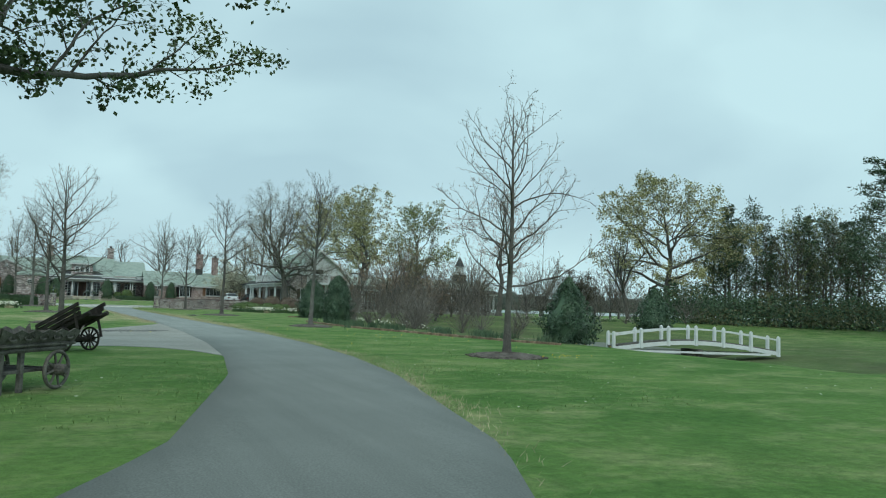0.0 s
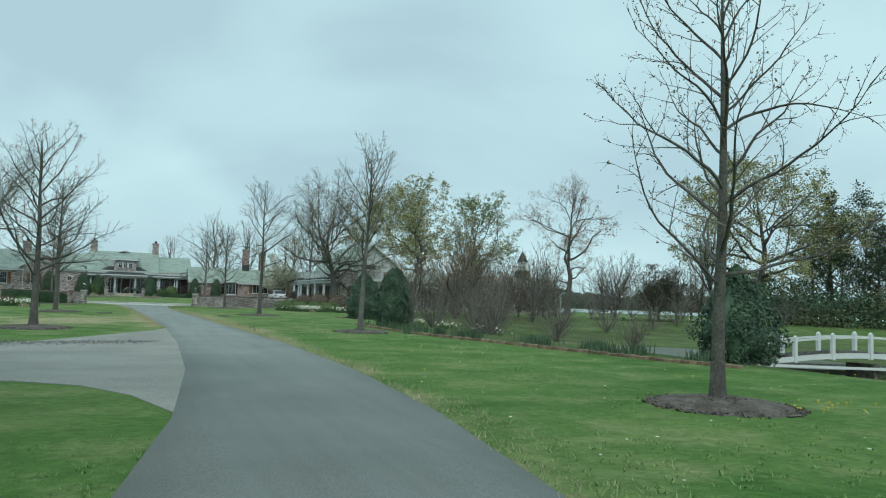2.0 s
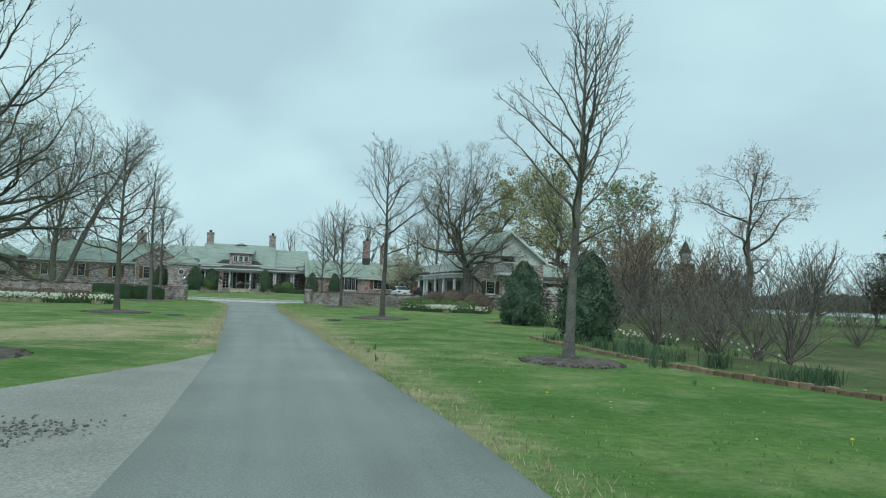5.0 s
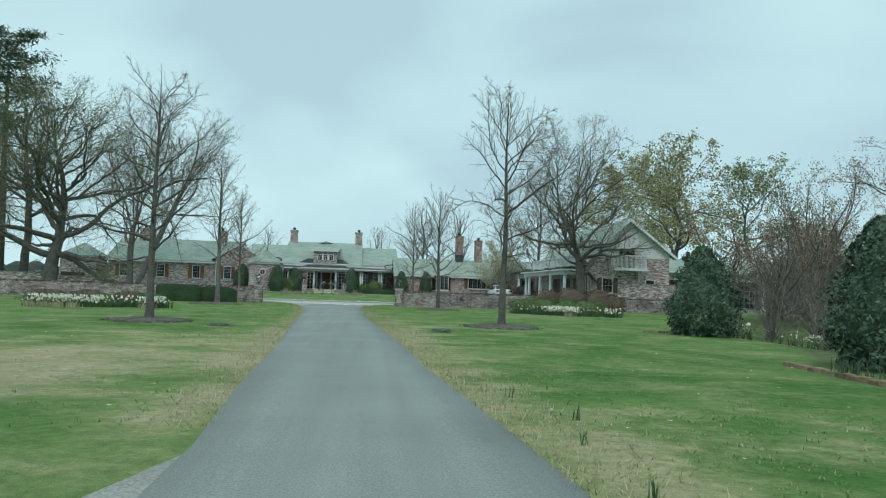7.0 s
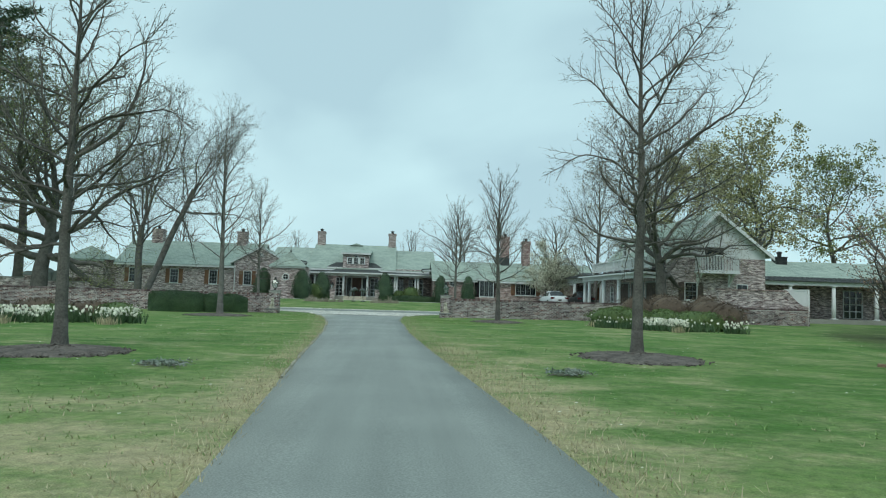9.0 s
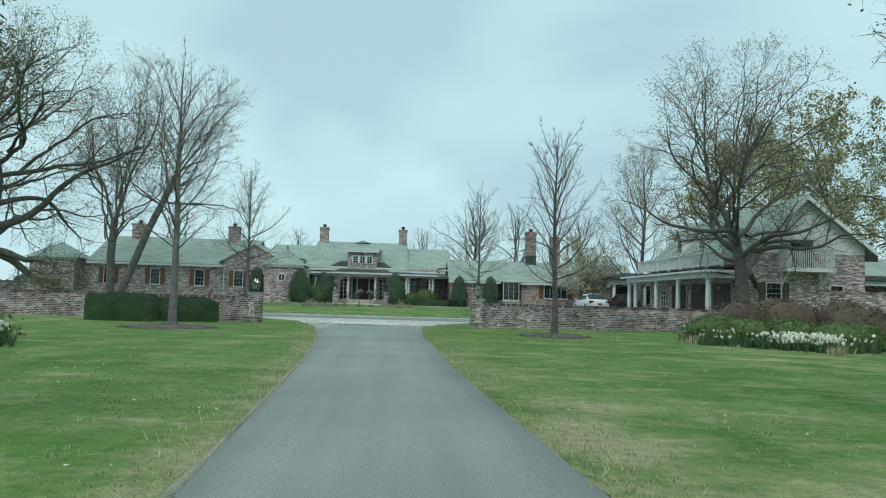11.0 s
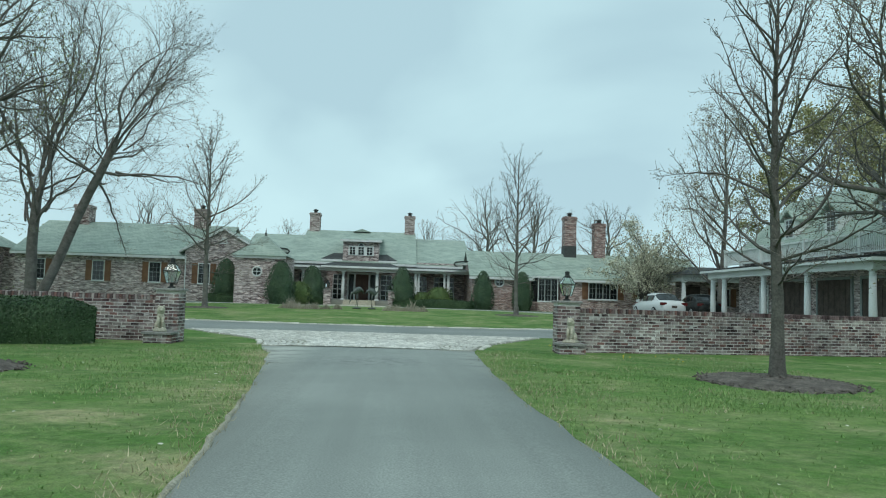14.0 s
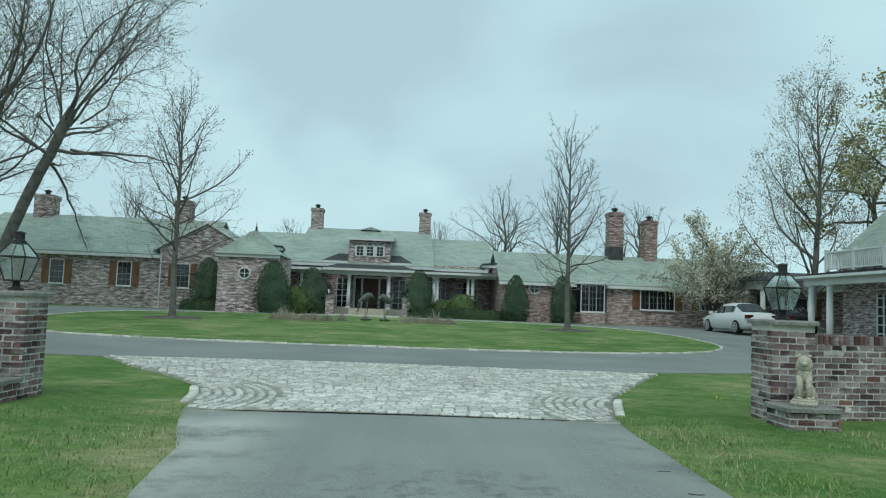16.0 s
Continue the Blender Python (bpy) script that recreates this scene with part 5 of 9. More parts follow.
    # short eave returns with curled gutters where the roofs meet
    for x, y, z, way in ((-4.45, 113.6, 4.12, 1), (8.05, 118.0, 3.86, -1)):
        part("eave_return", Mesh().box(x - 0.45, y, z - 0.10, x + 0.45, y + 1.2, z + 0.06), WHITE, h)
        pts = [(x - way * 0.5, y - 0.05, z + 0.16), (x, y - 0.05, z + 0.12), (x + way * 0.42, y - 0.05, z + 0.08), (x + way * 0.56, y - 0.05, z - 0.06), (x + way * 0.46, y - 0.05, z - 0.2), (x + way * 0.3, y - 0.05, z - 0.24)]
        part("curled_gutter", Mesh().tube(pts, [0.05] * 6, 6), IRON, h)
    return h


def porch_pier(x, y):
    t = thing("lamp_pier", (x, y, Z0), "short brick pier with a small lantern beside the entrance", "lamp pier", "entrance piers")
    part("pier", Mesh().box(x - 0.24, y - 0.24, Z0 - 0.05, x + 0.24, y + 0.24, 1.58), BRICKWORK, t)
    part("cap", Mesh().softbox(x - 0.29, y - 0.29, 1.58, x + 0.29, y + 0.29, 1.66, 0.015), CAPSTONE, t)
    part("lantern_body", Mesh().lathe(x, y, [(0.05, 1.66), (0.05, 1.76), (0.11, 1.78), (0.16, 2.06), (0.06, 2.18), (0.07, 2.2), (0.02, 2.3)], 4), LANTERNGLASS, t)
    part("lantern_cap", Mesh().lathe(x, y, [(0.18, 2.05), (0.07, 2.2), (0.07, 2.25), (0.02, 2.33)], 4), IRON, t)


def pavilion():
    p = thing("garden_pavilion", (-26, 117.5, Z0), "small brick pavilion with a green pyramid roof beside the house", "pavilion")
    part("wall", Mesh().box(-28.0, 116.0, Z0 - 0.1, -24.2, 119.6, 3.85), BRICKWORK, p)
    part("roof", Mesh().add([(-28.3, 115.7, 3.85), (-23.9, 115.7, 3.85), (-23.9, 119.9, 3.85), (-28.3, 119.9, 3.85), (-26.1, 117.8, 5.3)], [(0, 1, 4), (1, 2, 4), (2, 3, 4), (3, 0, 4), (3, 2, 1, 0)]), SLATE, p)
    part("cornice", Mesh().box(-28.15, 115.85, 3.70, -24.05, 116.0, 3.84), WHITE, p)
    part("link_wall", Mesh().box(-24.2, 117.2, Z0 - 0.1, -22.9, 117.5, 3.2), BRICKWORK, p)
    part("window_box", Mesh().box(-27.7, 115.7, 1.45, -25.3, 116.0, 1.95), DARKWOOD, p)


def garage():
    z = 0.30
    g = thing("carriage_house", (26, 98, z), "brick carriage house with white columned porch, balustrade and dormers", "house")
    x0, x1, y0, y1 = 23.4, 30.3, 90.0, 105.9
    part("wall", Mesh().box(x0, y0, z - 0.1, x1, y1, 4.35), BRICKWORK, g)
    xr, zr, ze = 26.75, 7.60, 4.85
    part("gable_wall", Mesh().prism([(x0, 4.35), (xr, zr - 0.1), (x1, ze - 0.1), (x1, 4.35)], "y", y0, y0 + 0.25), WHITE, g, "white boarded gable wall")
    s1 = (zr - 4.35) / (xr - x0)
    s2 = (zr - ze) / (x1 - xr)
    rf = Mesh().prism([(x0 - 0.3, 4.40 - 0.3 * s1), (xr, zr), (x1 + 0.4, ze + 0.05 - 0.4 * s2), (x1 + 0.4, ze - 0.07 - 0.4 * s2), (xr, zr - 0.14), (x0 - 0.3, 4.28 - 0.3 * s1)], "y", y0 - 0.45, y1 + 0.4)
    part("roof", rf, SLATE, g)
    bb = Mesh().prism([(x0 - 0.32, 4.32 - 0.3 * s1), (xr, zr + 0.02), (x1 + 0.42, ze - 0.03 - 0.4 * s2), (x1 + 0.42, ze - 0.25 - 0.4 * s2), (xr, zr - 0.26), (x0 - 0.32, 4.10 - 0.3 * s1)], "y", y0 - 0.52, y0 - 0.45)
    part("bargeboard", bb, WHITE, g)
    # dormers on the west slope
    for yy in (93.4, 97.5, 101.3):
        d = part("dormer", Mesh().box(x0 + 0.55, yy - 0.55, 4.5, xr, yy + 0.55, 5.98), WHITE, g, "white boarded dormer")
        part("dormer_roof", Mesh().prism([(yy - 0.72, 5.93), (yy, 6.45), (yy + 0.72, 5.93), (yy + 0.72, 5.84), (yy, 6.36), (yy - 0.72, 5.84)], "x", x0 + 0.38, xr), SLATE, d)
        part("dormer_window", Mesh().box(x0 + 0.52, yy - 0.30, 5.02, x0 + 0.55, yy + 0.30, 5.88), GLASS, d)
        part("glazing_bar", Mesh().box(x0 + 0.50, yy - 0.014, 5.02, x0 + 0.52, yy + 0.014, 5.88), WHITE, d, fix=False)
        for zz in (5.24, 5.45, 5.67):
            part("glazing_bar", Mesh().box(x0 + 0.502, yy - 0.30, zz - 0.014, x0 + 0.518, yy + 0.30, zz + 0.014), WHITE, d, fix=False)
    # porch on the west side
    part("porch_floor", Mesh().box(21.3, 90.2, z - 0.1, x0, 106.6, z + 0.14), CONCRETE, g)
    for yy in (91.0, 95.6, 99.6, 104.1, 105.6):
        column(g, 21.7, yy, z + 0.14, 2.86, 0.15)
    part("porch_beam", Mesh().box(21.55, 90.75, 2.86, 21.85, 106.0, 3.20).box(21.85, 90.75, 2.86, x0, 91.05, 3.20), WHITE, g)
    part("porch_ceiling", Mesh().box(21.85, 91.05, 3.12, x0, 106.0, 3.18), WHITE, g)
    metal_roof(g, [(21.25, 90.4, 3.28), (21.25, 106.4, 3.28), (23.4, 106.4, 3.62), (23.4, 90.4, 3.62)])
    part("porch_fascia", Mesh().box(21.22, 90.4, 3.16, 21.25, 106.4, 3.28).box(21.25, 90.36, 3.16, 23.4, 90.4, 3.30), WHITE, g)
    # balustrade over the porch
    rl = part("balustrade", Mesh().box(22.36, 90.7, 4.36, 22.48, 105.6, 4.44).box(22.38, 90.7, 3.62, 22.46, 105.6, 3.68).box(22.48, 90.7, 4.362, x0, 90.8, 4.438), WHITE, g)
    stick = Mesh().box(-0.02, -0.022, 0, 0.02, 0.022, 0.70).data("baluster")
    stick.materials.append(WHITE)
    off = Matrix.Translation(-ORIGIN[g])
    n = 112
    for k in range(n):
        yy = 90.78 + (105.52 - 90.78) * k / (n - 1)
        place_piece("baluster", stick, rl, off @ pose(22.42, yy, 3.67))
    for k in range(6):
        place_piece("baluster", stick, rl, off @ pose(22.56 + 0.14 * k, 90.75, 3.67))
    for k in range(8):
        yy = 90.75 + (105.55 - 90.75) * k / 7
        part("rail_post", Mesh().box(22.34, yy - 0.08, 3.52, 22.50, yy + 0.08, 4.50).box(22.32, yy - 0.10, 4.50, 22.52, yy + 0.10, 4.54), WHITE, rl)
    # dark carriage doors and a glazed door behind the columns
    for a, b in ((91.6, 94.2), (95.0, 97.6), (98.4, 101.0)):
        d = part("garage_door", Mesh().box(x0 - 0.05, a, z, x0, b, 2.62), DARKWOOD, g, "dark stained carriage door")
        t = Mesh().box(x0 - 0.09, a - 0.12, z, x0, a, 2.74).box(x0 - 0.09, b, z, x0, b + 0.12, 2.74).box(x0 - 0.09, a, 2.62, x0, b, 2.74)
        part("door_frame", t, SASH, d)
        for k in range(1, 6):
            yy = a + (b - a) * k / 6
            part("door_batten", Mesh().box(x0 - 0.065, yy - 0.02, z + 0.1, x0 - 0.05, yy + 0.02, 2.55), DARKWOOD, d, fix=False)
    d = part("glazed_door", Mesh().box(x0 - 0.04, 102.4, z + 0.1, x0, 103.3, 2.45), GLASS, g)
    for k in range(3):
        yy = 102.4 + 0.45 * k
        part("glazing_bar", Mesh().box(x0 - 0.07, yy - 0.05, z, x0 - 0.04, yy + 0.05, 2.5), WHITE, d, fix=False)
    for k in range(7):
        zz = z + 0.1 + 2.3 * k / 6
        part("glazing_bar", Mesh().box(x0 - 0.065, 102.4, zz - 0.025, x0 - 0.041, 103.3, zz + 0.025), WHITE, d, fix=False)
    # south front: window, balcony on brackets
    window_unit(g, 24.62, 25.42, 1.46, 2.60, y0, 3, 2, 2, True, sw=0.40, stain=DARKWOOD)
    window_unit(g, 28.3, 29.0, 1.9, 2.55, y0, 2, 1, 2, False)
    b = part("balcony", Mesh().box(25.25, 88.95, 3.26, 28.0, 90.0, 3.48), WHITE, g)
    part("balcony_rail", Mesh().box(25.25, 88.95, 4.44, 28.0, 89.03, 4.52).box(25.25, 89.03, 4.44, 25.33, 90.0, 4.52).box(27.92, 89.03, 4.44, 28.0, 90.0, 4.52), WHITE, b)
    tall = Mesh().box(-0.02, -0.02, 0, 0.02, 0.02, 0.96).data("baluster")
    tall.materials.append(WHITE)
    for k in range(26):
        place_piece("baluster", tall, b, off @ pose(25.30 + 2.64 * k / 25, 88.99, 3.48))
    for k in range(8):
        for xx in (25.29, 27.96):
            place_piece("baluster", tall, b, off @ pose(xx, 89.1 + 0.11 * k, 3.48))
    for xx in (25.45, 27.7):
        part("bracket", Mesh().tube([(xx, 90.0, 2.5), (xx, 89.15, 3.26)], [0.07, 0.07], 4).box(xx - 0.06, 89.9, 2.4, xx + 0.06, 90.0, 3.26), WHITE, b)
    part("balcony_door", Mesh().box(26.0, y0 - 0.03, 3.48, 27.3, y0, 5.1), GLASS, g)
    part("downpipe", Mesh().tube([(21.72, 90.5, 3.2), (23.2, 89.93, 2.9), (23.3, 89.93, z)], [0.04] * 3, 6), IRON, g)


def link_porch():
    z = 0.5
    p = thing("link_porch", (25, 112.5, z), "low white columned porch linking house and carriage house", "porch")
    part("wall", Mesh().box(22.6, 113.6, z - 0.1, 32.0, 113.9, 3.05), BRICKWORK, p)
    part("floor", Mesh().box(21.8, 110.8, z - 0.1, 32.0, 113.6, z + 0.1), CONCRETE, p)
    for x in (22.1, 24.7, 27.5):
        column(p, x, 111.1, z + 0.1, 2.85, 0.15)
    part("beam", Mesh().box(21.9, 110.95, 2.85, 32.0, 111.25, 3.25).box(21.9, 111.25, 2.85, 22.2, 113.6, 3.25), WHITE, p)
    metal_roof(p, [(21.5, 110.6, 3.30), (32.0, 110.6, 3.30), (32.0, 113.9, 3.95), (23.6, 113.9, 3.95)])
    metal_roof(p, [(21.5, 113.9, 3.30), (21.5, 110.6, 3.30), (23.6, 113.9, 3.94), (23.6, 113.9, 3.94)])
    window_unit(p, 25.3, 26.3, 1.3, 2.45, 113.6, 3, 2, 2, True, sw=0.4)
    part("door", Mesh().box(23.0, 113.54, z + 0.1, 24.2, 113.6, 2.6), DARKWOOD, p)


def garden_wing():
    z = 0.2
    p = thing("garden_wing", (45, 95, z), "long low brick wing with green roof, white posts and a cupola", "house")
    part("wall", Mesh().box(30.9, 95.0, z - 0.2, 54.0, 100.0, 3.3), BRICKWORK, p)
    gable_roof_x(p, 30.6, 54.3, 94.6, 100.4, 3.55, 4.75, 0.3)
    metal_roof(p, [(30.6, 91.7, 3.05), (54.0, 91.7, 3.05), (54.0, 94.6, 3.45), (30.6, 94.6, 3.45)])
    part("beam", Mesh().box(30.6, 91.9, 2.72, 54.0, 92.15, 3.0), WHITE, p)
    part("floor", Mesh().box(30.6, 91.6, z - 0.3, 54.0, 95.0, z + 0.12), CONCRETE, p)
    for k in range(7):
        column(p, 33.2 + 3.25 * k, 92.0, z + 0.12, 2.72, 0.15)
    for k in range(5):
        a = 34.6 + 4.4 * k
        d = part("french_window", Mesh().box(a, 94.95, z + 0.2, a + 1.5, 95.0, 2.5), GLASS, p)
        for j in range(4):
            part("glazing_bar", Mesh().box(a + 0.5 * j - 0.04, 94.90, z + 0.2, a + 0.5 * j + 0.04, 94.95, 2.5), WHITE, d, fix=False)
        for j in range(5):
            zz = z + 0.2 + (2.3 - z) * j / 4
            part("glazing_bar", Mesh().box(a, 94.91, zz - 0.03, a + 1.5, 94.949, zz + 0.03), WHITE, d, fix=False)
    part("chimney", Mesh().box(34.72, 96.8, 3.9, 35.58, 97.6, 5.02).box(34.68, 96.76, 5.02, 35.62, 97.64, 5.08).lathe(35.15, 97.2, [(0.16, 5.08), (0.16, 5.34), (0.22, 5.36), (0.22, 5.46), (0.10, 5.52)], 10), IRON, p)
    # cupola
    cx, cy = 50.0, 97.5
    c = part("cupola", Mesh().box(cx - 0.75, cy - 0.75, 4.3, cx + 0.75, cy + 0.75, 5.7), METALROOF, p, "dark louvred cupola base")
    part("belfry", Mesh().lathe(cx, cy, [(0.62, 5.7), (0.60, 6.7), (0.78, 6.75), (0.78, 6.85)], 8), WHITE, c)
    part("bell_roof", Mesh().lathe(cx, cy, [(0.80, 6.85), (0.62, 7.1), (0.45, 7.5), (0.25, 7.95), (0.06, 8.2), (0.03, 8.5), (0.01, 8.9)], 12), METALROOF, c)


def court_wall():
    """The taller wall behind the old tree, with a pier where it steps down to the house."""
    p = thing("court_wall", (-30, 96, 0), "pale brick court wall with a pier behind the old tree", "garden wall", kind="structure")
    part("wall", Mesh().box(-44.0, 95.8, -0.1, -22.0, 96.1, 1.62), BRICKWORK, p)
    part("low_wall", Mesh().box(-21.5, 95.82, -0.1, -17.0, 96.08, 1.42), BRICKWORK, p)
    part("coping", Mesh().box(-44.0, 95.76, 1.62, -22.0, 96.14, 1.69).box(-21.5, 95.78, 1.42, -17.0, 96.12, 1.49), CAPSTONE, p)
    part("pier", Mesh().box(-22.0, 95.7, -0.1, -21.5, 96.2, 1.75).box(-22.06, 95.64, 1.75, -21.44, 96.26, 1.83), OLDSTACK, p)


def screen_wall():
    p = thing("screen_wall", (27, 84, 0.1), "tall curved brick garden wall sweeping down to a gate", "garden wall", kind="structure")
    top = [(24.3, 2.05)] + [(28.6 + 1.1 * math.sin(a), 1.2 + 0.95 * (1 - math.sin(a)) ** 1.4) for a in [k * math.pi / 16 for k in range(9)]] + [(30.0, 1.2)]
    part("wall", Mesh().prism([(24.3, -0.1)] + top + [(30.0, -0.1)], "y", 84.0, 84.3), BRICKWORK, p)
    part("coping", Mesh().box(24.28, 83.96, 2.05, 28.6, 84.34, 2.13), BRICKRED, p)
    w = thing("garden_gate", (29.7, 84.8, 0.1), "white boarded garden gate beside the wall", "gate")
    part("gate_panel", Mesh().box(28.9, 84.75, 0.3, 30.3, 84.83, 2.15), WHITE, w)
    part("gate_post", Mesh().box(30.3, 84.7, 0.0, 30.44, 84.88, 2.25), WHITE, w)
    part("gate_top", Mesh().box(28.85, 84.72, 2.15, 30.3, 84.86, 2.23), WHITE, w)


build_house()
for px_, py_ in ((-1.62, 117.3), (2.98, 117.3)):
    porch_pier(px_, py_)
pavilion()
garage()
link_porch()
garden_wing()
court_wall()
screen_wall()


# ---- trees and plants ----
def grow(seed, height, radius, base, trunk_r, prof, limbs, spacing, leader=False, up=0.05, tip=0.005, thick=0.013, wander=0.10, bend=0.02, heavy=0, spray=(0.46, 0.42, 0.24), lump=0.14, sag=0.0, forks=0.0, depth=3, floor=-0.12, taper=0.9):
    """A tree grown branch by branch inside its crown. prof: (share of the crown's height, share of its radius).
    limbs: (count, lowest, highest, angle low, angle high); spacing: metres between the shoots on limbs, branches and twigs;
    spray: how long branches and shoots are, as a share of what bears them, and the length of a twig in metres.
    Gives wood, fine twigs and the twigs' ends."""
    rng = random.Random(seed)
    pf, pr = [p[0] for p in prof], [p[1] for p in prof]
    ph = [rng.uniform(0, 6.28) for _ in range(4)]
    wood, fine, tips = Mesh(), Mesh(), []

    def room(p):
        """Below 1 inside the crown."""
        f = (p.z - base) / (height - base)
        if f > 1:
            return 1 + f
        if f < floor:
            return 2.0
        a = math.atan2(p.y, p.x)
        share = float(np.interp(f, pf, pr)) * (1 + lump * (math.sin(2 * a + ph[0] + 3 * f) + 0.7 * math.sin(3 * a + ph[1] - 5 * f) + 0.6 * math.sin(5 * a + ph[2] + 9 * f)) / 1.6)
        return math.hypot(p.x, p.y) / max(0.05, radius * share)

    def jog(w):
        return Vector((rng.gauss(0, w), rng.gauss(0, w), rng.gauss(0, w)))

    def reach(p, d, lift, most):
        """How far a limb gets before it leaves the crown."""
        p, d, k = p.copy(), d.copy(), most / 24
        for i in range(24):
            d = (d + Vector((0, 0, lift))).normalized()
            p = p + d * k
            if i > 2 and room(p) > 1:
                return k * (i + 1)
        return most

    def shoot(p, d, length, r0, level, lift):
        if level == depth:
            # a twig: a thin spike
            d = (d + jog(0.12)).normalized()
            e, w = d.orthogonal().normalized() * tip, p + d * length
            b = d.cross(e)
            fine.add([tuple(p + e), tuple(p - e), tuple(p + b), tuple(p - b), tuple(w)], [(0, 1, 4), (2, 3, 4)])
            tips.append((w, d))
            return
        n = max(2, min(14, int(length / (0.10 + 0.05 * length)) + 1)) if level < 3 else 3
        pts, dirs = [p], [d]
        for i in range(n):
            d = (d + jog(wander) + Vector((0, 0, lift - sag * (i / n) * (level > 1)))).normalized()
            p = p + d * (length / n)
            pts.append(p)
            dirs.append(d)
            if level > 1 and room(p) > 1.07:
                break
        n = len(pts) - 1
        rad = [max(tip, r0 * (1 - i / n) ** 0.85 + tip * 0.8) for i in range(n + 1)]
        if r0 > 3 * tip:
            wood.tube(pts, rad, 8 if r0 > 0.12 else 5 if r0 > 0.04 else 3, False)
        else:
            fine.tube(pts, [q * (1 - 0.55 * i / n) for i, q in enumerate(rad)], 3, False)
        gap = spacing[level - 1]
        az = rng.uniform(0, 6.28)
        at = gap * rng.uniform(0.4, 1.0) + (0.16 if level == 1 else 0.08) * length
        while at < length:
            q = at / length
            i = min(n - 1, int(q * n))
            c = pts[i].lerp(pts[i + 1], q * n - i)
            dd = dirs[i + 1]
            az += 2.4 + rng.uniform(-0.7, 0.7)
            side = dd.orthogonal().normalized()
            side = Matrix.Rotation(az, 3, dd) @ side
            an = radians(rng.uniform(34, 62) - 12 * q)
            if level == 1:
                ln = length * spray[0] * (1.08 - 0.70 * q) * rng.uniform(0.6, 1.2)
            elif level == depth - 1:
                ln = spray[2] * (1.15 - 0.5 * q) * rng.uniform(0.5, 1.3)
            else:
                ln = length * spray[1] * (1.15 - 0.6 * q) * rng.uniform(0.55, 1.25)
            d2 = (dd * math.cos(an) + side * math.sin(an) + Vector((0, 0, 0.10 - sag * 0.5))).normalized()
            r2 = min(0.62 * rad[i], tip * 0.6 + thick * 0.8 * ln ** 1.2)
            shoot(c, d2, ln, r2, level + 1, up * 0.7)
            at += gap * rng.uniform(0.6, 1.4)
        # the tuft at the end
        if level == depth - 1:
            for _ in range(2):
                shoot(pts[-1], (dirs[-1] + jog(0.45)).normalized(), spray[2] * rng.uniform(0.5, 1.1), tip, depth, up)
        else:
            shoot(pts[-1], (dirs[-1] + jog(0.2)).normalized(), max(2 * spray[2], length * 0.14), tip * 1.5, depth - 1, up)

    # bole
    top = height * 0.97 if leader else base
    n = max(6, int(top / 0.35))
    p, d = Vector((0, 0, -0.08)), Vector((0, 0, 1))
    bole, span = [p], (top + 0.08) / n
    for i in range(n):
        d = (d + jog(bend) + Vector((-p.x, -p.y, 0)) * 0.03 + Vector((0, 0, 0.06))).normalized()
        p = p + d * span
        bole.append(p)
    if leader:
        girth = [max(tip, trunk_r * (1 - 0.97 * (i / n)) ** taper) for i in range(n + 1)]
    else:
        girth = [trunk_r * (1 - 0.22 * i / n) for i in range(n + 1)]
    wood.tube(bole, girth, 12, False)
    wood.lathe(0, 0, [(trunk_r * 1.6, -0.15), (trunk_r * 1.3, 0.05), (trunk_r * 1.06, 0.3), (trunk_r * 0.98, 0.55)], 12)
    cnt, z0, z1, a0, a1 = limbs
    az = rng.uniform(0, 6.28)
    for k in range(cnt):
        q = (k + rng.uniform(0.1, 0.9)) / cnt
        f = min(0.999, height * (z0 + (z1 - z0) * q) / top)
        i = min(n - 1, int(f * n))
        c = bole[i].lerp(bole[i + 1], f * n - i)
        az += 2.4 + rng.uniform(-0.5, 0.5)
        an = radians(a0 + (a1 - a0) * q + rng.uniform(-9, 9))
        d = Vector((math.sin(an) * math.cos(az), math.sin(an) * math.sin(az), math.cos(an)))
        ln = reach(c, d, up, 1.5 * (height - base) + radius) * rng.uniform(0.78, 1.0)
        r = min(girth[i] * (0.6 if leader else 0.66), tip + thick * (1.6 if k < heavy else 1.0) * ln ** 1.25)
        shoot(c, d, ln, r, 1, up)
        if rng.random() < forks:
            d2 = (d + jog(0.35)).normalized()
            shoot(c + d * ln * 0.12, d2, reach(c, d2, up, 1.5 * (height - base) + radius) * rng.uniform(0.7, 0.95), r * 0.75, 1, up)
    if leader:
        at = height * z1
        while at < top - 0.1:
            i = min(n - 1, int(at / top * n))
            az += 2.4
            an = radians(rng.uniform(25, 50))
            shoot(bole[i], Vector((math.sin(an) * math.cos(az), math.sin(an) * math.sin(az), math.cos(an))), rng.uniform(0.5, 1.0) * max(0.2, (top - at) * 0.8), tip * 2, depth - 1, up)
            at += spacing[0] * 0.7
        shoot(bole[-1], Vector((0, 0, 1)), 2 * spray[2], tip * 1.2, depth - 1, up)
    return wood, fine, tips


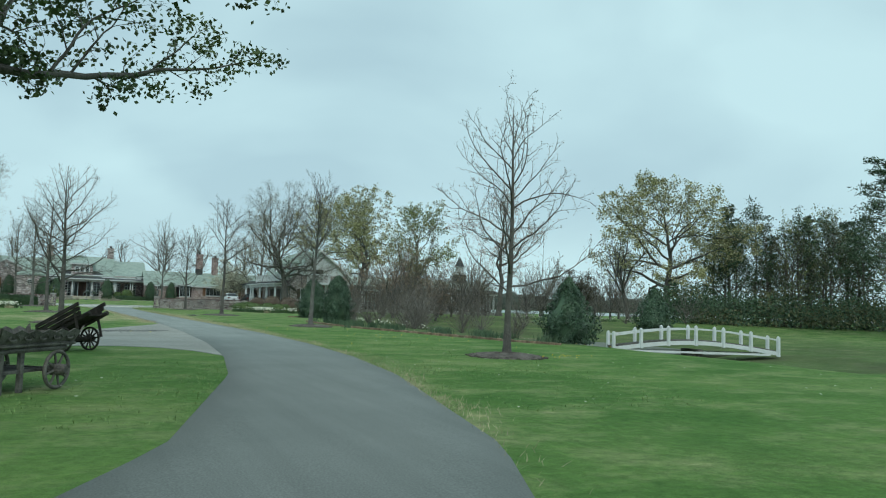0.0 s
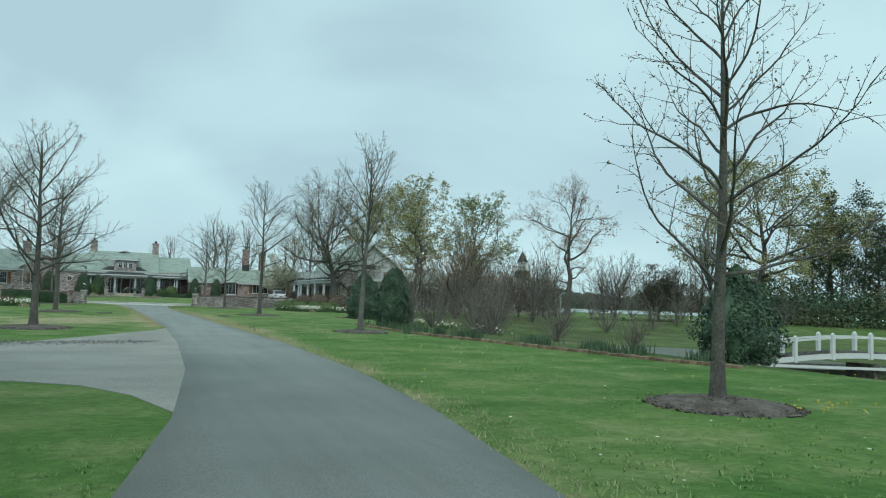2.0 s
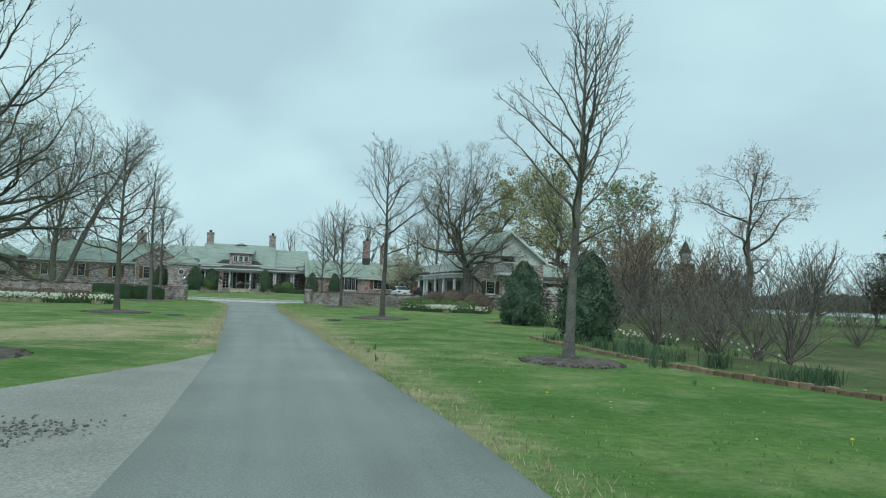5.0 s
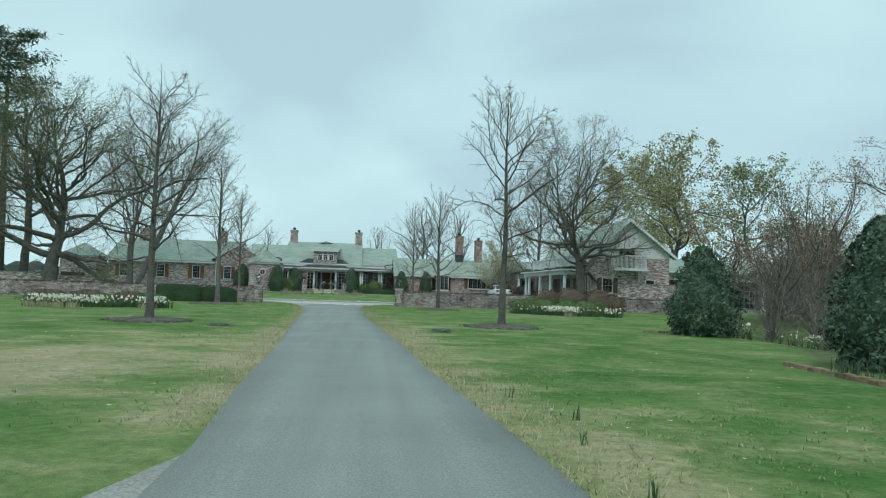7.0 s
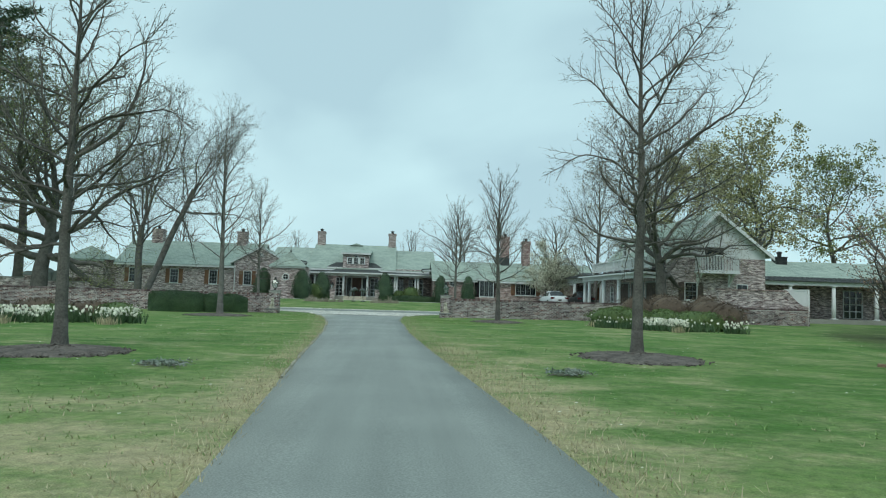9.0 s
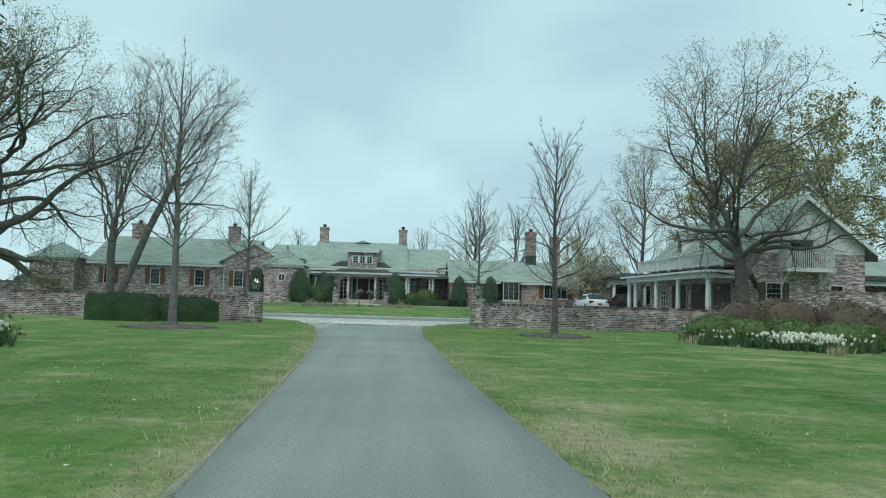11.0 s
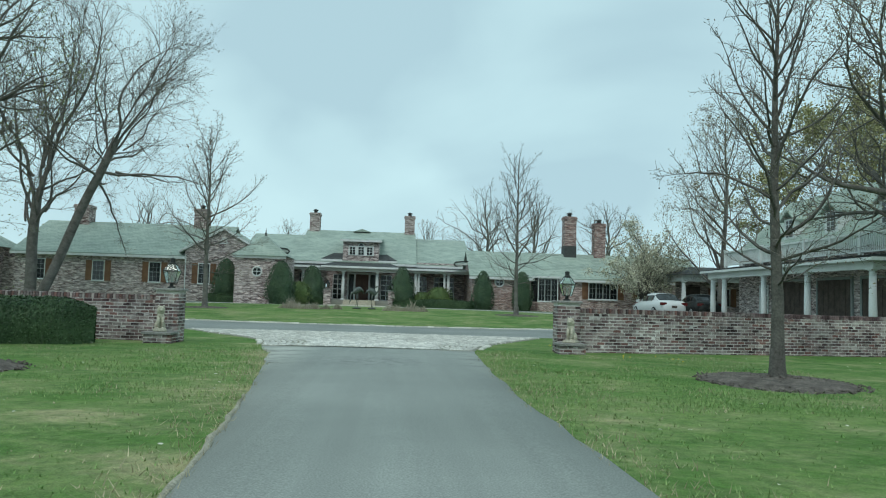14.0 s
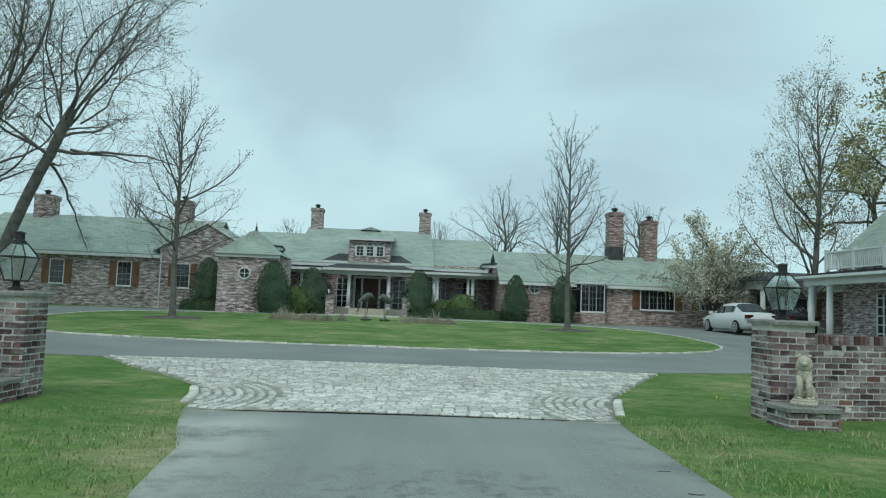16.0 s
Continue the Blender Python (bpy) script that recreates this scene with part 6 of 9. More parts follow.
def scatter_leaves(mesh, tips, per, size, spread, seed, width=0.45, droop=0.0, flat=False):
    rng = random.Random(seed)
    for p, d in tips:
        n = int(per) + (1 if rng.random() < per - int(per) else 0)
        for _ in range(n):
            c = p + Vector((rng.gauss(0, spread), rng.gauss(0, spread), rng.gauss(0, spread * 0.8) - droop * rng.random()))
            a = Vector((rng.gauss(0, 1), rng.gauss(0, 1), rng.gauss(0, 0.35 if flat else 1))).normalized()
            b = a.cross(Vector((rng.gauss(0, 1), rng.gauss(0, 1), rng.gauss(0, 1)))).normalized()
            s = size * rng.uniform(0.6, 1.3)
            h, w = a * s, b * (s * width)
            mesh.add([tuple(c - h), tuple(c + w), tuple(c + h), tuple(c - w)], [(0, 1, 2, 3)])


def tree(x, y, seed, label, leaves=None, bark=None, twig_mat=None, group="", lean=(0, 0), category="tree", turn=0.0, **shape):
    """leaves: (material, per twig, size, spread, ...); shape: what grow() takes."""
    wood, fine, tips = grow(seed, **shape)
    t = new("tree" if category == "tree" else "shrub")
    t.matrix_basis = pose(x, y, ground(x, y), lean[0], lean[1], turn)
    tagged(t, label, category, group)
    ORIGIN[t] = Vector()
    part("trunk", wood, bark or BARK, t, smooth=True, fix=False)
    part("crown", fine, twig_mat or TWIG, t, smooth=False, fix=False)
    if leaves:
        m = Mesh()
        scatter_leaves(m, tips, leaves[1], leaves[2], leaves[3], seed + 7, *leaves[4:])
        part("leaves", m, leaves[0], t, fix=False)
    return t


def mulch_ring(x, y, rx, ry, seed):
    rng = random.Random(seed)
    m = Mesh()
    vs = [(x, y, ground(x, y) + 0.10)]
    n = 36
    for j, (f, h) in enumerate(((0.45, 0.095), (0.8, 0.06), (1.0, -0.02))):
        for k in range(n):
            a = 2 * math.pi * k / n
            g = f * (1 + 0.06 * noise.noise(Vector((math.cos(a) * 2, math.sin(a) * 2, seed * 1.3))))
            px_, py_ = x + rx * g * math.cos(a), y + ry * g * math.sin(a)
            vs.append((px_, py_, ground(px_, py_) + h + rng.uniform(-0.012, 0.012)))
    fs = [(0, 1 + k, 1 + (k + 1) % n) for k in range(n)]
    for j in range(2):
        for k in range(n):
            a, b = 1 + j * n + k, 1 + j * n + (k + 1) % n
            fs.append((a, a + n, b + n, b))
    m.add(vs, fs)
    # loose chips
    for _ in range(360):
        a, f = rng.uniform(0, 6.28), math.sqrt(rng.random()) * 1.03
        px_, py_ = x + rx * f * math.cos(a), y + ry * f * math.sin(a)
        zz = ground(px_, py_) + 0.10 * max(0.0, 1 - f) + 0.014
        s = rng.uniform(0.018, 0.05)
        m.box(-s, -s * 0.35, -0.008, s, s * 0.35, 0.012, pose(px_, py_, zz, rng.uniform(-40, 40), rng.uniform(-40, 40), rng.uniform(0, 360)))
    single("mulch_bed", m, MULCH, "round dark mulch bed at the foot of a tree", "mulch", "mulch beds", kind="stuff", fix=False)


# crowns: share of the height, share of the radius
OVAL = ((0, 0.55), (0.15, 0.95), (0.35, 1.0), (0.6, 0.8), (0.85, 0.45), (1, 0.15))
COLUMN = ((0, 0.6), (0.15, 0.95), (0.5, 1.0), (0.8, 0.7), (1, 0.25))
VASE = ((0, 0.35), (0.2, 0.7), (0.5, 1.0), (0.8, 0.9), (1, 0.35))
DOME = ((0, 0.55), (0.15, 0.85), (0.4, 1.0), (0.7, 0.88), (0.9, 0.6), (1, 0.25))
SPREAD = ((0, 0.75), (0.12, 1.0), (0.35, 1.0), (0.6, 0.85), (0.85, 0.6), (1, 0.3))

LANE = "young trees along the lane"
BARE = "young bare shade tree in a mulch ring on the lawn"


def lane_tree(x, y, seed, height, radius, trunk_r, base=1.5, prof=OVAL, cnt=26, a0=72, a1=30, bud=0.5, size=0.02, label=BARE, bark=None, group=LANE, up=0.045, spacing=(0.18, 0.075), spray=(0.44, 0.5, 0.19), tip=0.0048, thick=0.0095, wander=0.10, high=0.88, turn=0.0, **more):
    return tree(x, y, seed, label, (BUD, bud, size, 0.012), bark, TWIG, group, turn=turn, height=height, radius=radius, base=base, trunk_r=trunk_r, prof=prof, limbs=(cnt, base / height, high, a0, a1), spacing=spacing, leader=True, up=up, tip=tip, thick=thick, wander=wander, spray=spray, bend=0.012, **more)


lane_tree(10.24, 16.45, 11, 6.3, 2.75, 0.095, 1.5, ((0, 0.85), (0.12, 1.0), (0.3, 0.92), (0.6, 0.66), (0.85, 0.45), (1, 0.25)), 24, 80, 22, 1.4, 0.022, bark=BARK2, spacing=(0.22, 0.13), spray=(0.42, 0.5, 0.18), thick=0.0076, wander=0.13, up=0.042)
lane_tree(10.62, 35.35, 12, 7.2, 1.55, 0.11, 1.7, VASE, 26, 56, 22)
lane_tree(9.75, 55.4, 13, 8.0, 2.3, 0.125, 2.2, VASE, 24, 70, 40, bark=BARK2, wander=0.16, up=0.02, spacing=(0.16, 0.07), spray=(0.48, 0.5, 0.22))
lane_tree(-1.24, 53.6, 14, 7.6, 2.3, 0.12, 1.9, SPREAD, 30, 72, 36, bark=BARK2, wander=0.16, up=0.02, spacing=(0.155, 0.065))
lane_tree(0.05, 34.6, 15, 6.2, 2.3, 0.12, 1.6, SPREAD, 25, 74, 34, bark=BARK2, wander=0.14, up=0.025)
lane_tree(-3.2, 74.4, 16, 8.9, 1.6, 0.14, 2.4, COLUMN, 30, 56, 26, spacing=(0.22, 0.09), spray=(0.44, 0.5, 0.22))
lane_tree(9.56, 75.0, 17, 7.1, 2.0, 0.115, 1.5, OVAL, 34, 76, 26, bark=BARK2, wander=0.12)
ISLAND = dict(label="young bare shade tree on the island lawn", group="", spacing=(0.24, 0.10), spray=(0.44, 0.5, 0.26), tip=0.0055, wander=0.085)
lane_tree(-6.6, 103.0, 18, 9.6, 2.9, 0.14, 1.9, OVAL, 34, 84, 30, 0.8, 0.04, **ISLAND)
lane_tree(10.0, 104.3, 19, 9.0, 2.4, 0.13, 1.6, OVAL, 34, 80, 28, 0.2, 0.03, **ISLAND)
for mx, my, rx, ry, sd in ((10.1, 16.2, 0.95, 0.95, 1), (10.6, 35.1, 1.0, 1.1, 2), (9.6, 54.8, 1.3, 1.6, 3), (-1.15, 53.2, 1.25, 1.3, 4), (0.05, 34.4, 1.1, 1.3, 5), (-3.2, 74.0, 1.5, 1.5, 6), (9.56, 75.0, 1.25, 1.4, 7), (-6.6, 103.0, 1.5, 1.3, 8), (10.0, 104.2, 1.5, 1.2, 9)):
    mulch_ring(mx, my, rx, ry, sd)


def old_tree(x, y, seed, height, radius, trunk_r, base, label, leaves=None, prof=DOME, cnt=9, a0=70, a1=18, low=0.8, high=None, spacing=(0.70, 0.42, 0.17), spray=(0.46, 0.40, 0.34), tip=0.0065, thick=0.011, wander=0.15, up=0.03, forks=0.5, depth=4, bark=None, twig_mat=None, group="", lean=(0, 0), turn=0.0, **more):
    return tree(x, y, seed, label, leaves, bark or BARK2, twig_mat or TWIG, group, lean, turn=turn, height=height, radius=radius, base=base, trunk_r=trunk_r, prof=prof, limbs=(cnt, base * low / height, high or base / height, a0, a1), leader=high is not None, spacing=spacing, up=up, tip=tip, thick=thick, wander=wander, spray=spray, forks=forks, depth=depth, **more)


# great old trees
old_tree(-20.0, 93.5, 21, 17.6, 11.6, 0.62, 3.4, "huge old spreading bare tree with low heavy limbs", (GREENLEAF, 2.6, 0.055, 0.18), SPREAD, 25, 90, 26, high=0.8, bend=0.07, taper=1.6, heavy=7, up=0.024, wander=0.17, thick=0.011, spray=(0.5, 0.42, 0.38), tip=0.0075, spacing=(0.76, 0.48, 0.22))
FAN = dict(bark=BARK, up=0.028, spacing=(0.62, 0.40, 0.19), spray=(0.56, 0.46, 0.40), tip=0.0048, thick=0.0046, heavy=3, wander=0.16, forks=0.8)
old_tree(-18.6, 109.5, 22, 20.5, 5.4, 0.34, 6.4, "tall forked bare tree before the brick wing", (BUD, 0.5, 0.045, 0.05), DOME, 8, 56, 6, low=0.6, **FAN)
old_tree(-17.9, 109.2, 23, 19.6, 6.6, 0.30, 10.6, "tall leaning bare tree before the brick wing", (BUD, 0.6, 0.045, 0.05), ((-0.3, 0.9), (0, 1.0), (0.3, 1.0), (0.6, 0.9), (0.85, 0.65), (1, 0.3)), 10, 88, 4, low=0.72, lean=(0, 24), floor=-0.35, **FAN)
old_tree(21.9, 87.2, 24, 14.6, 7.2, 0.46, 3.6, "old spreading tree in first green leaf before the carriage house", (BUDLEAF, 2.6, 0.045, 0.18), ((0, 0.6), (0.15, 0.95), (0.4, 1.0), (0.7, 0.86), (1, 0.45)), 23, 82, 22, high=0.8, bend=0.07, taper=1.8, heavy=9, up=0.02, spacing=(0.62, 0.42, 0.21), spray=(0.5, 0.42, 0.34), tip=0.006, wander=0.19)
old_tree(23.4, 108.6, 25, 13.5, 3.8, 0.20, 1.6, "slim multi-stemmed tree with opening buds beside the porch", (BUDLEAF, 6.5, 0.036, 0.17, 0.6), OVAL, 22, 50, 26, high=0.88, bend=0.03, up=0.02, bark=BARK, spacing=(0.55, 0.36, 0.18), spray=(0.40, 0.40, 0.3), tip=0.0055, thick=0.008, wander=0.10)
old_tree(20.3, 113.6, 26, 6.9, 2.5, 0.10, 1.0, "small tree in white blossom beside the house", (WHITEBLOSSOM, 6.0, 0.066, 0.14, 0.6), OVAL, 18, 62, 6, spacing=(0.30, 0.17), spray=(0.42, 0.46, 0.25), tip=0.005, thick=0.010, depth=3)
# garden and background trees
old_tree(25.7, 62.4, 27, 7.6, 2.6, 0.14, 1.6, "garden tree with rust-coloured opening buds", (REDLEAF, 2.6, 0.05, 0.12), OVAL, 9, 46, 8, twig_mat=TWIGRED, spacing=(0.28, 0.16), spray=(0.42, 0.46, 0.25), tip=0.005, thick=0.010, depth=3)
LEAFY = dict(spacing=(0.95, 0.58, 0.27), spray=(0.50, 0.42, 0.38), tip=0.008, wander=0.18, up=0.008, cnt=17, a0=82, a1=30, high=0.86, bend=0.08, taper=1.3, heavy=6)
old_tree(37.9, 107.9, 28, 18.0, 6.8, 0.42, 6.4, "tall tree in young yellow-green leaf behind the carriage house", (YELLOWLEAF, 4.5, 0.125, 0.22, 0.6), DOME, **LEAFY)
old_tree(53.6, 118.9, 29, 19.0, 6.6, 0.42, 7.2, "tall tree in young green leaf behind the garden wing", (GREENLEAF, 5.0, 0.125, 0.22, 0.6), ((0, 0.5), (0.25, 0.9), (0.55, 1.0), (0.8, 0.85), (1, 0.4)), **LEAFY)
old_tree(45.0, 124.0, 30, 17.0, 6.0, 0.42, 6.8, "tall tree in young yellow-green leaf behind the carriage house", (YELLOWLEAF, 4.5, 0.125, 0.22, 0.6), DOME, **LEAFY)
old_tree(37.2, 121.0, 47, 18.8, 6.0, 0.40, 6.5, "tall tree in young yellow-green leaf behind the link porch", (YELLOWLEAF, 8.0, 0.115, 0.24, 0.6), DOME, **LEAFY)
old_tree(50.9, 87.4, 31, 17.2, 5.8, 0.42, 4.6, "tall tree with reddish buds beyond the pond", (REDLEAF, 3.0, 0.065, 0.20, 0.6), VASE, 14, 78, 24, high=0.8, bend=0.09, taper=1.3, heavy=6, up=0.012, twig_mat=TWIGRED, wander=0.2, lump=0.3, tip=0.008)
old_tree(64.5, 70.5, 32, 17.2, 9.6, 0.52, 5.0, "great tree in young yellow leaf beyond the bridge", (YELLOWLEAF, 6.5, 0.11, 0.22, 0.6), DOME, **LEAFY)
old_tree(60.0, 72.0, 33, 12.0, 4.5, 0.26, 4.0, "bare leaning tree beyond the bridge", None, VASE, 6, 46, 12, lean=(0, -10))
SMALL = dict(spacing=(0.26, 0.13), spray=(0.46, 0.46, 0.24), tip=0.005, thick=0.010, depth=3, cnt=11, a0=66, a1=10)
old_tree(42.8, 67.5, 34, 5.2, 3.2, 0.14, 0.9, "small bare ornamental tree beyond the pond", None, DOME, **SMALL)
old_tree(49.6, 69.5, 35, 5.6, 2.8, 0.14, 1.0, "small bare ornamental tree beyond the pond", (BUD, 0.5, 0.05, 0.04), DOME, **SMALL)
old_tree(33.5, 64.0, 36, 5.0, 2.5, 0.12, 0.9, "small bare ornamental tree in the garden", None, DOME, **SMALL)
old_tree(20.2, 57.0, 39, 5.0, 1.8, 0.11, 1.0, "small crooked bare tree among the shrubs behind the hollies", (BUD, 0.5, 0.04, 0.03), DOME, lean=(0, 4), **SMALL)
for k_, (tx, ty, hh, rr) in enumerate(((29.0, 60.5, 5.6, 1.9), (31.8, 66.0, 6.6, 2.3), (27.6, 69.5, 7.2, 2.2), (35.5, 70.5, 6.4, 2.4), (23.6, 67.0, 6.6, 1.9), (39.5, 73.0, 6.6, 2.4), (33.0, 76.0, 7.6, 2.6))):
    old_tree(tx, ty, 70 + k_, hh, rr, 0.10, 0.5, "budding multi-stemmed small tree in the garden thicket", ((REDLEAF, BUD)[k_ % 2], 1.3, 0.05, 0.10), OVAL, twig_mat=(TWIGRED, TWIG)[k_ % 2], group="thicket trees", **dict(SMALL, spacing=(0.30, 0.16), cnt=13, a0=50, a1=6))
old_tree(31.5, 72.5, 80, 9.6, 2.6, 0.16, 0.8, "upright multi-stemmed tree with cream opening buds", (BUDLEAF, 3.4, 0.05, 0.12, 0.6), ((0, 0.4), (0.4, 0.85), (0.75, 1.0), (1, 0.6)), **dict(SMALL, spacing=(0.34, 0.18), cnt=13, a0=30, a1=4))
old_tree(-26.5, 104.0, 37, 20.5, 7.0, 0.42, 6.5, "tall bare tree behind the garden wall", (GREENLEAF, 0.6, 0.07, 0.14), DOME, 12, 66, 20, high=0.85, bend=0.06, tip=0.009, spacing=(0.85, 0.52, 0.26))
old_tree(-30.0, 98.0, 38, 17.0, 7.5, 0.42, 4.0, "broad bare tree in first green leaf behind the garden wall", (GREENLEAF, 1.3, 0.085, 0.2), DOME, 12, 76, 20, high=0.85, bend=0.06, tip=0.009, spacing=(0.85, 0.52, 0.26))
for k_, (tx, ty, hh, rr) in enumerate(((15.8, 172, 17.5, 7.5), (22.0, 166, 15.5, 6.5), (8.0, 180, 12.5, 5.0), (-29.0, 160, 13.0, 6.0), (-12.0, 170, 11.0, 4.0), (30.0, 160, 14.0, 6.0))):
    old_tree(tx, ty, 40 + k_, hh, rr, 0.35, hh * 0.24, "bare tree behind the house", (BUD, 0.3, 0.07, 0.05), DOME, 14, 72, 22, high=0.85, bend=0.05, spacing=(0.9, 0.55, 0.28), spray=(0.46, 0.42, 0.4), tip=0.010, bark=BARK, group="trees behind the house")
for k_, (tx, ty, hh, rr) in enumerate(((44.0, 82.0, 8.0, 3.4), (49.0, 92.0, 8.6, 3.8), (55.5, 84.0, 7.6, 3.4), (60.5, 92.0, 9.0, 4.0), (66.0, 83.0, 8.0, 3.6), (71.5, 88.0, 9.4, 4.2), (75.5, 77.0, 8.4, 3.8), (38.5, 84.0, 7.4, 3.0), (58.0, 76.0, 6.4, 3.0))):
    old_tree(tx, ty, 170 + k_, hh, rr, 0.16, hh * 0.14, "bare hazy tree between garden and river", ((BUD, REDLEAF, BUD)[k_ % 3], 0.8, 0.08, 0.12), DOME, 13, 72, 10, spacing=(0.60, 0.30), spray=(0.46, 0.46, 0.5), tip=0.012, thick=0.010, depth=3, twig_mat=(TWIG, TWIGRED, TWIG)[k_ % 3], group="belt of bare trees")
# the leafy tree whose branches hang over the drive's start
old_tree(-3.5, 13.2, 51, 13.0, 8.2, 0.42, 5.2, "large tree in small dark leaf hanging over the lawn", (DARKLEAF, 6.0, 0.058, 0.11, 0.7), ((-0.1, 0.74), (0.03, 0.90), (0.12, 1.0), (0.4, 0.95), (0.7, 0.75), (1, 0.3)), 18, 84, 24, up=0.008, sag=0.05, spacing=(0.58, 0.38, 0.22), spray=(0.42, 0.42, 0.22), tip=0.004, floor=0.02)
# second canopy, out of the camera's view, added only to darken the near lawn
old_tree(-8.2, 5.6, 52, 12.0, 7.0, 0.40, 4.4, "unseen large tree in small dark leaf, added to shade the drive's start", (DARKLEAF, 4.5, 0.10, 0.18, 0.7), ((0, 0.8), (0.12, 1.0), (0.4, 0.95), (0.7, 0.75), (1, 0.3)), 16, 80, 24, up=0.012, spacing=(0.75, 0.5, 0.3), spray=(0.42, 0.42, 0.28), tip=0.006)


# ---- evergreens, hedges, shrubs ----
def leaf_at(m, c, n, s, rng, narrow=0.45):
    """One leaf at c that faces about along n."""
    n = (n + Vector((rng.gauss(0, 0.6), rng.gauss(0, 0.6), rng.gauss(0, 0.6)))).normalized()
    a = n.orthogonal().normalized()
    a = Matrix.Rotation(rng.uniform(0, 6.28), 3, n) @ a
    b = n.cross(a)
    h, w = a * s, b * (s * narrow)
    m.add([tuple(c - h), tuple(c + w), tuple(c + h + n * s * 0.2), tuple(c - w)], [(0, 1, 2, 3)])


def bush(x, y, height, radius, seed, material, label, profile="cone", count=2500, leaf=0.07, rough=0.14, z=None, category="shrub", group="", squash=1.0, name="evergreen_shrub"):
    """A dense evergreen: stem, dark inner body, and a shell of single leaves with clumps and gaps."""
    rng = random.Random(seed)
    z = ground(x, y) if z is None else z

    def rad(f):
        if profile == "cone":
            return radius * (0.80 + 0.20 * min(1.0, f / 0.25)) * (1 - max(0.0, (f - 0.16) / 0.85) ** 1.35) ** 0.85
        if profile == "egg":
            return radius * (0.74 + 0.26 * min(1.0, f / 0.3)) * max(0.0, 1 - max(0.0, (f - 0.2) / 0.82) ** 1.6) ** 0.72
        if profile == "column":
            return radius * min(1.0, 0.7 + 1.6 * f) * (1 - max(0, f - 0.45) / 0.56) ** 0.5
        return radius * math.sqrt(max(0.0, 1 - (2 * f - 0.9) ** 2 / 1.25))
    t = thing(name, (x, y, z), label, category, group)
    core = Mesh()
    prof = [(max(0.02, rad(k / 10) * 0.80), z + 0.04 + height * 0.95 * k / 10) for k in range(11)]
    core.lathe(x, y, prof, 14)
    o = Vector((seed * 3.1, 0, 0))
    core.v = [(x + (p[0] - x) * (1 + 0.22 * noise.noise(Vector(p) * 1.6 + o)), y + (p[1] - y) * squash * (1 + 0.22 * noise.noise(Vector(p) * 1.6 + o)), p[2]) for p in core.v]
    part("inner_body", core, material, t, smooth=True)
    m = Mesh()
    for _ in range(count):
        f = rng.random() ** 1.25
        a = rng.uniform(0, 6.283)
        q = Vector((math.cos(a), math.sin(a), f * 2.0))
        bump = 1 + rough * 1.6 * noise.noise(q * 2.2 + o) + rough * 0.9 * noise.noise(q * 6.0 + o)
        r = rad(f) * bump * rng.uniform(0.86, 1.05)
        c = Vector((x + r * math.cos(a), y + r * math.sin(a) * squash, z + 0.03 + f * height * (1 + 0.03 * noise.noise(q * 3 + o))))
        leaf_at(m, c, Vector((math.cos(a), math.sin(a), 0.5)), leaf * rng.uniform(0.7, 1.3), rng)
    part("foliage", m, material, t, fix=False)
    part("stem", Mesh().tube([(x, y, z - 0.05), (x, y, z + height * 0.5)], [radius * 0.08, radius * 0.04], 6), BARK2, t)
    return t


def hedge(x0, y0, x1, y1, height, depth, seed, material, label, count=4000, leaf=0.035):
    rng = random.Random(seed)
    d = Vector((x1 - x0, y1 - y0, 0))
    ln = d.length
    u = d.normalized()
    v = Vector((-u.y, u.x, 0))
    z = ground((x0 + x1) / 2, (y0 + y1) / 2)
    t = thing("hedge", ((x0 + x1) / 2, (y0 + y1) / 2, z), label, "hedge")
    o = Vector((seed * 2.7, 1, 0))

    def place(s, a, k):
        """s along, a round the section (0 at the front foot to 1 at the back foot)"""
        ang = math.pi * a
        cx, sx = math.cos(ang), math.sin(ang)
        e = 0.72
        w = -depth / 2 * math.copysign(abs(cx) ** e, cx)
        h = height * abs(sx) ** e
        endr = min(1.0, min(s, ln - s) / 0.6 + 0.05) ** 0.5
        p = Vector((x0, y0, z)) + u * s + v * (w * endr) + Vector((0, 0, h * (0.75 + 0.25 * endr)))
        n = (v * -cx + Vector((0, 0, sx))).normalized()
        b = noise.noise(p * 1.3 + o) * 0.11 + noise.noise(p * 5 + o) * 0.035
        return p + n * (b - k), n
    n1, n2 = max(8, int(ln / 0.25)), 12
    core = Mesh()
    vs = [tuple(place(ln * i / n1, j / n2, 0.05)[0]) for i in range(n1 + 1) for j in range(n2 + 1)]
    core.add(vs, [(i * (n2 + 1) + j, i * (n2 + 1) + j + 1, (i + 1) * (n2 + 1) + j + 1, (i + 1) * (n2 + 1) + j) for i in range(n1) for j in range(n2)])
    part("inner_body", core, material, t, smooth=True)
    m = Mesh()
    for _ in range(count):
        p, n = place(rng.uniform(0, ln), rng.random(), rng.uniform(-0.02, 0.03))
        leaf_at(m, p, n, leaf * rng.uniform(0.7, 1.3), rng, 0.5)
    part("foliage", m, material, t, fix=False)
    return t


hedge(-7.7, 78.5, -4.9, 79.2, 1.04, 1.3, 1, BOXWOOD, "clipped dark green boxwood hedge before the garden wall", 9000, 0.028)
hedge(-5.4, 79.1, -3.0, 79.8, 0.96, 1.2, 2, BOXWOOD, "clipped dark green boxwood hedge before the garden wall", 8000, 0.028)
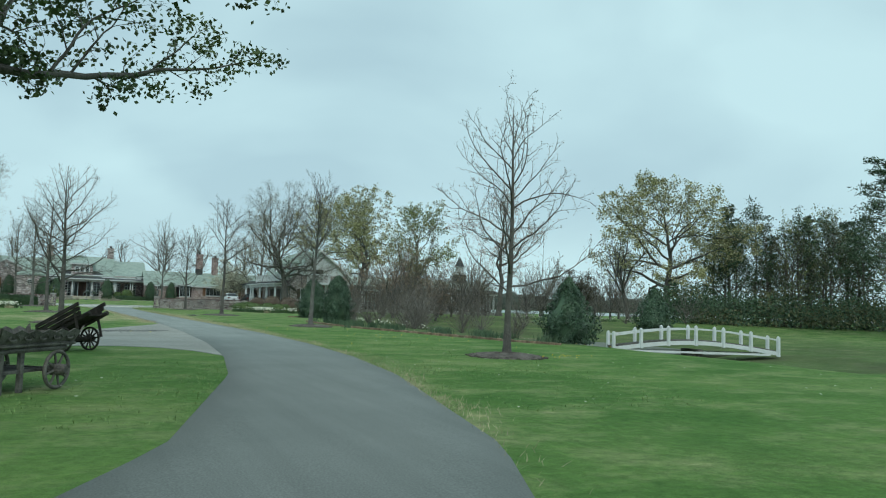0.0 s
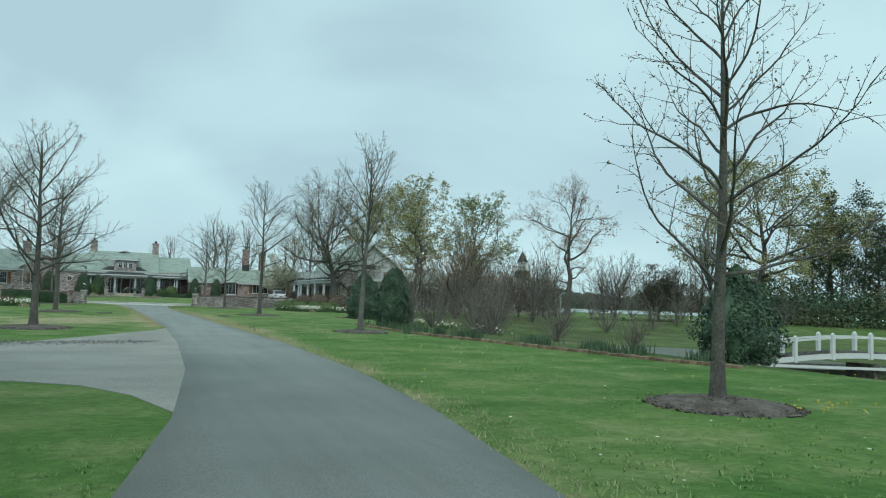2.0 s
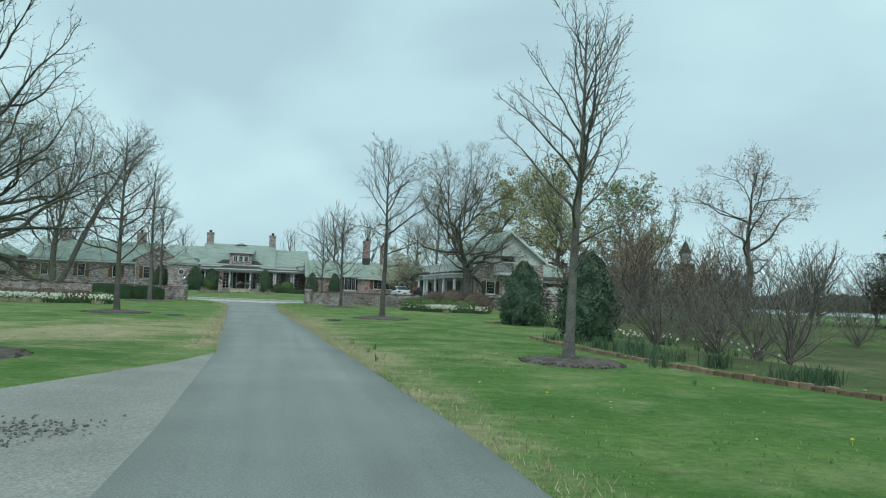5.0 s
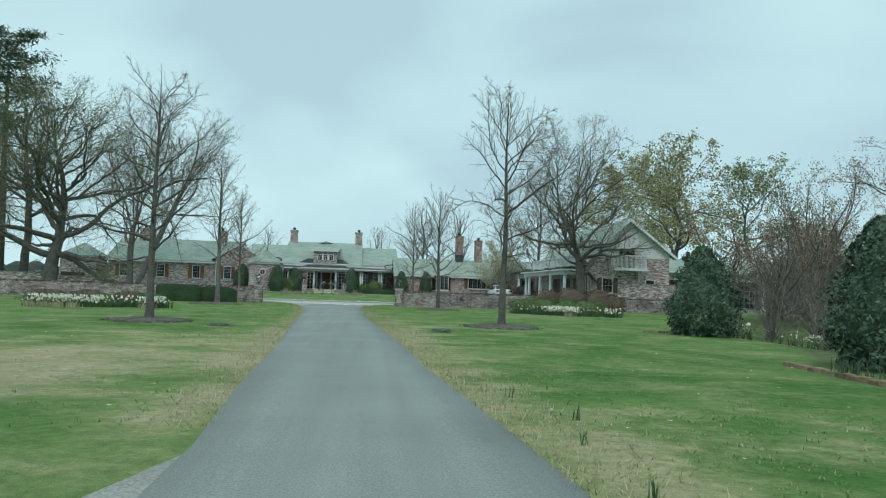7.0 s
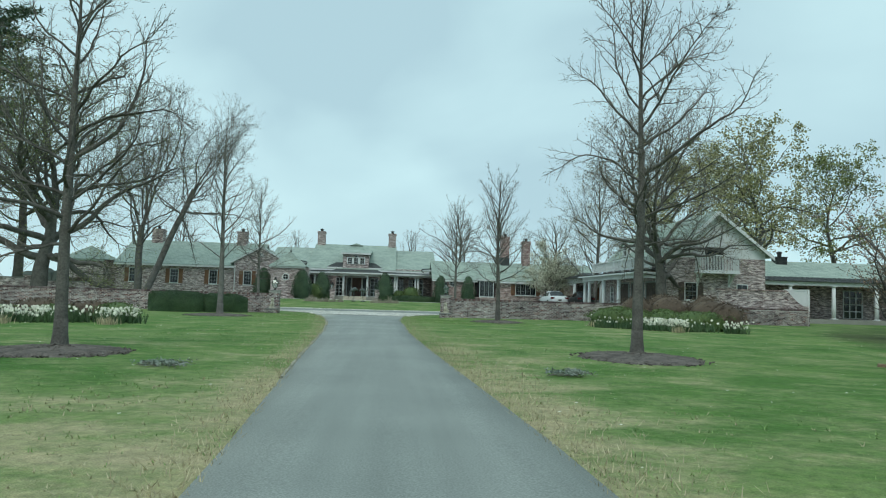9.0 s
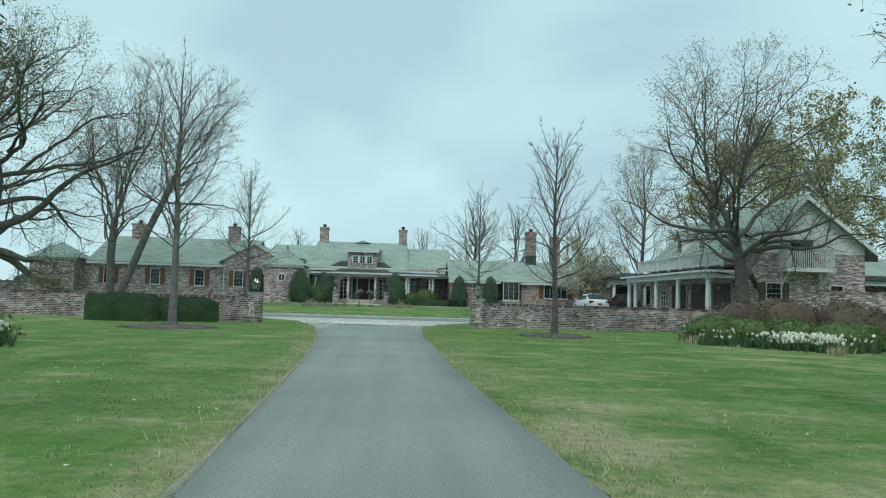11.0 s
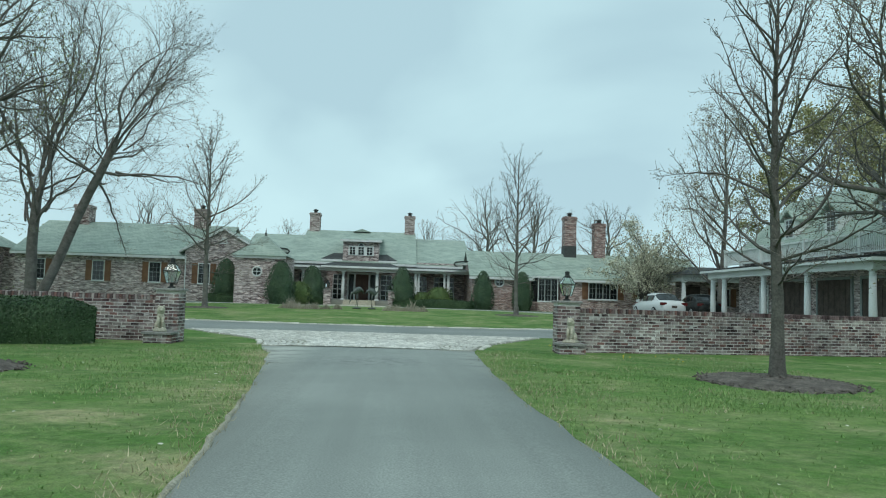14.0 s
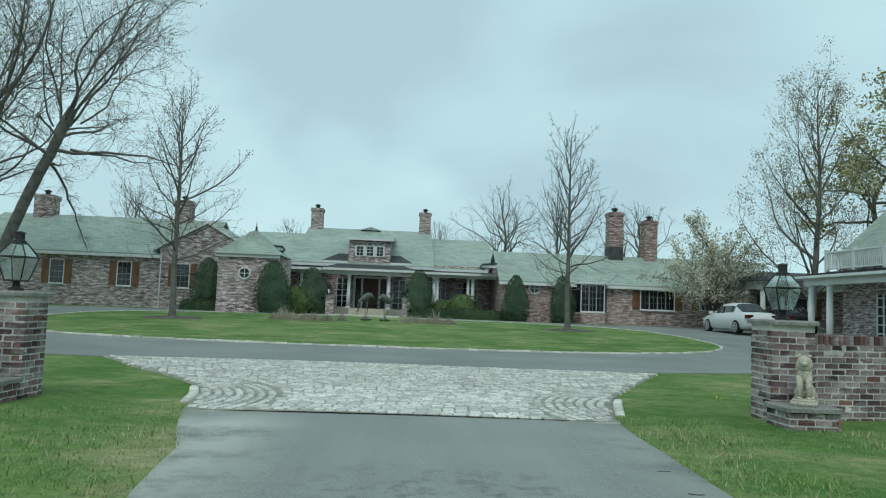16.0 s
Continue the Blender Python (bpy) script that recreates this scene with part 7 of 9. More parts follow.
# evergreens of the garden
bush(15.65, 52.9, 2.75, 1.08, 3, HOLLY, "broad glossy evergreen holly on the lawn", "egg", 9000, 0.055, 0.32)
bush(14.3, 42.9, 2.7, 0.92, 4, HOLLY, "broad glossy evergreen holly beside the brick edging", "egg", 10000, 0.05, 0.32)
bush(16.6, 22.9, 2.35, 0.98, 5, HOLLY, "dense dark evergreen holly at the end of the edging", "cone", 9000, 0.05, 0.3)
bush(50.3, 56.5, 4.0, 1.7, 6, HOLLY, "dark conical evergreen beyond the bridge", "cone", 3200, 0.12, 0.25)
old_tree(47.5, 65.6, 7, 5.6, 2.4, 0.14, 0.9, "small dusky dark-leaved tree beyond the pond", (DUSKLEAF, 9.0, 0.075, 0.16), DOME, **SMALL)
# clipped cones and shrubs along the house front
CONE = "clipped dark evergreen cone at the house front"
for k_, (bx_, by_, hh_, rr_) in enumerate(((-8.15, 114.3, 2.9, 0.95), (-4.05, 111.4, 2.75, 0.95), (-1.15 - 1.6, 117.6, 2.75, 0.95), (3.75, 117.6, 2.85, 0.95), (9.45, 115.9, 2.7, 0.78), (12.25, 115.9, 2.75, 0.75))):
    bush(bx_, by_, hh_, rr_, 60 + k_, CONELEAF, CONE, "column", 4000, 0.055, 0.14, group="house front cones")
bush(-3.1, 113.2, 1.5, 0.75, 70, SHRUBGREEN, "yellow-green leafy shrub at the house front", "ball", 1500, 0.06, 0.3)
bush(6.5, 118.0, 1.5, 1.0, 71, SHRUBGREEN, "yellow-green leafy shrub before the side porch", "ball", 1800, 0.06, 0.3)
bush(5.2, 118.2, 1.1, 0.8, 72, SHRUBGREEN, "yellow-green leafy shrub before the side porch", "ball", 1200, 0.06, 0.3)
hedge(-9.4, 113.6, -3.6, 112.2, 0.55, 0.8, 80, BOXWOOD, "low clipped evergreen hedge along the house", 4000, 0.05)
hedge(-3.4, 117.3, -1.8, 117.3, 0.6, 0.8, 81, BOXWOOD, "low clipped evergreen hedge along the house", 1600, 0.05)
hedge(3.0, 117.2, 9.2, 116.6, 0.6, 0.8, 82, BOXWOOD, "low clipped evergreen hedge along the house", 4000, 0.05)
# red-leaved shrubs round the daffodil bed before the carriage house
for k_, (bx_, by_, hh_, rr_, mt_) in enumerate(((15.2, 74.6, 0.9, 0.8, SHRUBGREEN), (16.5, 75.9, 1.15, 1.0, SHRUBRED), (17.7, 74.6, 1.2, 1.1, SHRUBRED), (18.9, 72.8, 1.1, 1.1, SHRUBRED), (17.6, 71.6, 0.8, 0.9, SHRUBGREEN), (17.1, 73.8, 0.85, 0.8, SHRUBGREEN), (19.0, 71.4, 0.95, 0.8, SHRUBRED), (14.4, 73.5, 0.8, 0.85, SHRUBGREEN), (15.7, 73.6, 0.8, 0.95, SHRUBGREEN), (16.8, 72.6, 0.78, 0.9, SHRUBGREEN), (19.3, 74.2, 1.25, 1.0, SHRUBRED), (18.4, 71.4, 0.8, 0.8, SHRUBGREEN), (18.1, 76.6, 1.3, 1.1, SHRUBRED))):
    bush(bx_, by_, hh_ * (1.22 if mt_ is SHRUBRED else 1.0), rr_, 90 + k_, mt_, "loose low shrub in the daffodil bed" if mt_ is SHRUBGREEN else "loose red-brown shrub in the daffodil bed", "ball", 1500, 0.05, 0.45, group="daffodil bed shrubs")
for k_, (bx_, by_, hh_, rr_, mt_) in enumerate(((-9.2, 66.2, 0.62, 1.0, SHRUBRED), (-7.4, 66.4, 0.66, 1.0, SHRUBRED), (-5.6, 66.2, 0.62, 0.9, SHRUBRED), (-4.4, 65.2, 0.6, 0.7, SHRUBGREEN), (-8.2, 64.4, 0.5, 0.7, SHRUBGREEN), (-6.2, 64.8, 0.5, 0.7, SHRUBGREEN))):
    bush(bx_, by_, hh_, rr_, 110 + k_, mt_, "low green shrub behind the daffodils" if mt_ is SHRUBGREEN else "low red-brown shrub behind the daffodils", "ball", 1000, 0.05, 0.45, group="west bed shrubs")


def daffodils(spots, name_label, seed, flowers, spread):
    rng = random.Random(seed)
    leaf, petal = Mesh(), Mesh()
    for x, y in spots:
        for _ in range(flowers):
            px_, py_ = x + rng.gauss(0, spread), y + rng.gauss(0, spread)
            z = ground(px_, py_)
            for _ in range(6):
                a = rng.uniform(0, 6.28)
                h, w = rng.uniform(0.20, 0.44), 0.014
                tx, ty = px_ + rng.gauss(0, 0.09), py_ + rng.gauss(0, 0.09)
                ca, sa = math.cos(a) * w, math.sin(a) * w
                leaf.add([(px_ - ca, py_ - sa, z - 0.02), (px_ + ca, py_ + sa, z - 0.02), (tx, ty, z + h)], [(0, 1, 2)])
            if rng.random() < 0.12 + 0.88 * sm(-0.35, 0.2, noise.noise(Vector((px_ * 0.8, py_ * 0.8, seed * 3.7)))):
                c = Vector((px_ + rng.gauss(0, 0.05), py_ + rng.gauss(0, 0.05), z + rng.uniform(0.22, 0.50)))
                n = Vector((rng.gauss(0, 0.7), -0.8 + rng.gauss(0, 0.6), rng.uniform(-0.1, 0.5))).normalized()
                u = n.orthogonal().normalized()
                w = n.cross(u)
                s = rng.uniform(0.046, 0.070)
                ring = []
                for k in range(6):
                    aa = k * math.pi / 3
                    ring.append(tuple(c + u * (s * math.cos(aa)) + w * (s * math.sin(aa))))
                    aa += math.pi / 6
                    ring.append(tuple(c + u * (s * 0.55 * math.cos(aa)) + w * (s * 0.55 * math.sin(aa)) + n * 0.006))
                petal.add(ring + [tuple(c + n * 0.02)], [(k, (k + 1) % 12, 12) for k in range(12)])
    xs = [p[0] for p in leaf.v]
    ys = [p[1] for p in leaf.v]
    t = thing("daffodil_bed", ((min(xs) + max(xs)) / 2, (min(ys) + max(ys)) / 2, 0), name_label, "flower bed", kind="stuff")
    part("daffodil_leaves", leaf, DAFFLEAF, t, fix=False)
    part("daffodil_flowers", petal, DAFFODIL, t, "white and pale yellow daffodil flowers", fix=False)


def line_spots(a, b, n, seed, jit):
    r = random.Random(seed)
    return [(a[0] + (b[0] - a[0]) * (k + 0.5) / n + r.gauss(0, jit), a[1] + (b[1] - a[1]) * (k + 0.5) / n + r.gauss(0, jit)) for k in range(n)]


daffodils([(x + jx, y + jy) for x, y in line_spots((-8.9, 62.9), (-3.9, 64.2), 10, 1, 0.30) for jx, jy in ((0, 0), (0.28, 0.3), (-0.2, 0.45))], "bed of white daffodils on the lawn", 1, 30, 0.30)
daffodils([(x + jx, y + jy) for x, y in line_spots((14.5, 75.4), (14.0, 71.6), 5, 2, 0.2) + line_spots((14.5, 70.8), (17.3, 69.5), 7, 8, 0.2) for jx, jy in ((0, 0), (0.3, 0.3))], "bed of white daffodils before the carriage house", 2, 36, 0.28)
daffodils(line_spots((18.0, 68.9), (18.6, 68.5), 3, 3, 0.15), "small clump of white daffodils beside the shrubs", 3, 14, 0.2)
daffodils(line_spots((16.6, 53.4), (21.0, 51.5), 8, 4, 0.3), "scattered white daffodils round the holly", 4, 10, 0.25)
daffodils(line_spots((41.9, 67.8), (57.0, 63.3), 14, 5, 0.5), "row of white daffodils beyond the pond", 5, 20, 0.5)
daffodils(line_spots((17.5, 46.5), (20.0, 40.5), 5, 6, 0.4), "scattered white daffodils beside the pond", 6, 10, 0.3)


def blades(spots, seed, label, name, material, height, per, spread, width=0.02, kind="stuff", category="plant", dome=0.0):
    rng = random.Random(seed)
    m = Mesh()
    for x, y in spots:
        for _ in range(per):
            px_, py_ = x + rng.gauss(0, spread), y + rng.gauss(0, spread)
            z = ground(px_, py_)
            h = height * rng.uniform(0.6, 1.2) * math.exp(-dome * ((px_ - x) ** 2 + (py_ - y) ** 2) / spread ** 2)
            a = rng.uniform(0, 6.28)
            ca, sa = math.cos(a) * width, math.sin(a) * width
            lx, ly = rng.gauss(0, 0.22 * h), rng.gauss(0, 0.22 * h)
            m.add([(px_ - ca, py_ - sa, z - 0.03), (px_ + ca, py_ + sa, z - 0.03), (px_ + ca * 0.7 + lx * 0.4, py_ + sa * 0.7 + ly * 0.4, z + h * 0.6), (px_ + lx, py_ + ly, z + h), (px_ - ca * 0.7 + lx * 0.4, py_ - sa * 0.7 + ly * 0.4, z + h * 0.6)], [(0, 1, 2, 3, 4)])
    single(name, m, material, label, category, kind=kind, fix=False)


# edging points of the pond garden, from south to north
EDGE = [(14.9, 20.9), (14.3, 23.2), (13.9, 26.2), (13.3, 29.6), (12.6, 33.4), (12.3, 37.4), (12.35, 40.4), (12.6, 43.2)]


def along_edge(f):
    f = f * (len(EDGE) - 1)
    i = min(int(f), len(EDGE) - 2)
    k = f - i
    return EDGE[i][0] * (1 - k) + EDGE[i + 1][0] * k, EDGE[i][1] * (1 - k) + EDGE[i + 1][1] * k


rngp = random.Random(3)
iris_spots = []
for k in range(11):
    ex, ey = along_edge(0.14 + 0.80 * (k + rngp.uniform(-0.3, 0.3)) / 10.5)
    ex, ey = ex + rngp.uniform(0.5, 1.9), ey + rngp.uniform(-0.3, 0.3)
    for q in range(rngp.randrange(2, 6)):
        iris_spots.append((ex + rngp.gauss(0, 0.35), ey + rngp.gauss(0, 0.32)))
blades(iris_spots, 4, "clumps of upright green iris leaves beside the pond", "iris_clumps", IRIS, 0.30, 40, 0.15, 0.013)
blades([(6.68, 38.6), (6.74, 36.1), (6.72, 34.6), (7.0, 37.2), (11.1, 31.6)], 6, "small tufts of taller grass in the lawn", "lawn_tufts", DAFFLEAF, 0.13, 9, 0.022, 0.005)
blades([(-2.75, 104.8), (-2.35, 104.6), (-1.95, 104.7), (-1.5, 104.5), (-1.05, 104.6), (-0.5, 104.8), (-2.1, 105.2), (-1.2, 105.3), (0.1, 105.2), (2.9, 105.3), (3.5, 105.4), (4.0, 105.5), (4.5, 105.3), (4.9, 105.5), (3.2, 106.0)], 8, "dry tan ornamental grasses round the bird statues", "ornamental_grass", STRAW, 0.42, 300, 0.20, 0.008, dome=0.4)
blades([(-2.6, 105.6), (-2.4, 105.7), (4.3, 105.9)], 9, "taller dry reeds behind the ornamental grasses", "ornamental_grass", STRAW, 0.75, 50, 0.10, 0.008, dome=0.2)
blades([(-8.1, 61.9), (-7.6, 61.9), (-7.1, 62.0), (-6.6, 62.2), (-4.0, 63.2), (15.9, 68.8), (13.6, 73.0)], 31, "tufts of dry tan grass before the daffodils", "dry_tufts", DRYBLADE, 0.26, 90, 0.14, 0.010)
# bare twiggy shrubs between edging and pond
for k_, (bx_, by_, hh_, rr_) in enumerate(((16.6, 36.6, 2.5, 1.7), (18.0, 39.8, 2.4, 1.8), (15.6, 41.0, 1.7, 1.4), (18.6, 42.5, 2.4, 1.7), (17.2, 32.4, 1.3, 0.8), (18.2, 29.2, 1.1, 0.7), (20.5, 46.0, 2.6, 1.4), (17.6, 49.5, 2.2, 1.1), (22.8, 49.6, 2.4, 1.5), (19.2, 55.0, 2.6, 1.3), (27.0, 58.0, 2.8, 1.7), (31.5, 60.5, 2.6, 1.6), (24.5, 54.5, 3.0, 1.9), (29.5, 64.5, 3.4, 2.1), (36.5, 66.5, 3.4, 2.2), (35.0, 72.0, 3.8, 2.4), (41.5, 74.0, 3.8, 2.4), (29.0, 71.0, 3.6, 2.2), (47.0, 76.0, 4.2, 2.6), (53.5, 78.0, 4.4, 2.8), (60.5, 84.0, 4.6, 2.8), (56.0, 72.5, 3.6, 2.2), (22.8, 58.2, 3.6, 1.6), (38.5, 79.0, 4.0, 2.6), (25.2, 63.8, 4.2, 1.9), (28.2, 67.6, 4.4, 2.2), (26.0, 60.0, 3.8, 1.7), (31.5, 70.0, 4.4, 2.4), (45.0, 60.0, 3.4, 2.4), (51.0, 61.5, 3.2, 2.4), (56.0, 66.0, 3.8, 2.6), (40.0, 56.5, 2.8, 2.0), (34.0, 54.0, 2.8, 1.9), (29.0, 52.0, 2.6, 1.8), (60.5, 63.0, 3.6, 2.4))):
    tree(bx_, by_, 200 + k_, "bare brown twiggy shrub in the pond garden", (BUD, 0.5, 0.02, 0.03), TWIG, TWIG, category="shrub", group="pond shrubs", height=hh_, radius=rr_, base=0.12, trunk_r=0.04, prof=((0, 0.45), (0.3, 0.85), (0.65, 1.0), (0.9, 0.8), (1, 0.5)), limbs=(17, 0.02, 0.05, 58, 4), spacing=((0.105 if k_ < 12 else 0.13) * hh_ ** 0.85, (0.050 if k_ < 12 else 0.062) * hh_ ** 0.85), up=0.015, tip=0.0046 if k_ < 12 else 0.0075, thick=0.009, wander=0.12, spray=(0.42, 0.46, 0.09 * hh_))

# ---- pond ----
pond = [(30 + 6.0 * math.cos(a) + 0.8 * math.sin(3 * a), 37.0 + 7.0 * math.sin(a) + 0.6 * math.cos(2 * a)) for a in [2 * math.pi * k / 40 for k in range(40)]]
pm = Mesh()
pm.prism(pond, "z", -1.2, -0.93)
single("pond", pm, mat_water("pond_water", (0.085, 0.092, 0.055), 0.45), "still dark green garden pond", "pond", kind="structure")
river = Mesh().add([(82, 131, 0.05), (420, 96, 0.05), (520, 270, 0.05), (60, 260, 0.05)], [(0, 1, 2, 3)])
single("river", river, mat_water("river_water", (0.30, 0.36, 0.36), 0.35), "pale far river reflecting the sky", "river", kind="structure")
far = Mesh()
rf = random.Random(2)
for k in range(110):
    x = 40 + 5.2 * k
    h = 7 + 3 * noise.noise(Vector((k * 0.35, 0, 0))) + rf.uniform(-1, 1)
    far.lathe(x, 285 - 0.05 * k, [(4.0, 0.2), (4.6, h * 0.4), (3.4, h * 0.8), (1.2, h)], 7)
single("far_woods", far, mat_leaf("far_leaves", (0.055, 0.075, 0.06), (0.085, 0.095, 0.075), 0.9, 0.05, 0.3), "hazy wooded shore across the river", "woods", kind="stuff", fix=False)
west = Mesh()
for k in range(60):
    x = -420 + 6.4 * k
    h = 6 + 2.5 * noise.noise(Vector((k * 0.4, 5, 0))) + rf.uniform(-1, 1)
    west.lathe(x, 330, [(4.6, 0.2), (5.2, h * 0.4), (3.8, h * 0.8), (1.2, h)], 7)
single("far_woods", west, mat_leaf("far_west_leaves", (0.055, 0.07, 0.06), (0.08, 0.09, 0.075), 0.9, 0.05, 0.3), "hazy distant tree line behind the house", "woods", kind="stuff", fix=False)


# ---- pines, and the woods beyond the bridge ----
def pine(x, y, height, radius, seed, label, start=0.25, n=26, leaf=0.28, thin=False, per=60, group=""):
    rng = random.Random(seed)
    z = ground(x, y)
    t = thing("pine_tree", (x, y, z), label, "tree", group)
    w, m = Mesh(), Mesh()
    lean = Vector((rng.uniform(-0.03, 0.03), rng.uniform(-0.03, 0.03), 1))
    r0 = height * 0.016
    w.tube([(x, y, z - 0.1)] + [tuple(Vector((x, y, z)) + lean * (height * f) + Vector((rng.gauss(0, 0.08), rng.gauss(0, 0.08), 0))) for f in (0.25, 0.5, 0.75, 0.98)], [r0, r0 * 0.85, r0 * 0.65, r0 * 0.4, 0.03], 8)
    az = 0.0
    for k in range(n):
        f = start + (0.98 - start) * (k + rng.random()) / n
        az += 2.4 + rng.uniform(-0.6, 0.6)
        ln = radius * (0.35 + 0.65 * math.sin(math.pi * min(1, (1.08 - f) / (1.08 - start)) ** 0.8 * 0.62)) * rng.uniform(0.6, 1.15) * (1.15 - 0.75 * f)
        b = Vector((x, y, z)) + lean * (height * f)
        d = Vector((math.cos(az), math.sin(az), rng.uniform(0.0, 0.35)))
        pts = [b, b + d * ln * 0.5 + Vector((0, 0, -0.03 * ln)), b + d * ln + Vector((0, 0, 0.05 * ln))]
        w.tube([tuple(p) for p in pts], [0.05 + 0.012 * ln, 0.03, 0.012], 4)
        for _ in range(per):
            s = rng.uniform(0.3, 1.05)
            c = pts[0].lerp(pts[2], s) + Vector((rng.gauss(0, 0.14 * ln + 0.08), rng.gauss(0, 0.14 * ln + 0.08), rng.gauss(0.06, 0.07 * ln + 0.04)))
            leaf_at(m, c, Vector((0, 0, 1)), leaf * rng.uniform(0.6, 1.3), rng, 0.22)
    part("trunk", w, BARK2, t, smooth=True)
    part("needles", m, PINELEAF, t, fix=False)
    return t


pine(-27.5, 101.5, 24.0, 7.5, 1, "tall dark pine behind the garden wall", 0.55, 38, 0.30, per=150)
pine(73.5, 48.5, 18.0, 6.5, 2, "tall open pine beyond the lawn", 0.3, 38, 0.26, per=150)
pine(79.0, 44.0, 17.0, 6.0, 3, "tall open pine beyond the lawn", 0.25, 36, 0.26, per=140)
WOOD = "narrow dark evergreen in the wood beyond the bridge"
rw = random.Random(9)
for k_ in range(7):
    f_ = k_ / 6
    wx, wy = 73 + 19 * f_ + rw.uniform(-1.8, 1.8), 72 - 13 * f_ + rw.uniform(-3, 3)
    pine(wx, wy, rw.uniform(11.0, 15.5), rw.uniform(2.4, 3.6), 20 + k_, WOOD, (0.1, 0.45, 0.2)[k_ % 3], 44, 0.30, per=44, group="wood evergreens")
for k_ in range(18):
    f_ = k_ / 17
    wx, wy = 71 + 20 * f_ + rw.uniform(-1.5, 1.5), 67.5 - 12.5 * f_ + rw.uniform(-2.0, 2.0)
    hh_ = rw.uniform(10.0, 14.0)
    kind_ = k_ % 3
    leafing = ((PINELEAF, 6.0, 0.13, 0.26), (GREENLEAF, 2.6, 0.11, 0.22), (WOODLEAF, 3.0, 0.10, 0.2))[kind_]
    tree(wx, wy, 300 + k_, "slim tree in first leaf at the wood's edge", leafing, BARK2, TWIG, "wood edge trees", height=hh_, radius=rw.uniform(2.4, 3.6), base=hh_ * (0.3 if kind_ else 0.16), trunk_r=0.17, prof=COLUMN if kind_ else OVAL, limbs=(22, 0.2, 0.9, 66, 26), spacing=(0.5, 0.22), leader=True, tip=0.009, spray=(0.44, 0.46, 0.4), wander=0.12)
rb = random.Random(4)
under = [Mesh(), Mesh()]
for k in range(17000):
    f = rb.random()
    px_, py_ = 62.0 + 28 * f + rb.gauss(0, 1.8), 68.0 - 13.5 * f + rb.gauss(0, 1.8)
    crest = 2.9 + 2.9 * noise.noise(Vector((f * 8, 0, 0))) + 2.0 * noise.noise(Vector((f * 27, 3, 0)))
    hgt = max(0.3, crest) * rb.random() ** 0.8 * (1 + 0.2 * rb.random())
    leaf_at(under[noise.noise(Vector((f * 14, 9, hgt * 0.3))) > 0.12], Vector((px_, py_, ground(px_, py_) + hgt)), Vector((-0.6, -0.7, 0.4)), rb.uniform(0.09, 0.20), rb, 0.6)
single("undergrowth", under[0], CONELEAF, "dark evergreen undergrowth along the wood's edge", "undergrowth", kind="stuff", fix=False)
single("undergrowth", under[1], WOODLEAF, "olive half-bare undergrowth along the wood's edge", "undergrowth", kind="stuff", fix=False)


# ---- brick edging of the pond garden ----
def brick_edging(points, label, seed, top=0.16):
    rng = random.Random(seed)
    t = thing("brick_edging", (*points[0], ground(*points[0])), label, "edging", kind="structure")
    o = ORIGIN[t]
    rest = Mesh()
    count = 0
    for a, b in zip(points, points[1:]):
        d = Vector((b[0] - a[0], b[1] - a[1]))
        ang = math.degrees(math.atan2(d.y, d.x))
        n = int(d.length / 0.215)
        for k in range(n):
            x, y = a[0] + d.x * (k + 0.5) / n, a[1] + d.y * (k + 0.5) / n
            z = ground(x, y)
            m = pose(x, y, z - 0.055, rng.uniform(-3, 3), rng.uniform(-2, 2), ang + rng.uniform(-2, 2))
            if count < 130:
                place_piece("brick", edging_brick(rng.randrange(5)), t, Matrix.Translation(-o) @ m)
                count += 1
            else:
                rest.softbox(-0.1, -0.055, -0.1, 0.1, 0.055, top - 0.03, 0.012, Matrix.Translation(-o) @ m)
    if rest.v:
        me = rest.data("brick_row")
        me.materials.append(BRICKORANGE)
        tagged(place_piece("brick_row", me, t, Matrix()), kind="stuff")


EDGING_DATA = {}


def edging_brick(k):
    if k not in EDGING_DATA:
        m = Mesh().softbox(-0.1, -0.055, -0.1, 0.1, 0.055, 0.12 + 0.006 * k, 0.012)
        me = m.data("brick")
        me.materials.append(EDGEBRICK)
        EDGING_DATA[k] = me
    return EDGING_DATA[k]


EDGEBRICK = mat("edging_brick", (0.23, 0.155, 0.105), (0.34, 0.25, 0.18), 6, 50, 0.92, 0, 0.15, 0.5, 0.006, pieces=0.3)
brick_edging(list(reversed(EDGE)), "low weathered brick edging along the pond garden", 1)
brick_edging([(14.25, 54.3), (14.7, 54.1), (15.6, 53.2)], "short return of weathered brick edging beside the holly", 2)


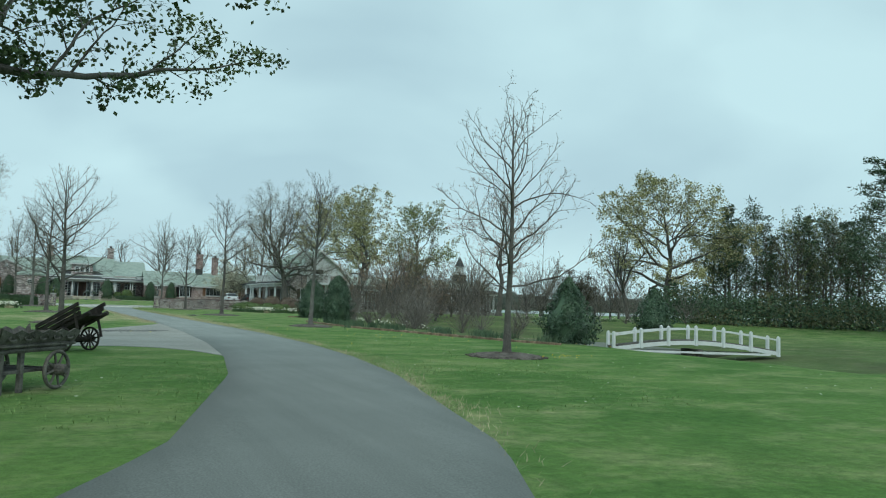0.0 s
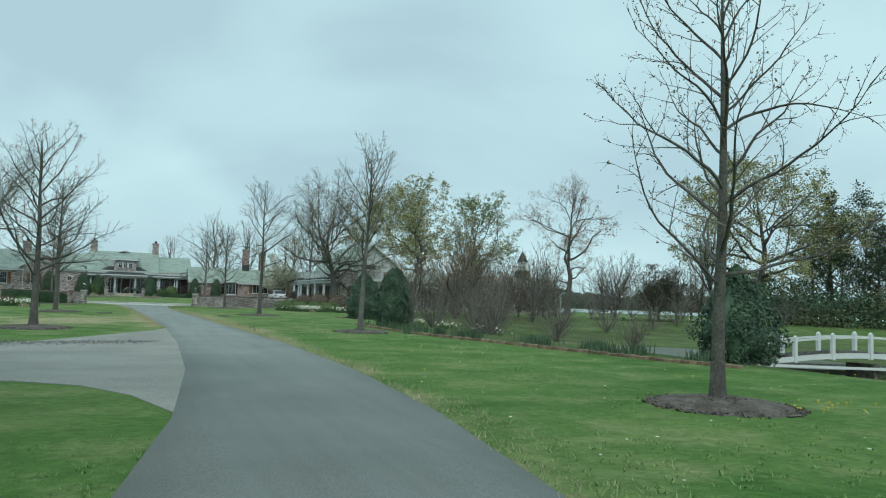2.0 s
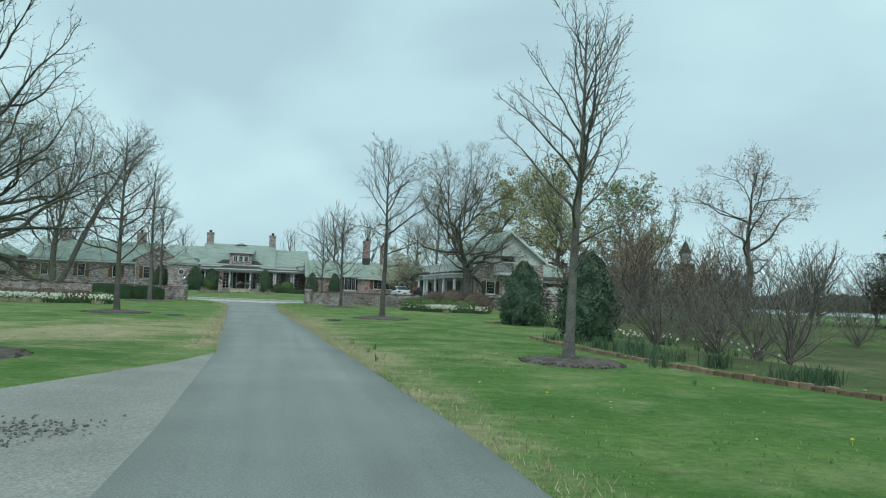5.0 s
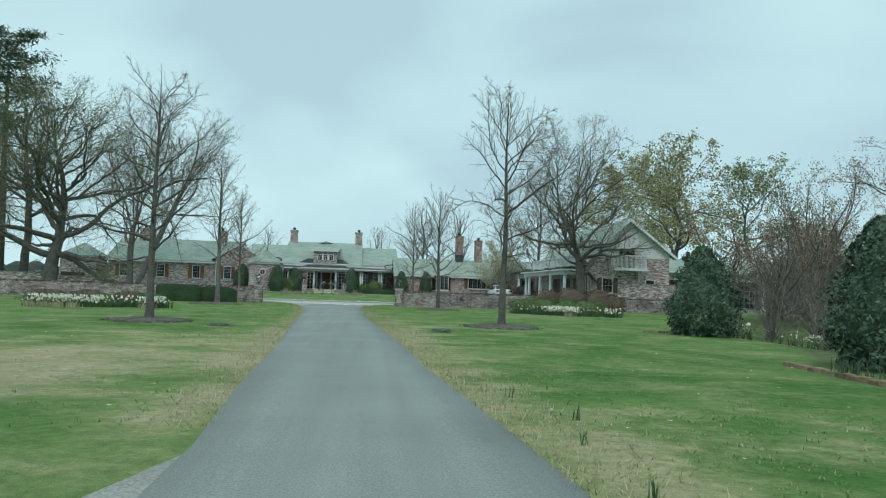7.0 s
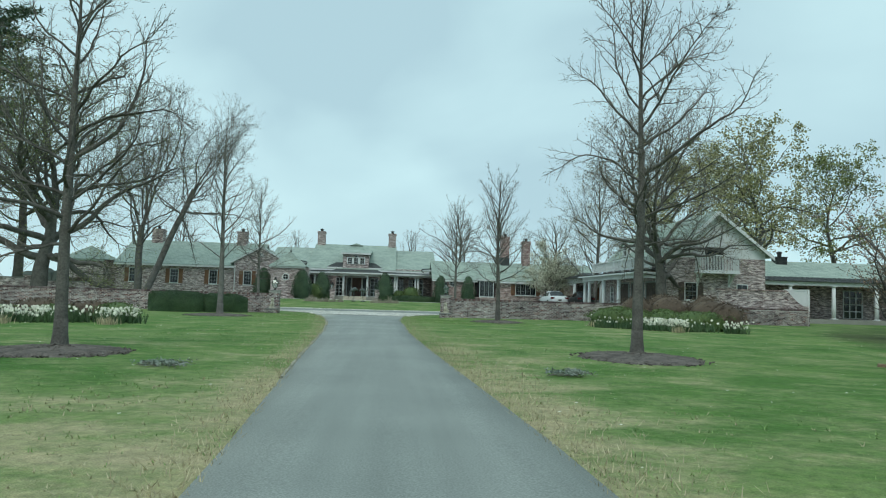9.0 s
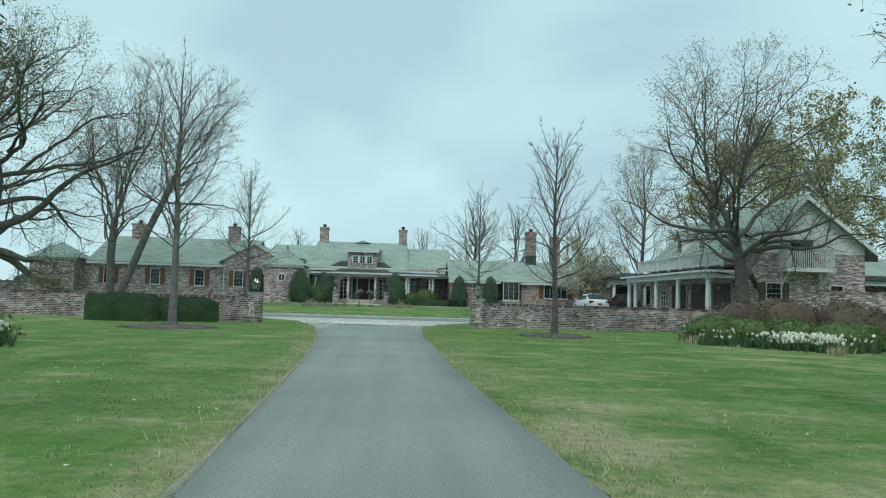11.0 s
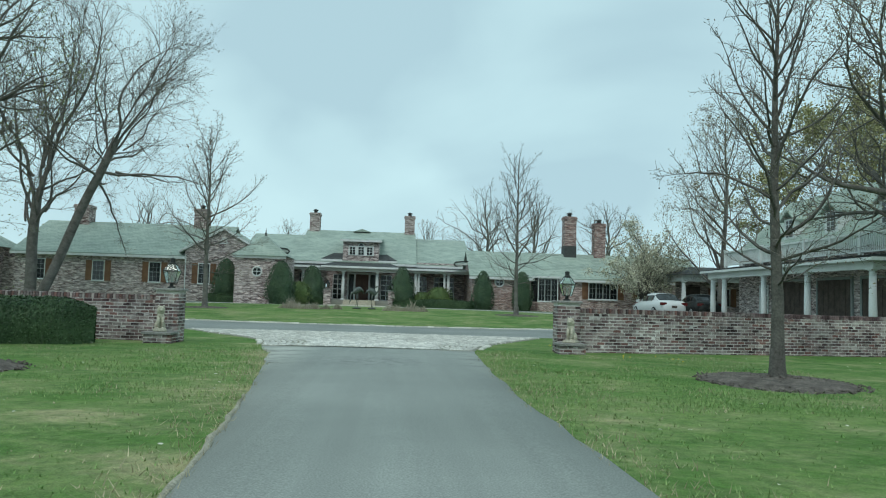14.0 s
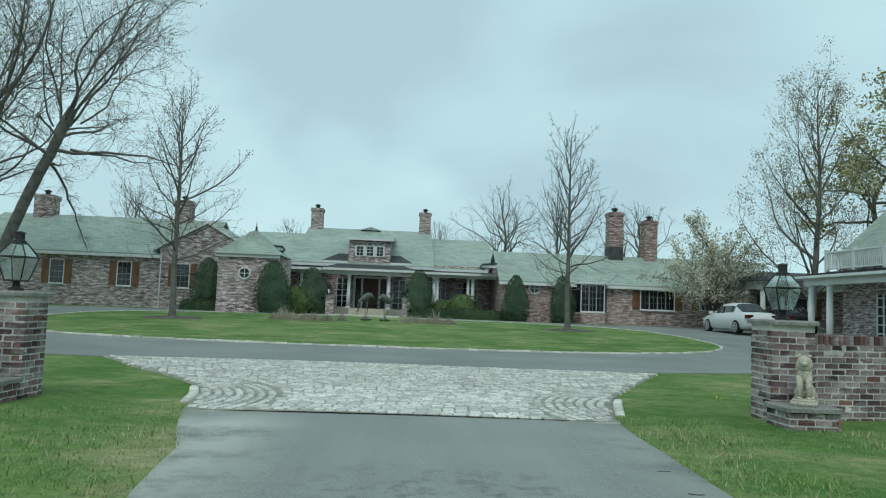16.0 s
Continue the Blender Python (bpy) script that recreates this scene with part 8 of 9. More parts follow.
# ---- white footbridge ----
def footbridge():
    a, b = Vector((24.6, 30.7, 0)), Vector((32.0, 27.1, 0))
    u = (b - a).normalized()
    v = Vector((-u.y, u.x, 0))
    ln = (b - a).length
    z0 = -0.78
    t = thing("footbridge", ((a.x + b.x) / 2, (a.y + b.y) / 2, z0), "white painted wooden footbridge with a low arch and railings", "bridge")

    def arch(s):
        return 0.16 + 0.42 * math.sin(math.pi * s)

    def at(s, w, h):
        p = a + u * (ln * s) + v * w
        return (p.x, p.y, z0 + arch(s) + h)
    n = 20
    for w in (-0.62, 0.62):
        m = Mesh()
        q = [p for k in range(n + 1) for p in (at(k / n, w - 0.04, -0.16), at(k / n, w - 0.04, 0.03), at(k / n, w + 0.04, 0.03), at(k / n, w + 0.04, -0.16))]
        m.add(q, [(4 * k + j, 4 * k + (j + 1) % 4, 4 * k + 4 + (j + 1) % 4, 4 * k + 4 + j) for k in range(n) for j in range(4)] + [(0, 1, 2, 3), (4 * n + 3, 4 * n + 2, 4 * n + 1, 4 * n)])
        part("arched_beam", m, WHITE, t)
        m2 = Mesh()
        lo = [at(0.06, w - 0.03, 0), at(0.94, w - 0.03, 0)]
        m2.tube([(lo[0][0], lo[0][1], z0 + 0.05), (lo[1][0], lo[1][1], z0 + 0.05)], [0.07, 0.07], 4)
        part("straight_beam", m2, WHITE, t)
    nb = 44
    for k in range(nb):
        s = (k + 0.5) / nb
        p0, p1 = Vector(at(s, -0.58, 0.035)), Vector(at(s, 0.58, 0.035))
        m = Mesh()
        hw = u * (ln / nb * 0.46)
        q = [p0 - hw, p0 + hw, p1 + hw, p1 - hw]
        q2 = [p + Vector((0, 0, 0.035)) for p in q]
        m.add([tuple(p) for p in q + q2], [(3, 2, 1, 0), (4, 5, 6, 7), (0, 1, 5, 4), (1, 2, 6, 5), (2, 3, 7, 6), (3, 0, 4, 7)])
        part("deck_board", m, OLDWOOD, t, fix=False)
    for w in (-0.62, 0.62):
        for k in range(7):
            s = 0.01 + 0.98 * k / 6
            p = at(s, w, 0)
            m = Mesh().softbox(p[0] - 0.07, p[1] - 0.07, p[2] - 0.2, p[0] + 0.07, p[1] + 0.07, p[2] + 0.72, 0.012)
            m.lathe(p[0], p[1], [(0.10, p[2] + 0.72), (0.10, p[2] + 0.75), (0.01, p[2] + 0.80)], 4)
            part("post", m, WHITE, t)
        m = Mesh()
        m.tube([at(k / 24 * 0.98 + 0.01, w, 0.60) for k in range(25)], [0.05] * 25, 4)
        part("handrail", m, WHITE, t)
    part("centre_pier", Mesh().box((a.x + b.x) / 2 - 0.15, (a.y + b.y) / 2 - 0.6, z0 - 0.5, (a.x + b.x) / 2 + 0.15, (a.y + b.y) / 2 + 0.6, z0 + 0.2), OLDWOOD, t)


footbridge()


# ---- old carts on the lawn ----
def wheel(parent, c, axis, r, spokes, material):
    """A spoked cart wheel round c; axis: its axle's direction."""
    axis = Vector(axis).normalized()
    up = Vector((0, 0, 1))
    e = axis.cross(up).normalized()
    c = Vector(c)
    ring = [c + (e * math.cos(2 * math.pi * k / 32) + up * math.sin(2 * math.pi * k / 32)) * (r - 0.03) for k in range(33)]
    rim = part("wheel", Mesh().tube([tuple(p) for p in ring], [0.024] * 33, 6), material, parent, smooth=True)
    for k in range(spokes):
        a = 2 * math.pi * (k + 0.3) / spokes
        d = e * math.cos(a) + up * math.sin(a)
        part("spoke", Mesh().tube([tuple(c + d * 0.05), tuple(c + d * (r * 0.55)), tuple(c + d * (r - 0.03))], [0.019, 0.016, 0.013], 5), material, rim)
    part("hub", Mesh().tube([tuple(c - axis * 0.13), tuple(c - axis * 0.06), tuple(c + axis * 0.06), tuple(c + axis * 0.13)], [0.045, 0.075, 0.075, 0.045], 12), material, rim)


def near_cart():
    """The grey carved cart: a shallow box with scrolled, flaring sides on legs, a low shelf, two spoked wheels."""
    x, y = 0.13, 11.12
    z = ground(x, y)
    m = pose(x, y, z, 0, 0, 55)
    t = thing("wooden_cart", (x, y, z), "weathered grey wooden cart with carved sides and spoked wheels", "cart", "old carts")

    def w(p):
        return tuple(m @ Vector(p))

    def bx(*q):
        return Mesh().softbox(*q, 0.006, m)
    ax = m.to_3x3() @ Vector((0, 1, 0))
    for yy in (-0.43, 0.43):
        wheel(t, w((0.20, yy, 0.25)), ax, 0.25, 8, OLDWOOD)
    part("axle", Mesh().tube([w((0.20, -0.50, 0.25)), w((0.20, 0.50, 0.25))], [0.03, 0.03], 8), OLDWOOD, t)
    part("floor", bx(-0.64, -0.30, 0.53, 0.64, 0.30, 0.57), OLDWOOD, t)
    for sg in (-1, 1):
        yy, oy = 0.31 * sg, 0.10 * sg
        top = [(-0.72 + 1.44 * k / 24, 0.725 + 0.022 * math.sin(k * 1.57) + (0.05 if k in (0, 24) else 0)) for k in range(25)]
        k2 = len(top)
        lo = [0.9 * xx for xx, _ in top]
        vs = [w((xx, yy, 0.56)) for xx in lo] + [w((xx, yy + oy, zz)) for xx, zz in top]
        back = [w((xx, yy - 0.025 * sg, 0.56)) for xx in lo] + [w((xx, yy + oy - 0.025 * sg, zz)) for xx, zz in top]
        fs = [(k, k + 1, k2 + k + 1, k2 + k) for k in range(k2 - 1)]
        pl = Mesh().add(vs + back, fs + [tuple(2 * k2 + i for i in reversed(f)) for f in fs] + [(k2 + k, k2 + k + 1, 3 * k2 + k + 1, 3 * k2 + k) for k in range(k2 - 1)])
        sd = part("side_board", pl, OLDWOOD, t)
        part("moulding", Mesh().tube([w((-0.66, yy + 0.015 * sg, 0.555)), w((0.66, yy + 0.015 * sg, 0.555))], [0.022, 0.022], 6), OLDWOOD, sd)
        for k in range(5):
            cx = -0.50 + 0.25 * k
            cv = Mesh().tube([w((cx + 0.10 * math.cos(a) * (1 - a / 9), yy + oy * 0.55 + 0.012 * sg, 0.645 + 0.055 * math.sin(a) * (1 - a / 9))) for a in [q * 0.6 for q in range(11)]], [0.015] * 11, 5)
            part("carved_scroll", cv, OLDWOOD, sd)
    for xx in (-0.66, 0.64):
        part("end_board", bx(xx, -0.31, 0.56, xx + 0.025, 0.31, 0.70), OLDWOOD, t)
    for xx in (-0.55, -0.22):
        for yy in (-0.26, 0.26):
            part("leg", bx(xx - 0.03, yy - 0.03, 0.0, xx + 0.03, yy + 0.03, 0.53), OLDWOOD, t)
    part("shelf", bx(-0.62, -0.27, 0.23, 0.16, 0.27, 0.265), OLDWOOD, t)
    for yy in (-0.28, 0.28):
        part("shaft", Mesh().tube([w((0.55, yy, 0.50)), w((-0.4, yy, 0.50)), w((-1.35, yy * 0.9, 0.42))], [0.032, 0.032, 0.024], 8), OLDWOOD, t)


def far_cart():
    """The dark tipping cart: a deep sloping body on two wheels, with shafts and a prop."""
    x, y = 0.60, 18.2
    z = ground(x, y)
    m = pose(x, y, z, 0, 0, -43) @ Matrix.Diagonal((0.60, 0.74, 0.66, 1))
    t = thing("wooden_cart", (x, y, z), "dark weathered two-wheeled tipping cart with a deep sloping body", "cart", "old carts")

    def w(p):
        return tuple(m @ Vector(p))
    ax = (m.to_3x3() @ Vector((0, 1, 0)))
    for yy in (-0.5, 0.5):
        wheel(t, w((0.36, yy, 0.37)), ax, 0.265, 12, BLACKWOOD)
    part("axle", Mesh().tube([w((0.36, -0.58, 0.37)), w((0.36, 0.58, 0.37))], [0.05, 0.05], 8), BLACKWOOD, t)
    tilt = m @ pose(0.1, 0, 0.74, 0, -24, 0)
    part("floor", Mesh().box(-0.85, -0.38, 0, 0.95, 0.38, 0.05, tilt), BLACKWOOD, t)
    for sgn in (-1, 1):
        for k in range(3):
            o0, o1 = 0.38 + 0.05 * k, 0.38 + 0.05 * (k + 1)
            a, b = sorted((sgn * (o0), sgn * (o0 + 0.045)))
            part("side_plank", Mesh().box(-0.85, a, 0.05 + 0.125 * k, 0.95 + 0.06 * k, b, 0.165 + 0.125 * k, tilt), BLACKWOOD, t)
        part("shaft", Mesh().tube([tuple(tilt @ Vector((-0.9, sgn * 0.3, -0.03))), tuple(tilt @ Vector((1.25, sgn * 0.34, -0.02)))], [0.05, 0.045], 6), BLACKWOOD, t)
        part("prop_leg", Mesh().box(-0.72, sgn * 0.3 - 0.05, 0.0, -0.62, sgn * 0.3 + 0.05, 0.6, m), BLACKWOOD, t)
        part("brace", Mesh().tube([w((-0.67, sgn * 0.3, 0.25)), w((0.3, sgn * 0.34, 0.30))], [0.035, 0.035], 5), BLACKWOOD, t)
        part("strap", Mesh().tube([tuple(tilt @ Vector((0.75, sgn * 0.42, 0.35))), w((0.95, sgn * 0.42, 0.45))], [0.03, 0.03], 5), BLACKWOOD, t)
    part("end_plank", Mesh().box(-0.89, -0.5, 0.0, -0.85, 0.5, 0.32, tilt), BLACKWOOD, t)


near_cart()
far_cart()


# ---- bird statues on the island ----
def crane(x, y, turn, head_up, h):
    bm = bmesh.new()
    bmesh.ops.create_icosphere(bm, subdivisions=3, radius=1, matrix=pose(0, 0, 1.22, 0, 40 if head_up else 28, 0) @ Matrix.Diagonal((0.40, 0.17, 0.22, 1)))
    me0 = Mesh()
    if head_up:
        me0.tube([(0.22, 0, 1.06), (0.44, 0, 1.22), (0.52, 0, 1.46), (0.44, 0, 1.62), (0.30, 0, 1.60)], [0.10, 0.06, 0.045, 0.042, 0.055], 10)
        me0.tube([(0.30, 0, 1.60), (0.22, 0, 1.55), (0.08, 0, 1.46)], [0.05, 0.025, 0.006], 8)
    else:
        me0.tube([(0.26, 0, 1.10), (0.46, 0, 1.02), (0.55, 0, 0.78), (0.52, 0, 0.52), (0.57, 0, 0.42)], [0.10, 0.06, 0.042, 0.04, 0.05], 10)
        me0.tube([(0.57, 0, 0.42), (0.60, 0, 0.34), (0.66, 0, 0.18)], [0.045, 0.025, 0.006], 8)
    me0.tube([(-0.22, 0, 1.32), (-0.42, 0, 1.22), (-0.55, 0, 1.02)], [0.14, 0.09, 0.02], 8)
    for s in (-1, 1):
        me0.tube([(0.02, s * 0.08, 1.06), (-0.05, s * 0.09, 0.55), (0.02, s * 0.10, 0.0)], [0.04, 0.02, 0.018], 8)
        me0.tube([(0.02, s * 0.10, 0.02), (0.14, s * 0.12, 0.01)], [0.02, 0.01], 6)
    me0.lathe(0, 0, [(0.30, -0.08), (0.30, 0.0), (0.05, 0.02)], 14)
    tmp = me0.data("tmp")
    bm.from_mesh(tmp)
    bpy.data.meshes.remove(tmp)
    me = bpy.data.meshes.new("bird_statue")
    bmesh.ops.recalc_face_normals(bm, faces=bm.faces)
    bm.to_mesh(me)
    bm.free()
    me.polygons.foreach_set("use_smooth", [True] * len(me.polygons))
    me.materials.append(BRONZE)
    ob = new("bird_statue", me)
    ob.matrix_basis = pose(x, y, ground(x, y) + 0.14, 0, 0, turn) @ Matrix.Diagonal((h, h, h, 1))
    tagged(ob, "tall bronze crane statue on the island lawn", "statue", "crane statues")


crane(1.12, 106.2, 215, False, 0.80)
crane(1.98, 106.2, 20, True, 0.76)


# ---- the white saloon car and a dark car behind it ----
def car(x, y, turn, paint, label, length=4.75, group=""):
    z = ground(x, y) + 0.02
    m = pose(x, y, z, 0, 0, turn)
    t = thing("car", (x, y, z), label, "car", group)
    # stations along the body: x from the tail, half width, sill, belt and roof heights, half width of the roof
    L = length
    body = Mesh()
    st = [(0.0, 0.62, 0.42, 0.78, 0.80), (0.04, 0.78, 0.30, 0.98, 1.0), (0.12, 0.86, 0.24, 1.04, 1.05), (0.22, 0.90, 0.20, 1.03, 1.04), (0.38, 0.91, 0.19, 0.98, 0.99), (0.55, 0.91, 0.19, 0.95, 0.96), (0.68, 0.90, 0.19, 0.93, 0.95), (0.80, 0.89, 0.20, 0.88, 0.92), (0.90, 0.85, 0.22, 0.78, 0.84), (0.965, 0.76, 0.27, 0.68, 0.72), (1.0, 0.58, 0.36, 0.58, 0.60)]
    rows = []
    for f, hw, lo, be, cr in st:
        xx = -L / 2 + L * f
        sec = [(0, lo), (hw * 0.86, lo), (hw * 0.98, lo + 0.10), (hw, (lo + be) / 2), (hw * 0.96, be - 0.08), (hw * 0.84, be), (hw * 0.4, cr), (0, cr + 0.008)]
        ring = [(xx, yy, zz) for yy, zz in sec] + [(xx, -yy, zz) for yy, zz in reversed(sec[1:-1])]
        rows.append([tuple(m @ Vector(p)) for p in ring])
    n = len(rows[0])
    body.add([p for r in rows for p in r], [(i * n + k, i * n + (k + 1) % n, (i + 1) * n + (k + 1) % n, (i + 1) * n + k) for i in range(len(rows) - 1) for k in range(n)] + [tuple(range(n - 1, -1, -1)), tuple((len(rows) - 1) * n + k for k in range(n))])
    bd = part("body", body, paint, t, smooth=True)
    cab = [(0.15, 0.70, 1.03, 0.03), (0.28, 0.68, 1.02, 0.405), (0.35, 0.67, 1.0, 0.465), (0.46, 0.67, 0.97, 0.50), (0.57, 0.67, 0.95, 0.475), (0.67, 0.68, 0.94, 0.30), (0.76, 0.70, 0.91, 0.03)]
    rows = []
    for f, hw, be, up in cab:
        xx = -L / 2 + L * f
        sec = [(hw * 1.12, be - 0.05), (hw * 1.08, be + 0.02), (hw * 0.92, be + up * 0.72), (hw * 0.80, be + up * 0.96), (hw * 0.45, be + up + 0.02), (0, be + up + 0.03)]
        rows.append([tuple(m @ Vector((xx, yy, zz))) for yy, zz in sec] + [tuple(m @ Vector((xx, -yy, zz))) for yy, zz in reversed(sec[:-1])])
    n = len(rows[0])
    quads = [(i, k) for i in range(len(rows) - 1) for k in range(n - 1)]
    vs = [p for r in rows for p in r]

    def pick(test):
        q = Mesh()
        q.add(vs, [(i * n + k, i * n + k + 1, (i + 1) * n + k + 1, (i + 1) * n + k) for i, k in quads if test(i, k)])
        return q
    side = {1, n - 3}
    glass = lambda i, k: (k in side and 0 < i < 5) or (i == 0 and 2 <= k <= n - 4) or (i in (4, 5) and 2 <= k <= n - 4)
    part("roof", pick(lambda i, k: not glass(i, k)), paint, bd, smooth=True, fix=False)
    part("glass", pick(glass), GLASS, bd, smooth=True, fix=False)
    for f in (0.335, 0.52):
        for s in (-1, 1):
            part("door_pillar", Mesh().tube([tuple(m @ Vector((-L / 2 + L * f, s * 0.745, 0.96))), tuple(m @ Vector((-L / 2 + L * f + 0.02, s * 0.63, 1.33)))], [0.03, 0.03], 4), DARKWOOD, bd)
    ax = m.to_3x3() @ Vector((0, 1, 0))
    for f in (0.19, 0.79):
        for s in (-1, 1):
            c = m @ Vector((-L / 2 + L * f, s * 0.82, 0.325))
            w = part("wheel", Mesh().tube([tuple(c - ax * 0.10), tuple(c - ax * 0.085), tuple(c + ax * 0.085), tuple(c + ax * 0.10)], [0.27, 0.325, 0.325, 0.27], 24), RUBBER, t)
            o = c + ax * (s * 0.085)
            rm = Mesh()
            e = ax.cross(Vector((0, 0, 1)))
            for k in range(10):
                a = 2 * math.pi * k / 10
                d = e * math.cos(a) + Vector((0, 0, 1)) * math.sin(a)
                rm.tube([tuple(o + d * 0.03 + ax * s * 0.02), tuple(o + d * 0.22 + ax * s * 0.015)], [0.028, 0.02], 5)
            pts = [o + (e * math.cos(2 * math.pi * k / 20) + Vector((0, 0, 1)) * math.sin(2 * math.pi * k / 20)) * 0.22 + ax * s * 0.015 for k in range(21)]
            rm.tube([tuple(p) for p in pts], [0.02] * 21, 5)
            part("rim", rm, ALLOY, w)
    for s in (-1, 1):
        part("tail_light", Mesh().box(-L / 2 + 0.03, min(s * 0.46, s * 0.80), 0.76, -L / 2 + 0.20, max(s * 0.46, s * 0.80), 0.92, m), TAILLIGHT, t)
        part("headlight", Mesh().box(L / 2 - 0.42, min(s * 0.52, s * 0.80), 0.60, L / 2 - 0.14, max(s * 0.52, s * 0.80), 0.72, m), ALLOY, t)
        part("door_mirror", Mesh().box(L * 0.18, min(s * 0.86, s * 1.04), 0.92, L * 0.18 + 0.12, max(s * 0.86, s * 1.04), 1.06, m), paint, t)
    part("number_plate", Mesh().box(-L / 2 - 0.015, -0.16, 0.60, -L / 2 + 0.02, 0.16, 0.74, m), DARKWOOD, t)
    part("bumper_trim", Mesh().box(-L / 2 + 0.01, -0.55, 0.40, -L / 2 + 0.06, 0.55, 0.47, m), DARKWOOD, t)


car(19.35, 108.1, 93, CARPAINT, "white saloon car parked on the forecourt")
car(22.3, 109.4, 90, IRON, "dark car parked beside the white one", 4.3)


# ---- ground litter and lawn detail ----
def scatter_blades():
    rng = random.Random(8)
    green, dry = Mesh(), Mesh()
    for k in range(12000):
        y = 8 + 64 * rng.random()
        side = rng.random() < 0.45
        off = rng.random() ** 1.6 * 4.0 + 0.02
        x = lane_left(y) - off if side else lane_right(y) + off
        if side and 15.5 < y < 36.5:
            continue
        straw = rng.random() < min(0.9, dryness(x, y) * 1.1 - 0.12)
        tall = 1.3 if noise.noise(Vector((x * 1.7, y * 1.7, 5))) > 0.1 else 0.8
        z = ground(x, y)
        a0 = rng.uniform(0, 6.28)
        for q in range(4):
            a = a0 + q * 1.57 + rng.uniform(-0.5, 0.5)
            h, r = rng.uniform(0.014, 0.034) * tall, rng.uniform(0.02, 0.045) * tall
            bx_, by_ = x + rng.gauss(0, 0.02), y + rng.gauss(0, 0.02)
            ca, sa = -math.sin(a) * 0.006, math.cos(a) * 0.006
            (dry if straw else green).add([(bx_ - ca, by_ - sa, z - 0.008), (bx_ + ca, by_ + sa, z - 0.008), (bx_ + r * math.cos(a), by_ + r * math.sin(a), z + h)], [(0, 1, 2)])
    for k in range(22000):
        y = 3 + 76 * rng.random()
        side = rng.random() < 0.35
        off = abs(rng.gauss(0, 0.3 if side else 0.5))
        x = lane_left(y) - off + 0.06 if side else lane_right(y) + off - 0.06
        if side and 15.5 < y < 36.5 or rng.random() > dryness(x, y) * 1.4:
            continue
        h = rng.uniform(0.03, 0.085)
        z = ground(x, y)
        a = rng.uniform(0, 6.28)
        ca, sa = math.cos(a) * 0.005, math.sin(a) * 0.005
        dry.add([(x - ca, y - sa, z - 0.01), (x + ca, y + sa, z - 0.01), (x + rng.gauss(0, 0.045), y + rng.gauss(0, 0.045), z + h)], [(0, 1, 2)])
    # longer, clumped turf before the gate
    for k in range(26000):
        y = 71.5 + 9.6 * rng.random()
        side = rng.random() < 0.42
        off = rng.random() ** 1.2 * 6.0 + 0.01
        x = lane_left(y) - off if side else lane_right(y) + off
        if y > 80.2 and (x < -0.9 or x > 6.6) or y > 80.7 + 0.1 * (x > 7.8) * (x - 7.8):
            continue
        clump = noise.noise(Vector((x * 1.1, y * 1.1, 2))) + 0.6 * noise.noise(Vector((x * 3.1, y * 3.1, 6)))
        if clump < -0.25 and rng.random() < 0.7:
            continue
        straw = noise.noise(Vector((x * 0.8, y * 0.8, 11))) + 0.4 * rng.random() > 0.38
        z = ground(x, y)
        tall = 0.026 + 0.040 * max(0.0, clump + 0.25)
        a0 = rng.uniform(0, 6.28)
        for q in range(2):
            a = a0 + q * 3.0 + rng.uniform(-0.6, 0.6)
            h, r = tall * rng.uniform(0.4, 1.2), tall * rng.uniform(0.5, 1.3)
            bx_, by_ = x + rng.gauss(0, 0.04), y + rng.gauss(0, 0.04)
            ca, sa = -math.sin(a) * 0.0045, math.cos(a) * 0.0045
            (dry if straw and rng.random() < 0.55 else green).add([(bx_ - ca, by_ - sa, z - 0.008), (bx_ + ca, by_ + sa, z - 0.008), (bx_ + r * math.cos(a), by_ + r * math.sin(a), z + h)], [(0, 1, 2)])
    single("grass_blades", green, BLADE, "short green grass blades beside the lane", "grass", kind="stuff", fix=False)
    single("dry_grass", dry, DRYBLADE, "dry straw-coloured grass along the lane's edge", "grass", kind="stuff", fix=False)


scatter_blades()


def scatter_gravel():
    rng = random.Random(12)
    m = Mesh()
    for k in range(2000):
        s = rng.random()
        x = 3.4 - 6.4 * s + rng.gauss(0, 0.14)
        loose = 0.5 + noise.noise(Vector((x * 1.6, 3.0, 0.0)))
        y = 28.1 - 0.28 * (3.4 - x) - 0.02 * (3.4 - x) ** 2 + rng.gauss(0, (0.24 + 0.46 * s) * (0.6 + loose)) + 0.25 * noise.noise(Vector((x * 0.9, 7.0, 0.0)))
        r = rng.uniform(0.005, 0.014)
        m.box(-r, -r * 0.8, -r * 0.4, r, r * 0.8, r * 0.9, pose(x, y, ground(x, y) + 0.014, rng.uniform(0, 90), rng.uniform(0, 90), rng.uniform(0, 360)))
    single("loose_gravel", m, GRAVEL, "band of loose dark gravel across the branch drive", "gravel", kind="stuff", fix=False)
    f = Mesh()
    for k in range(900):
        x, y = rng.uniform(-8, 22), rng.uniform(8, 80)
        if lane_left(y) - 0.2 < x < lane_right(y) + 0.2 or (x < 4 and 15 < y < 36):
            continue
        z = ground(x, y) + 0.05
        s = rng.uniform(0.012, 0.024)
        f.add([(x + s * math.cos(a), y + s * math.sin(a), z + rng.uniform(-0.004, 0.004)) for a in [q * math.pi / 3 for q in range(6)]], [(0, 1, 2, 3, 4, 5)])
    single("lawn_flowers", f, DAFFODIL, "scattered pale weeds and fallen petals in the lawn", "weeds", kind="stuff", fix=False)


scatter_gravel()


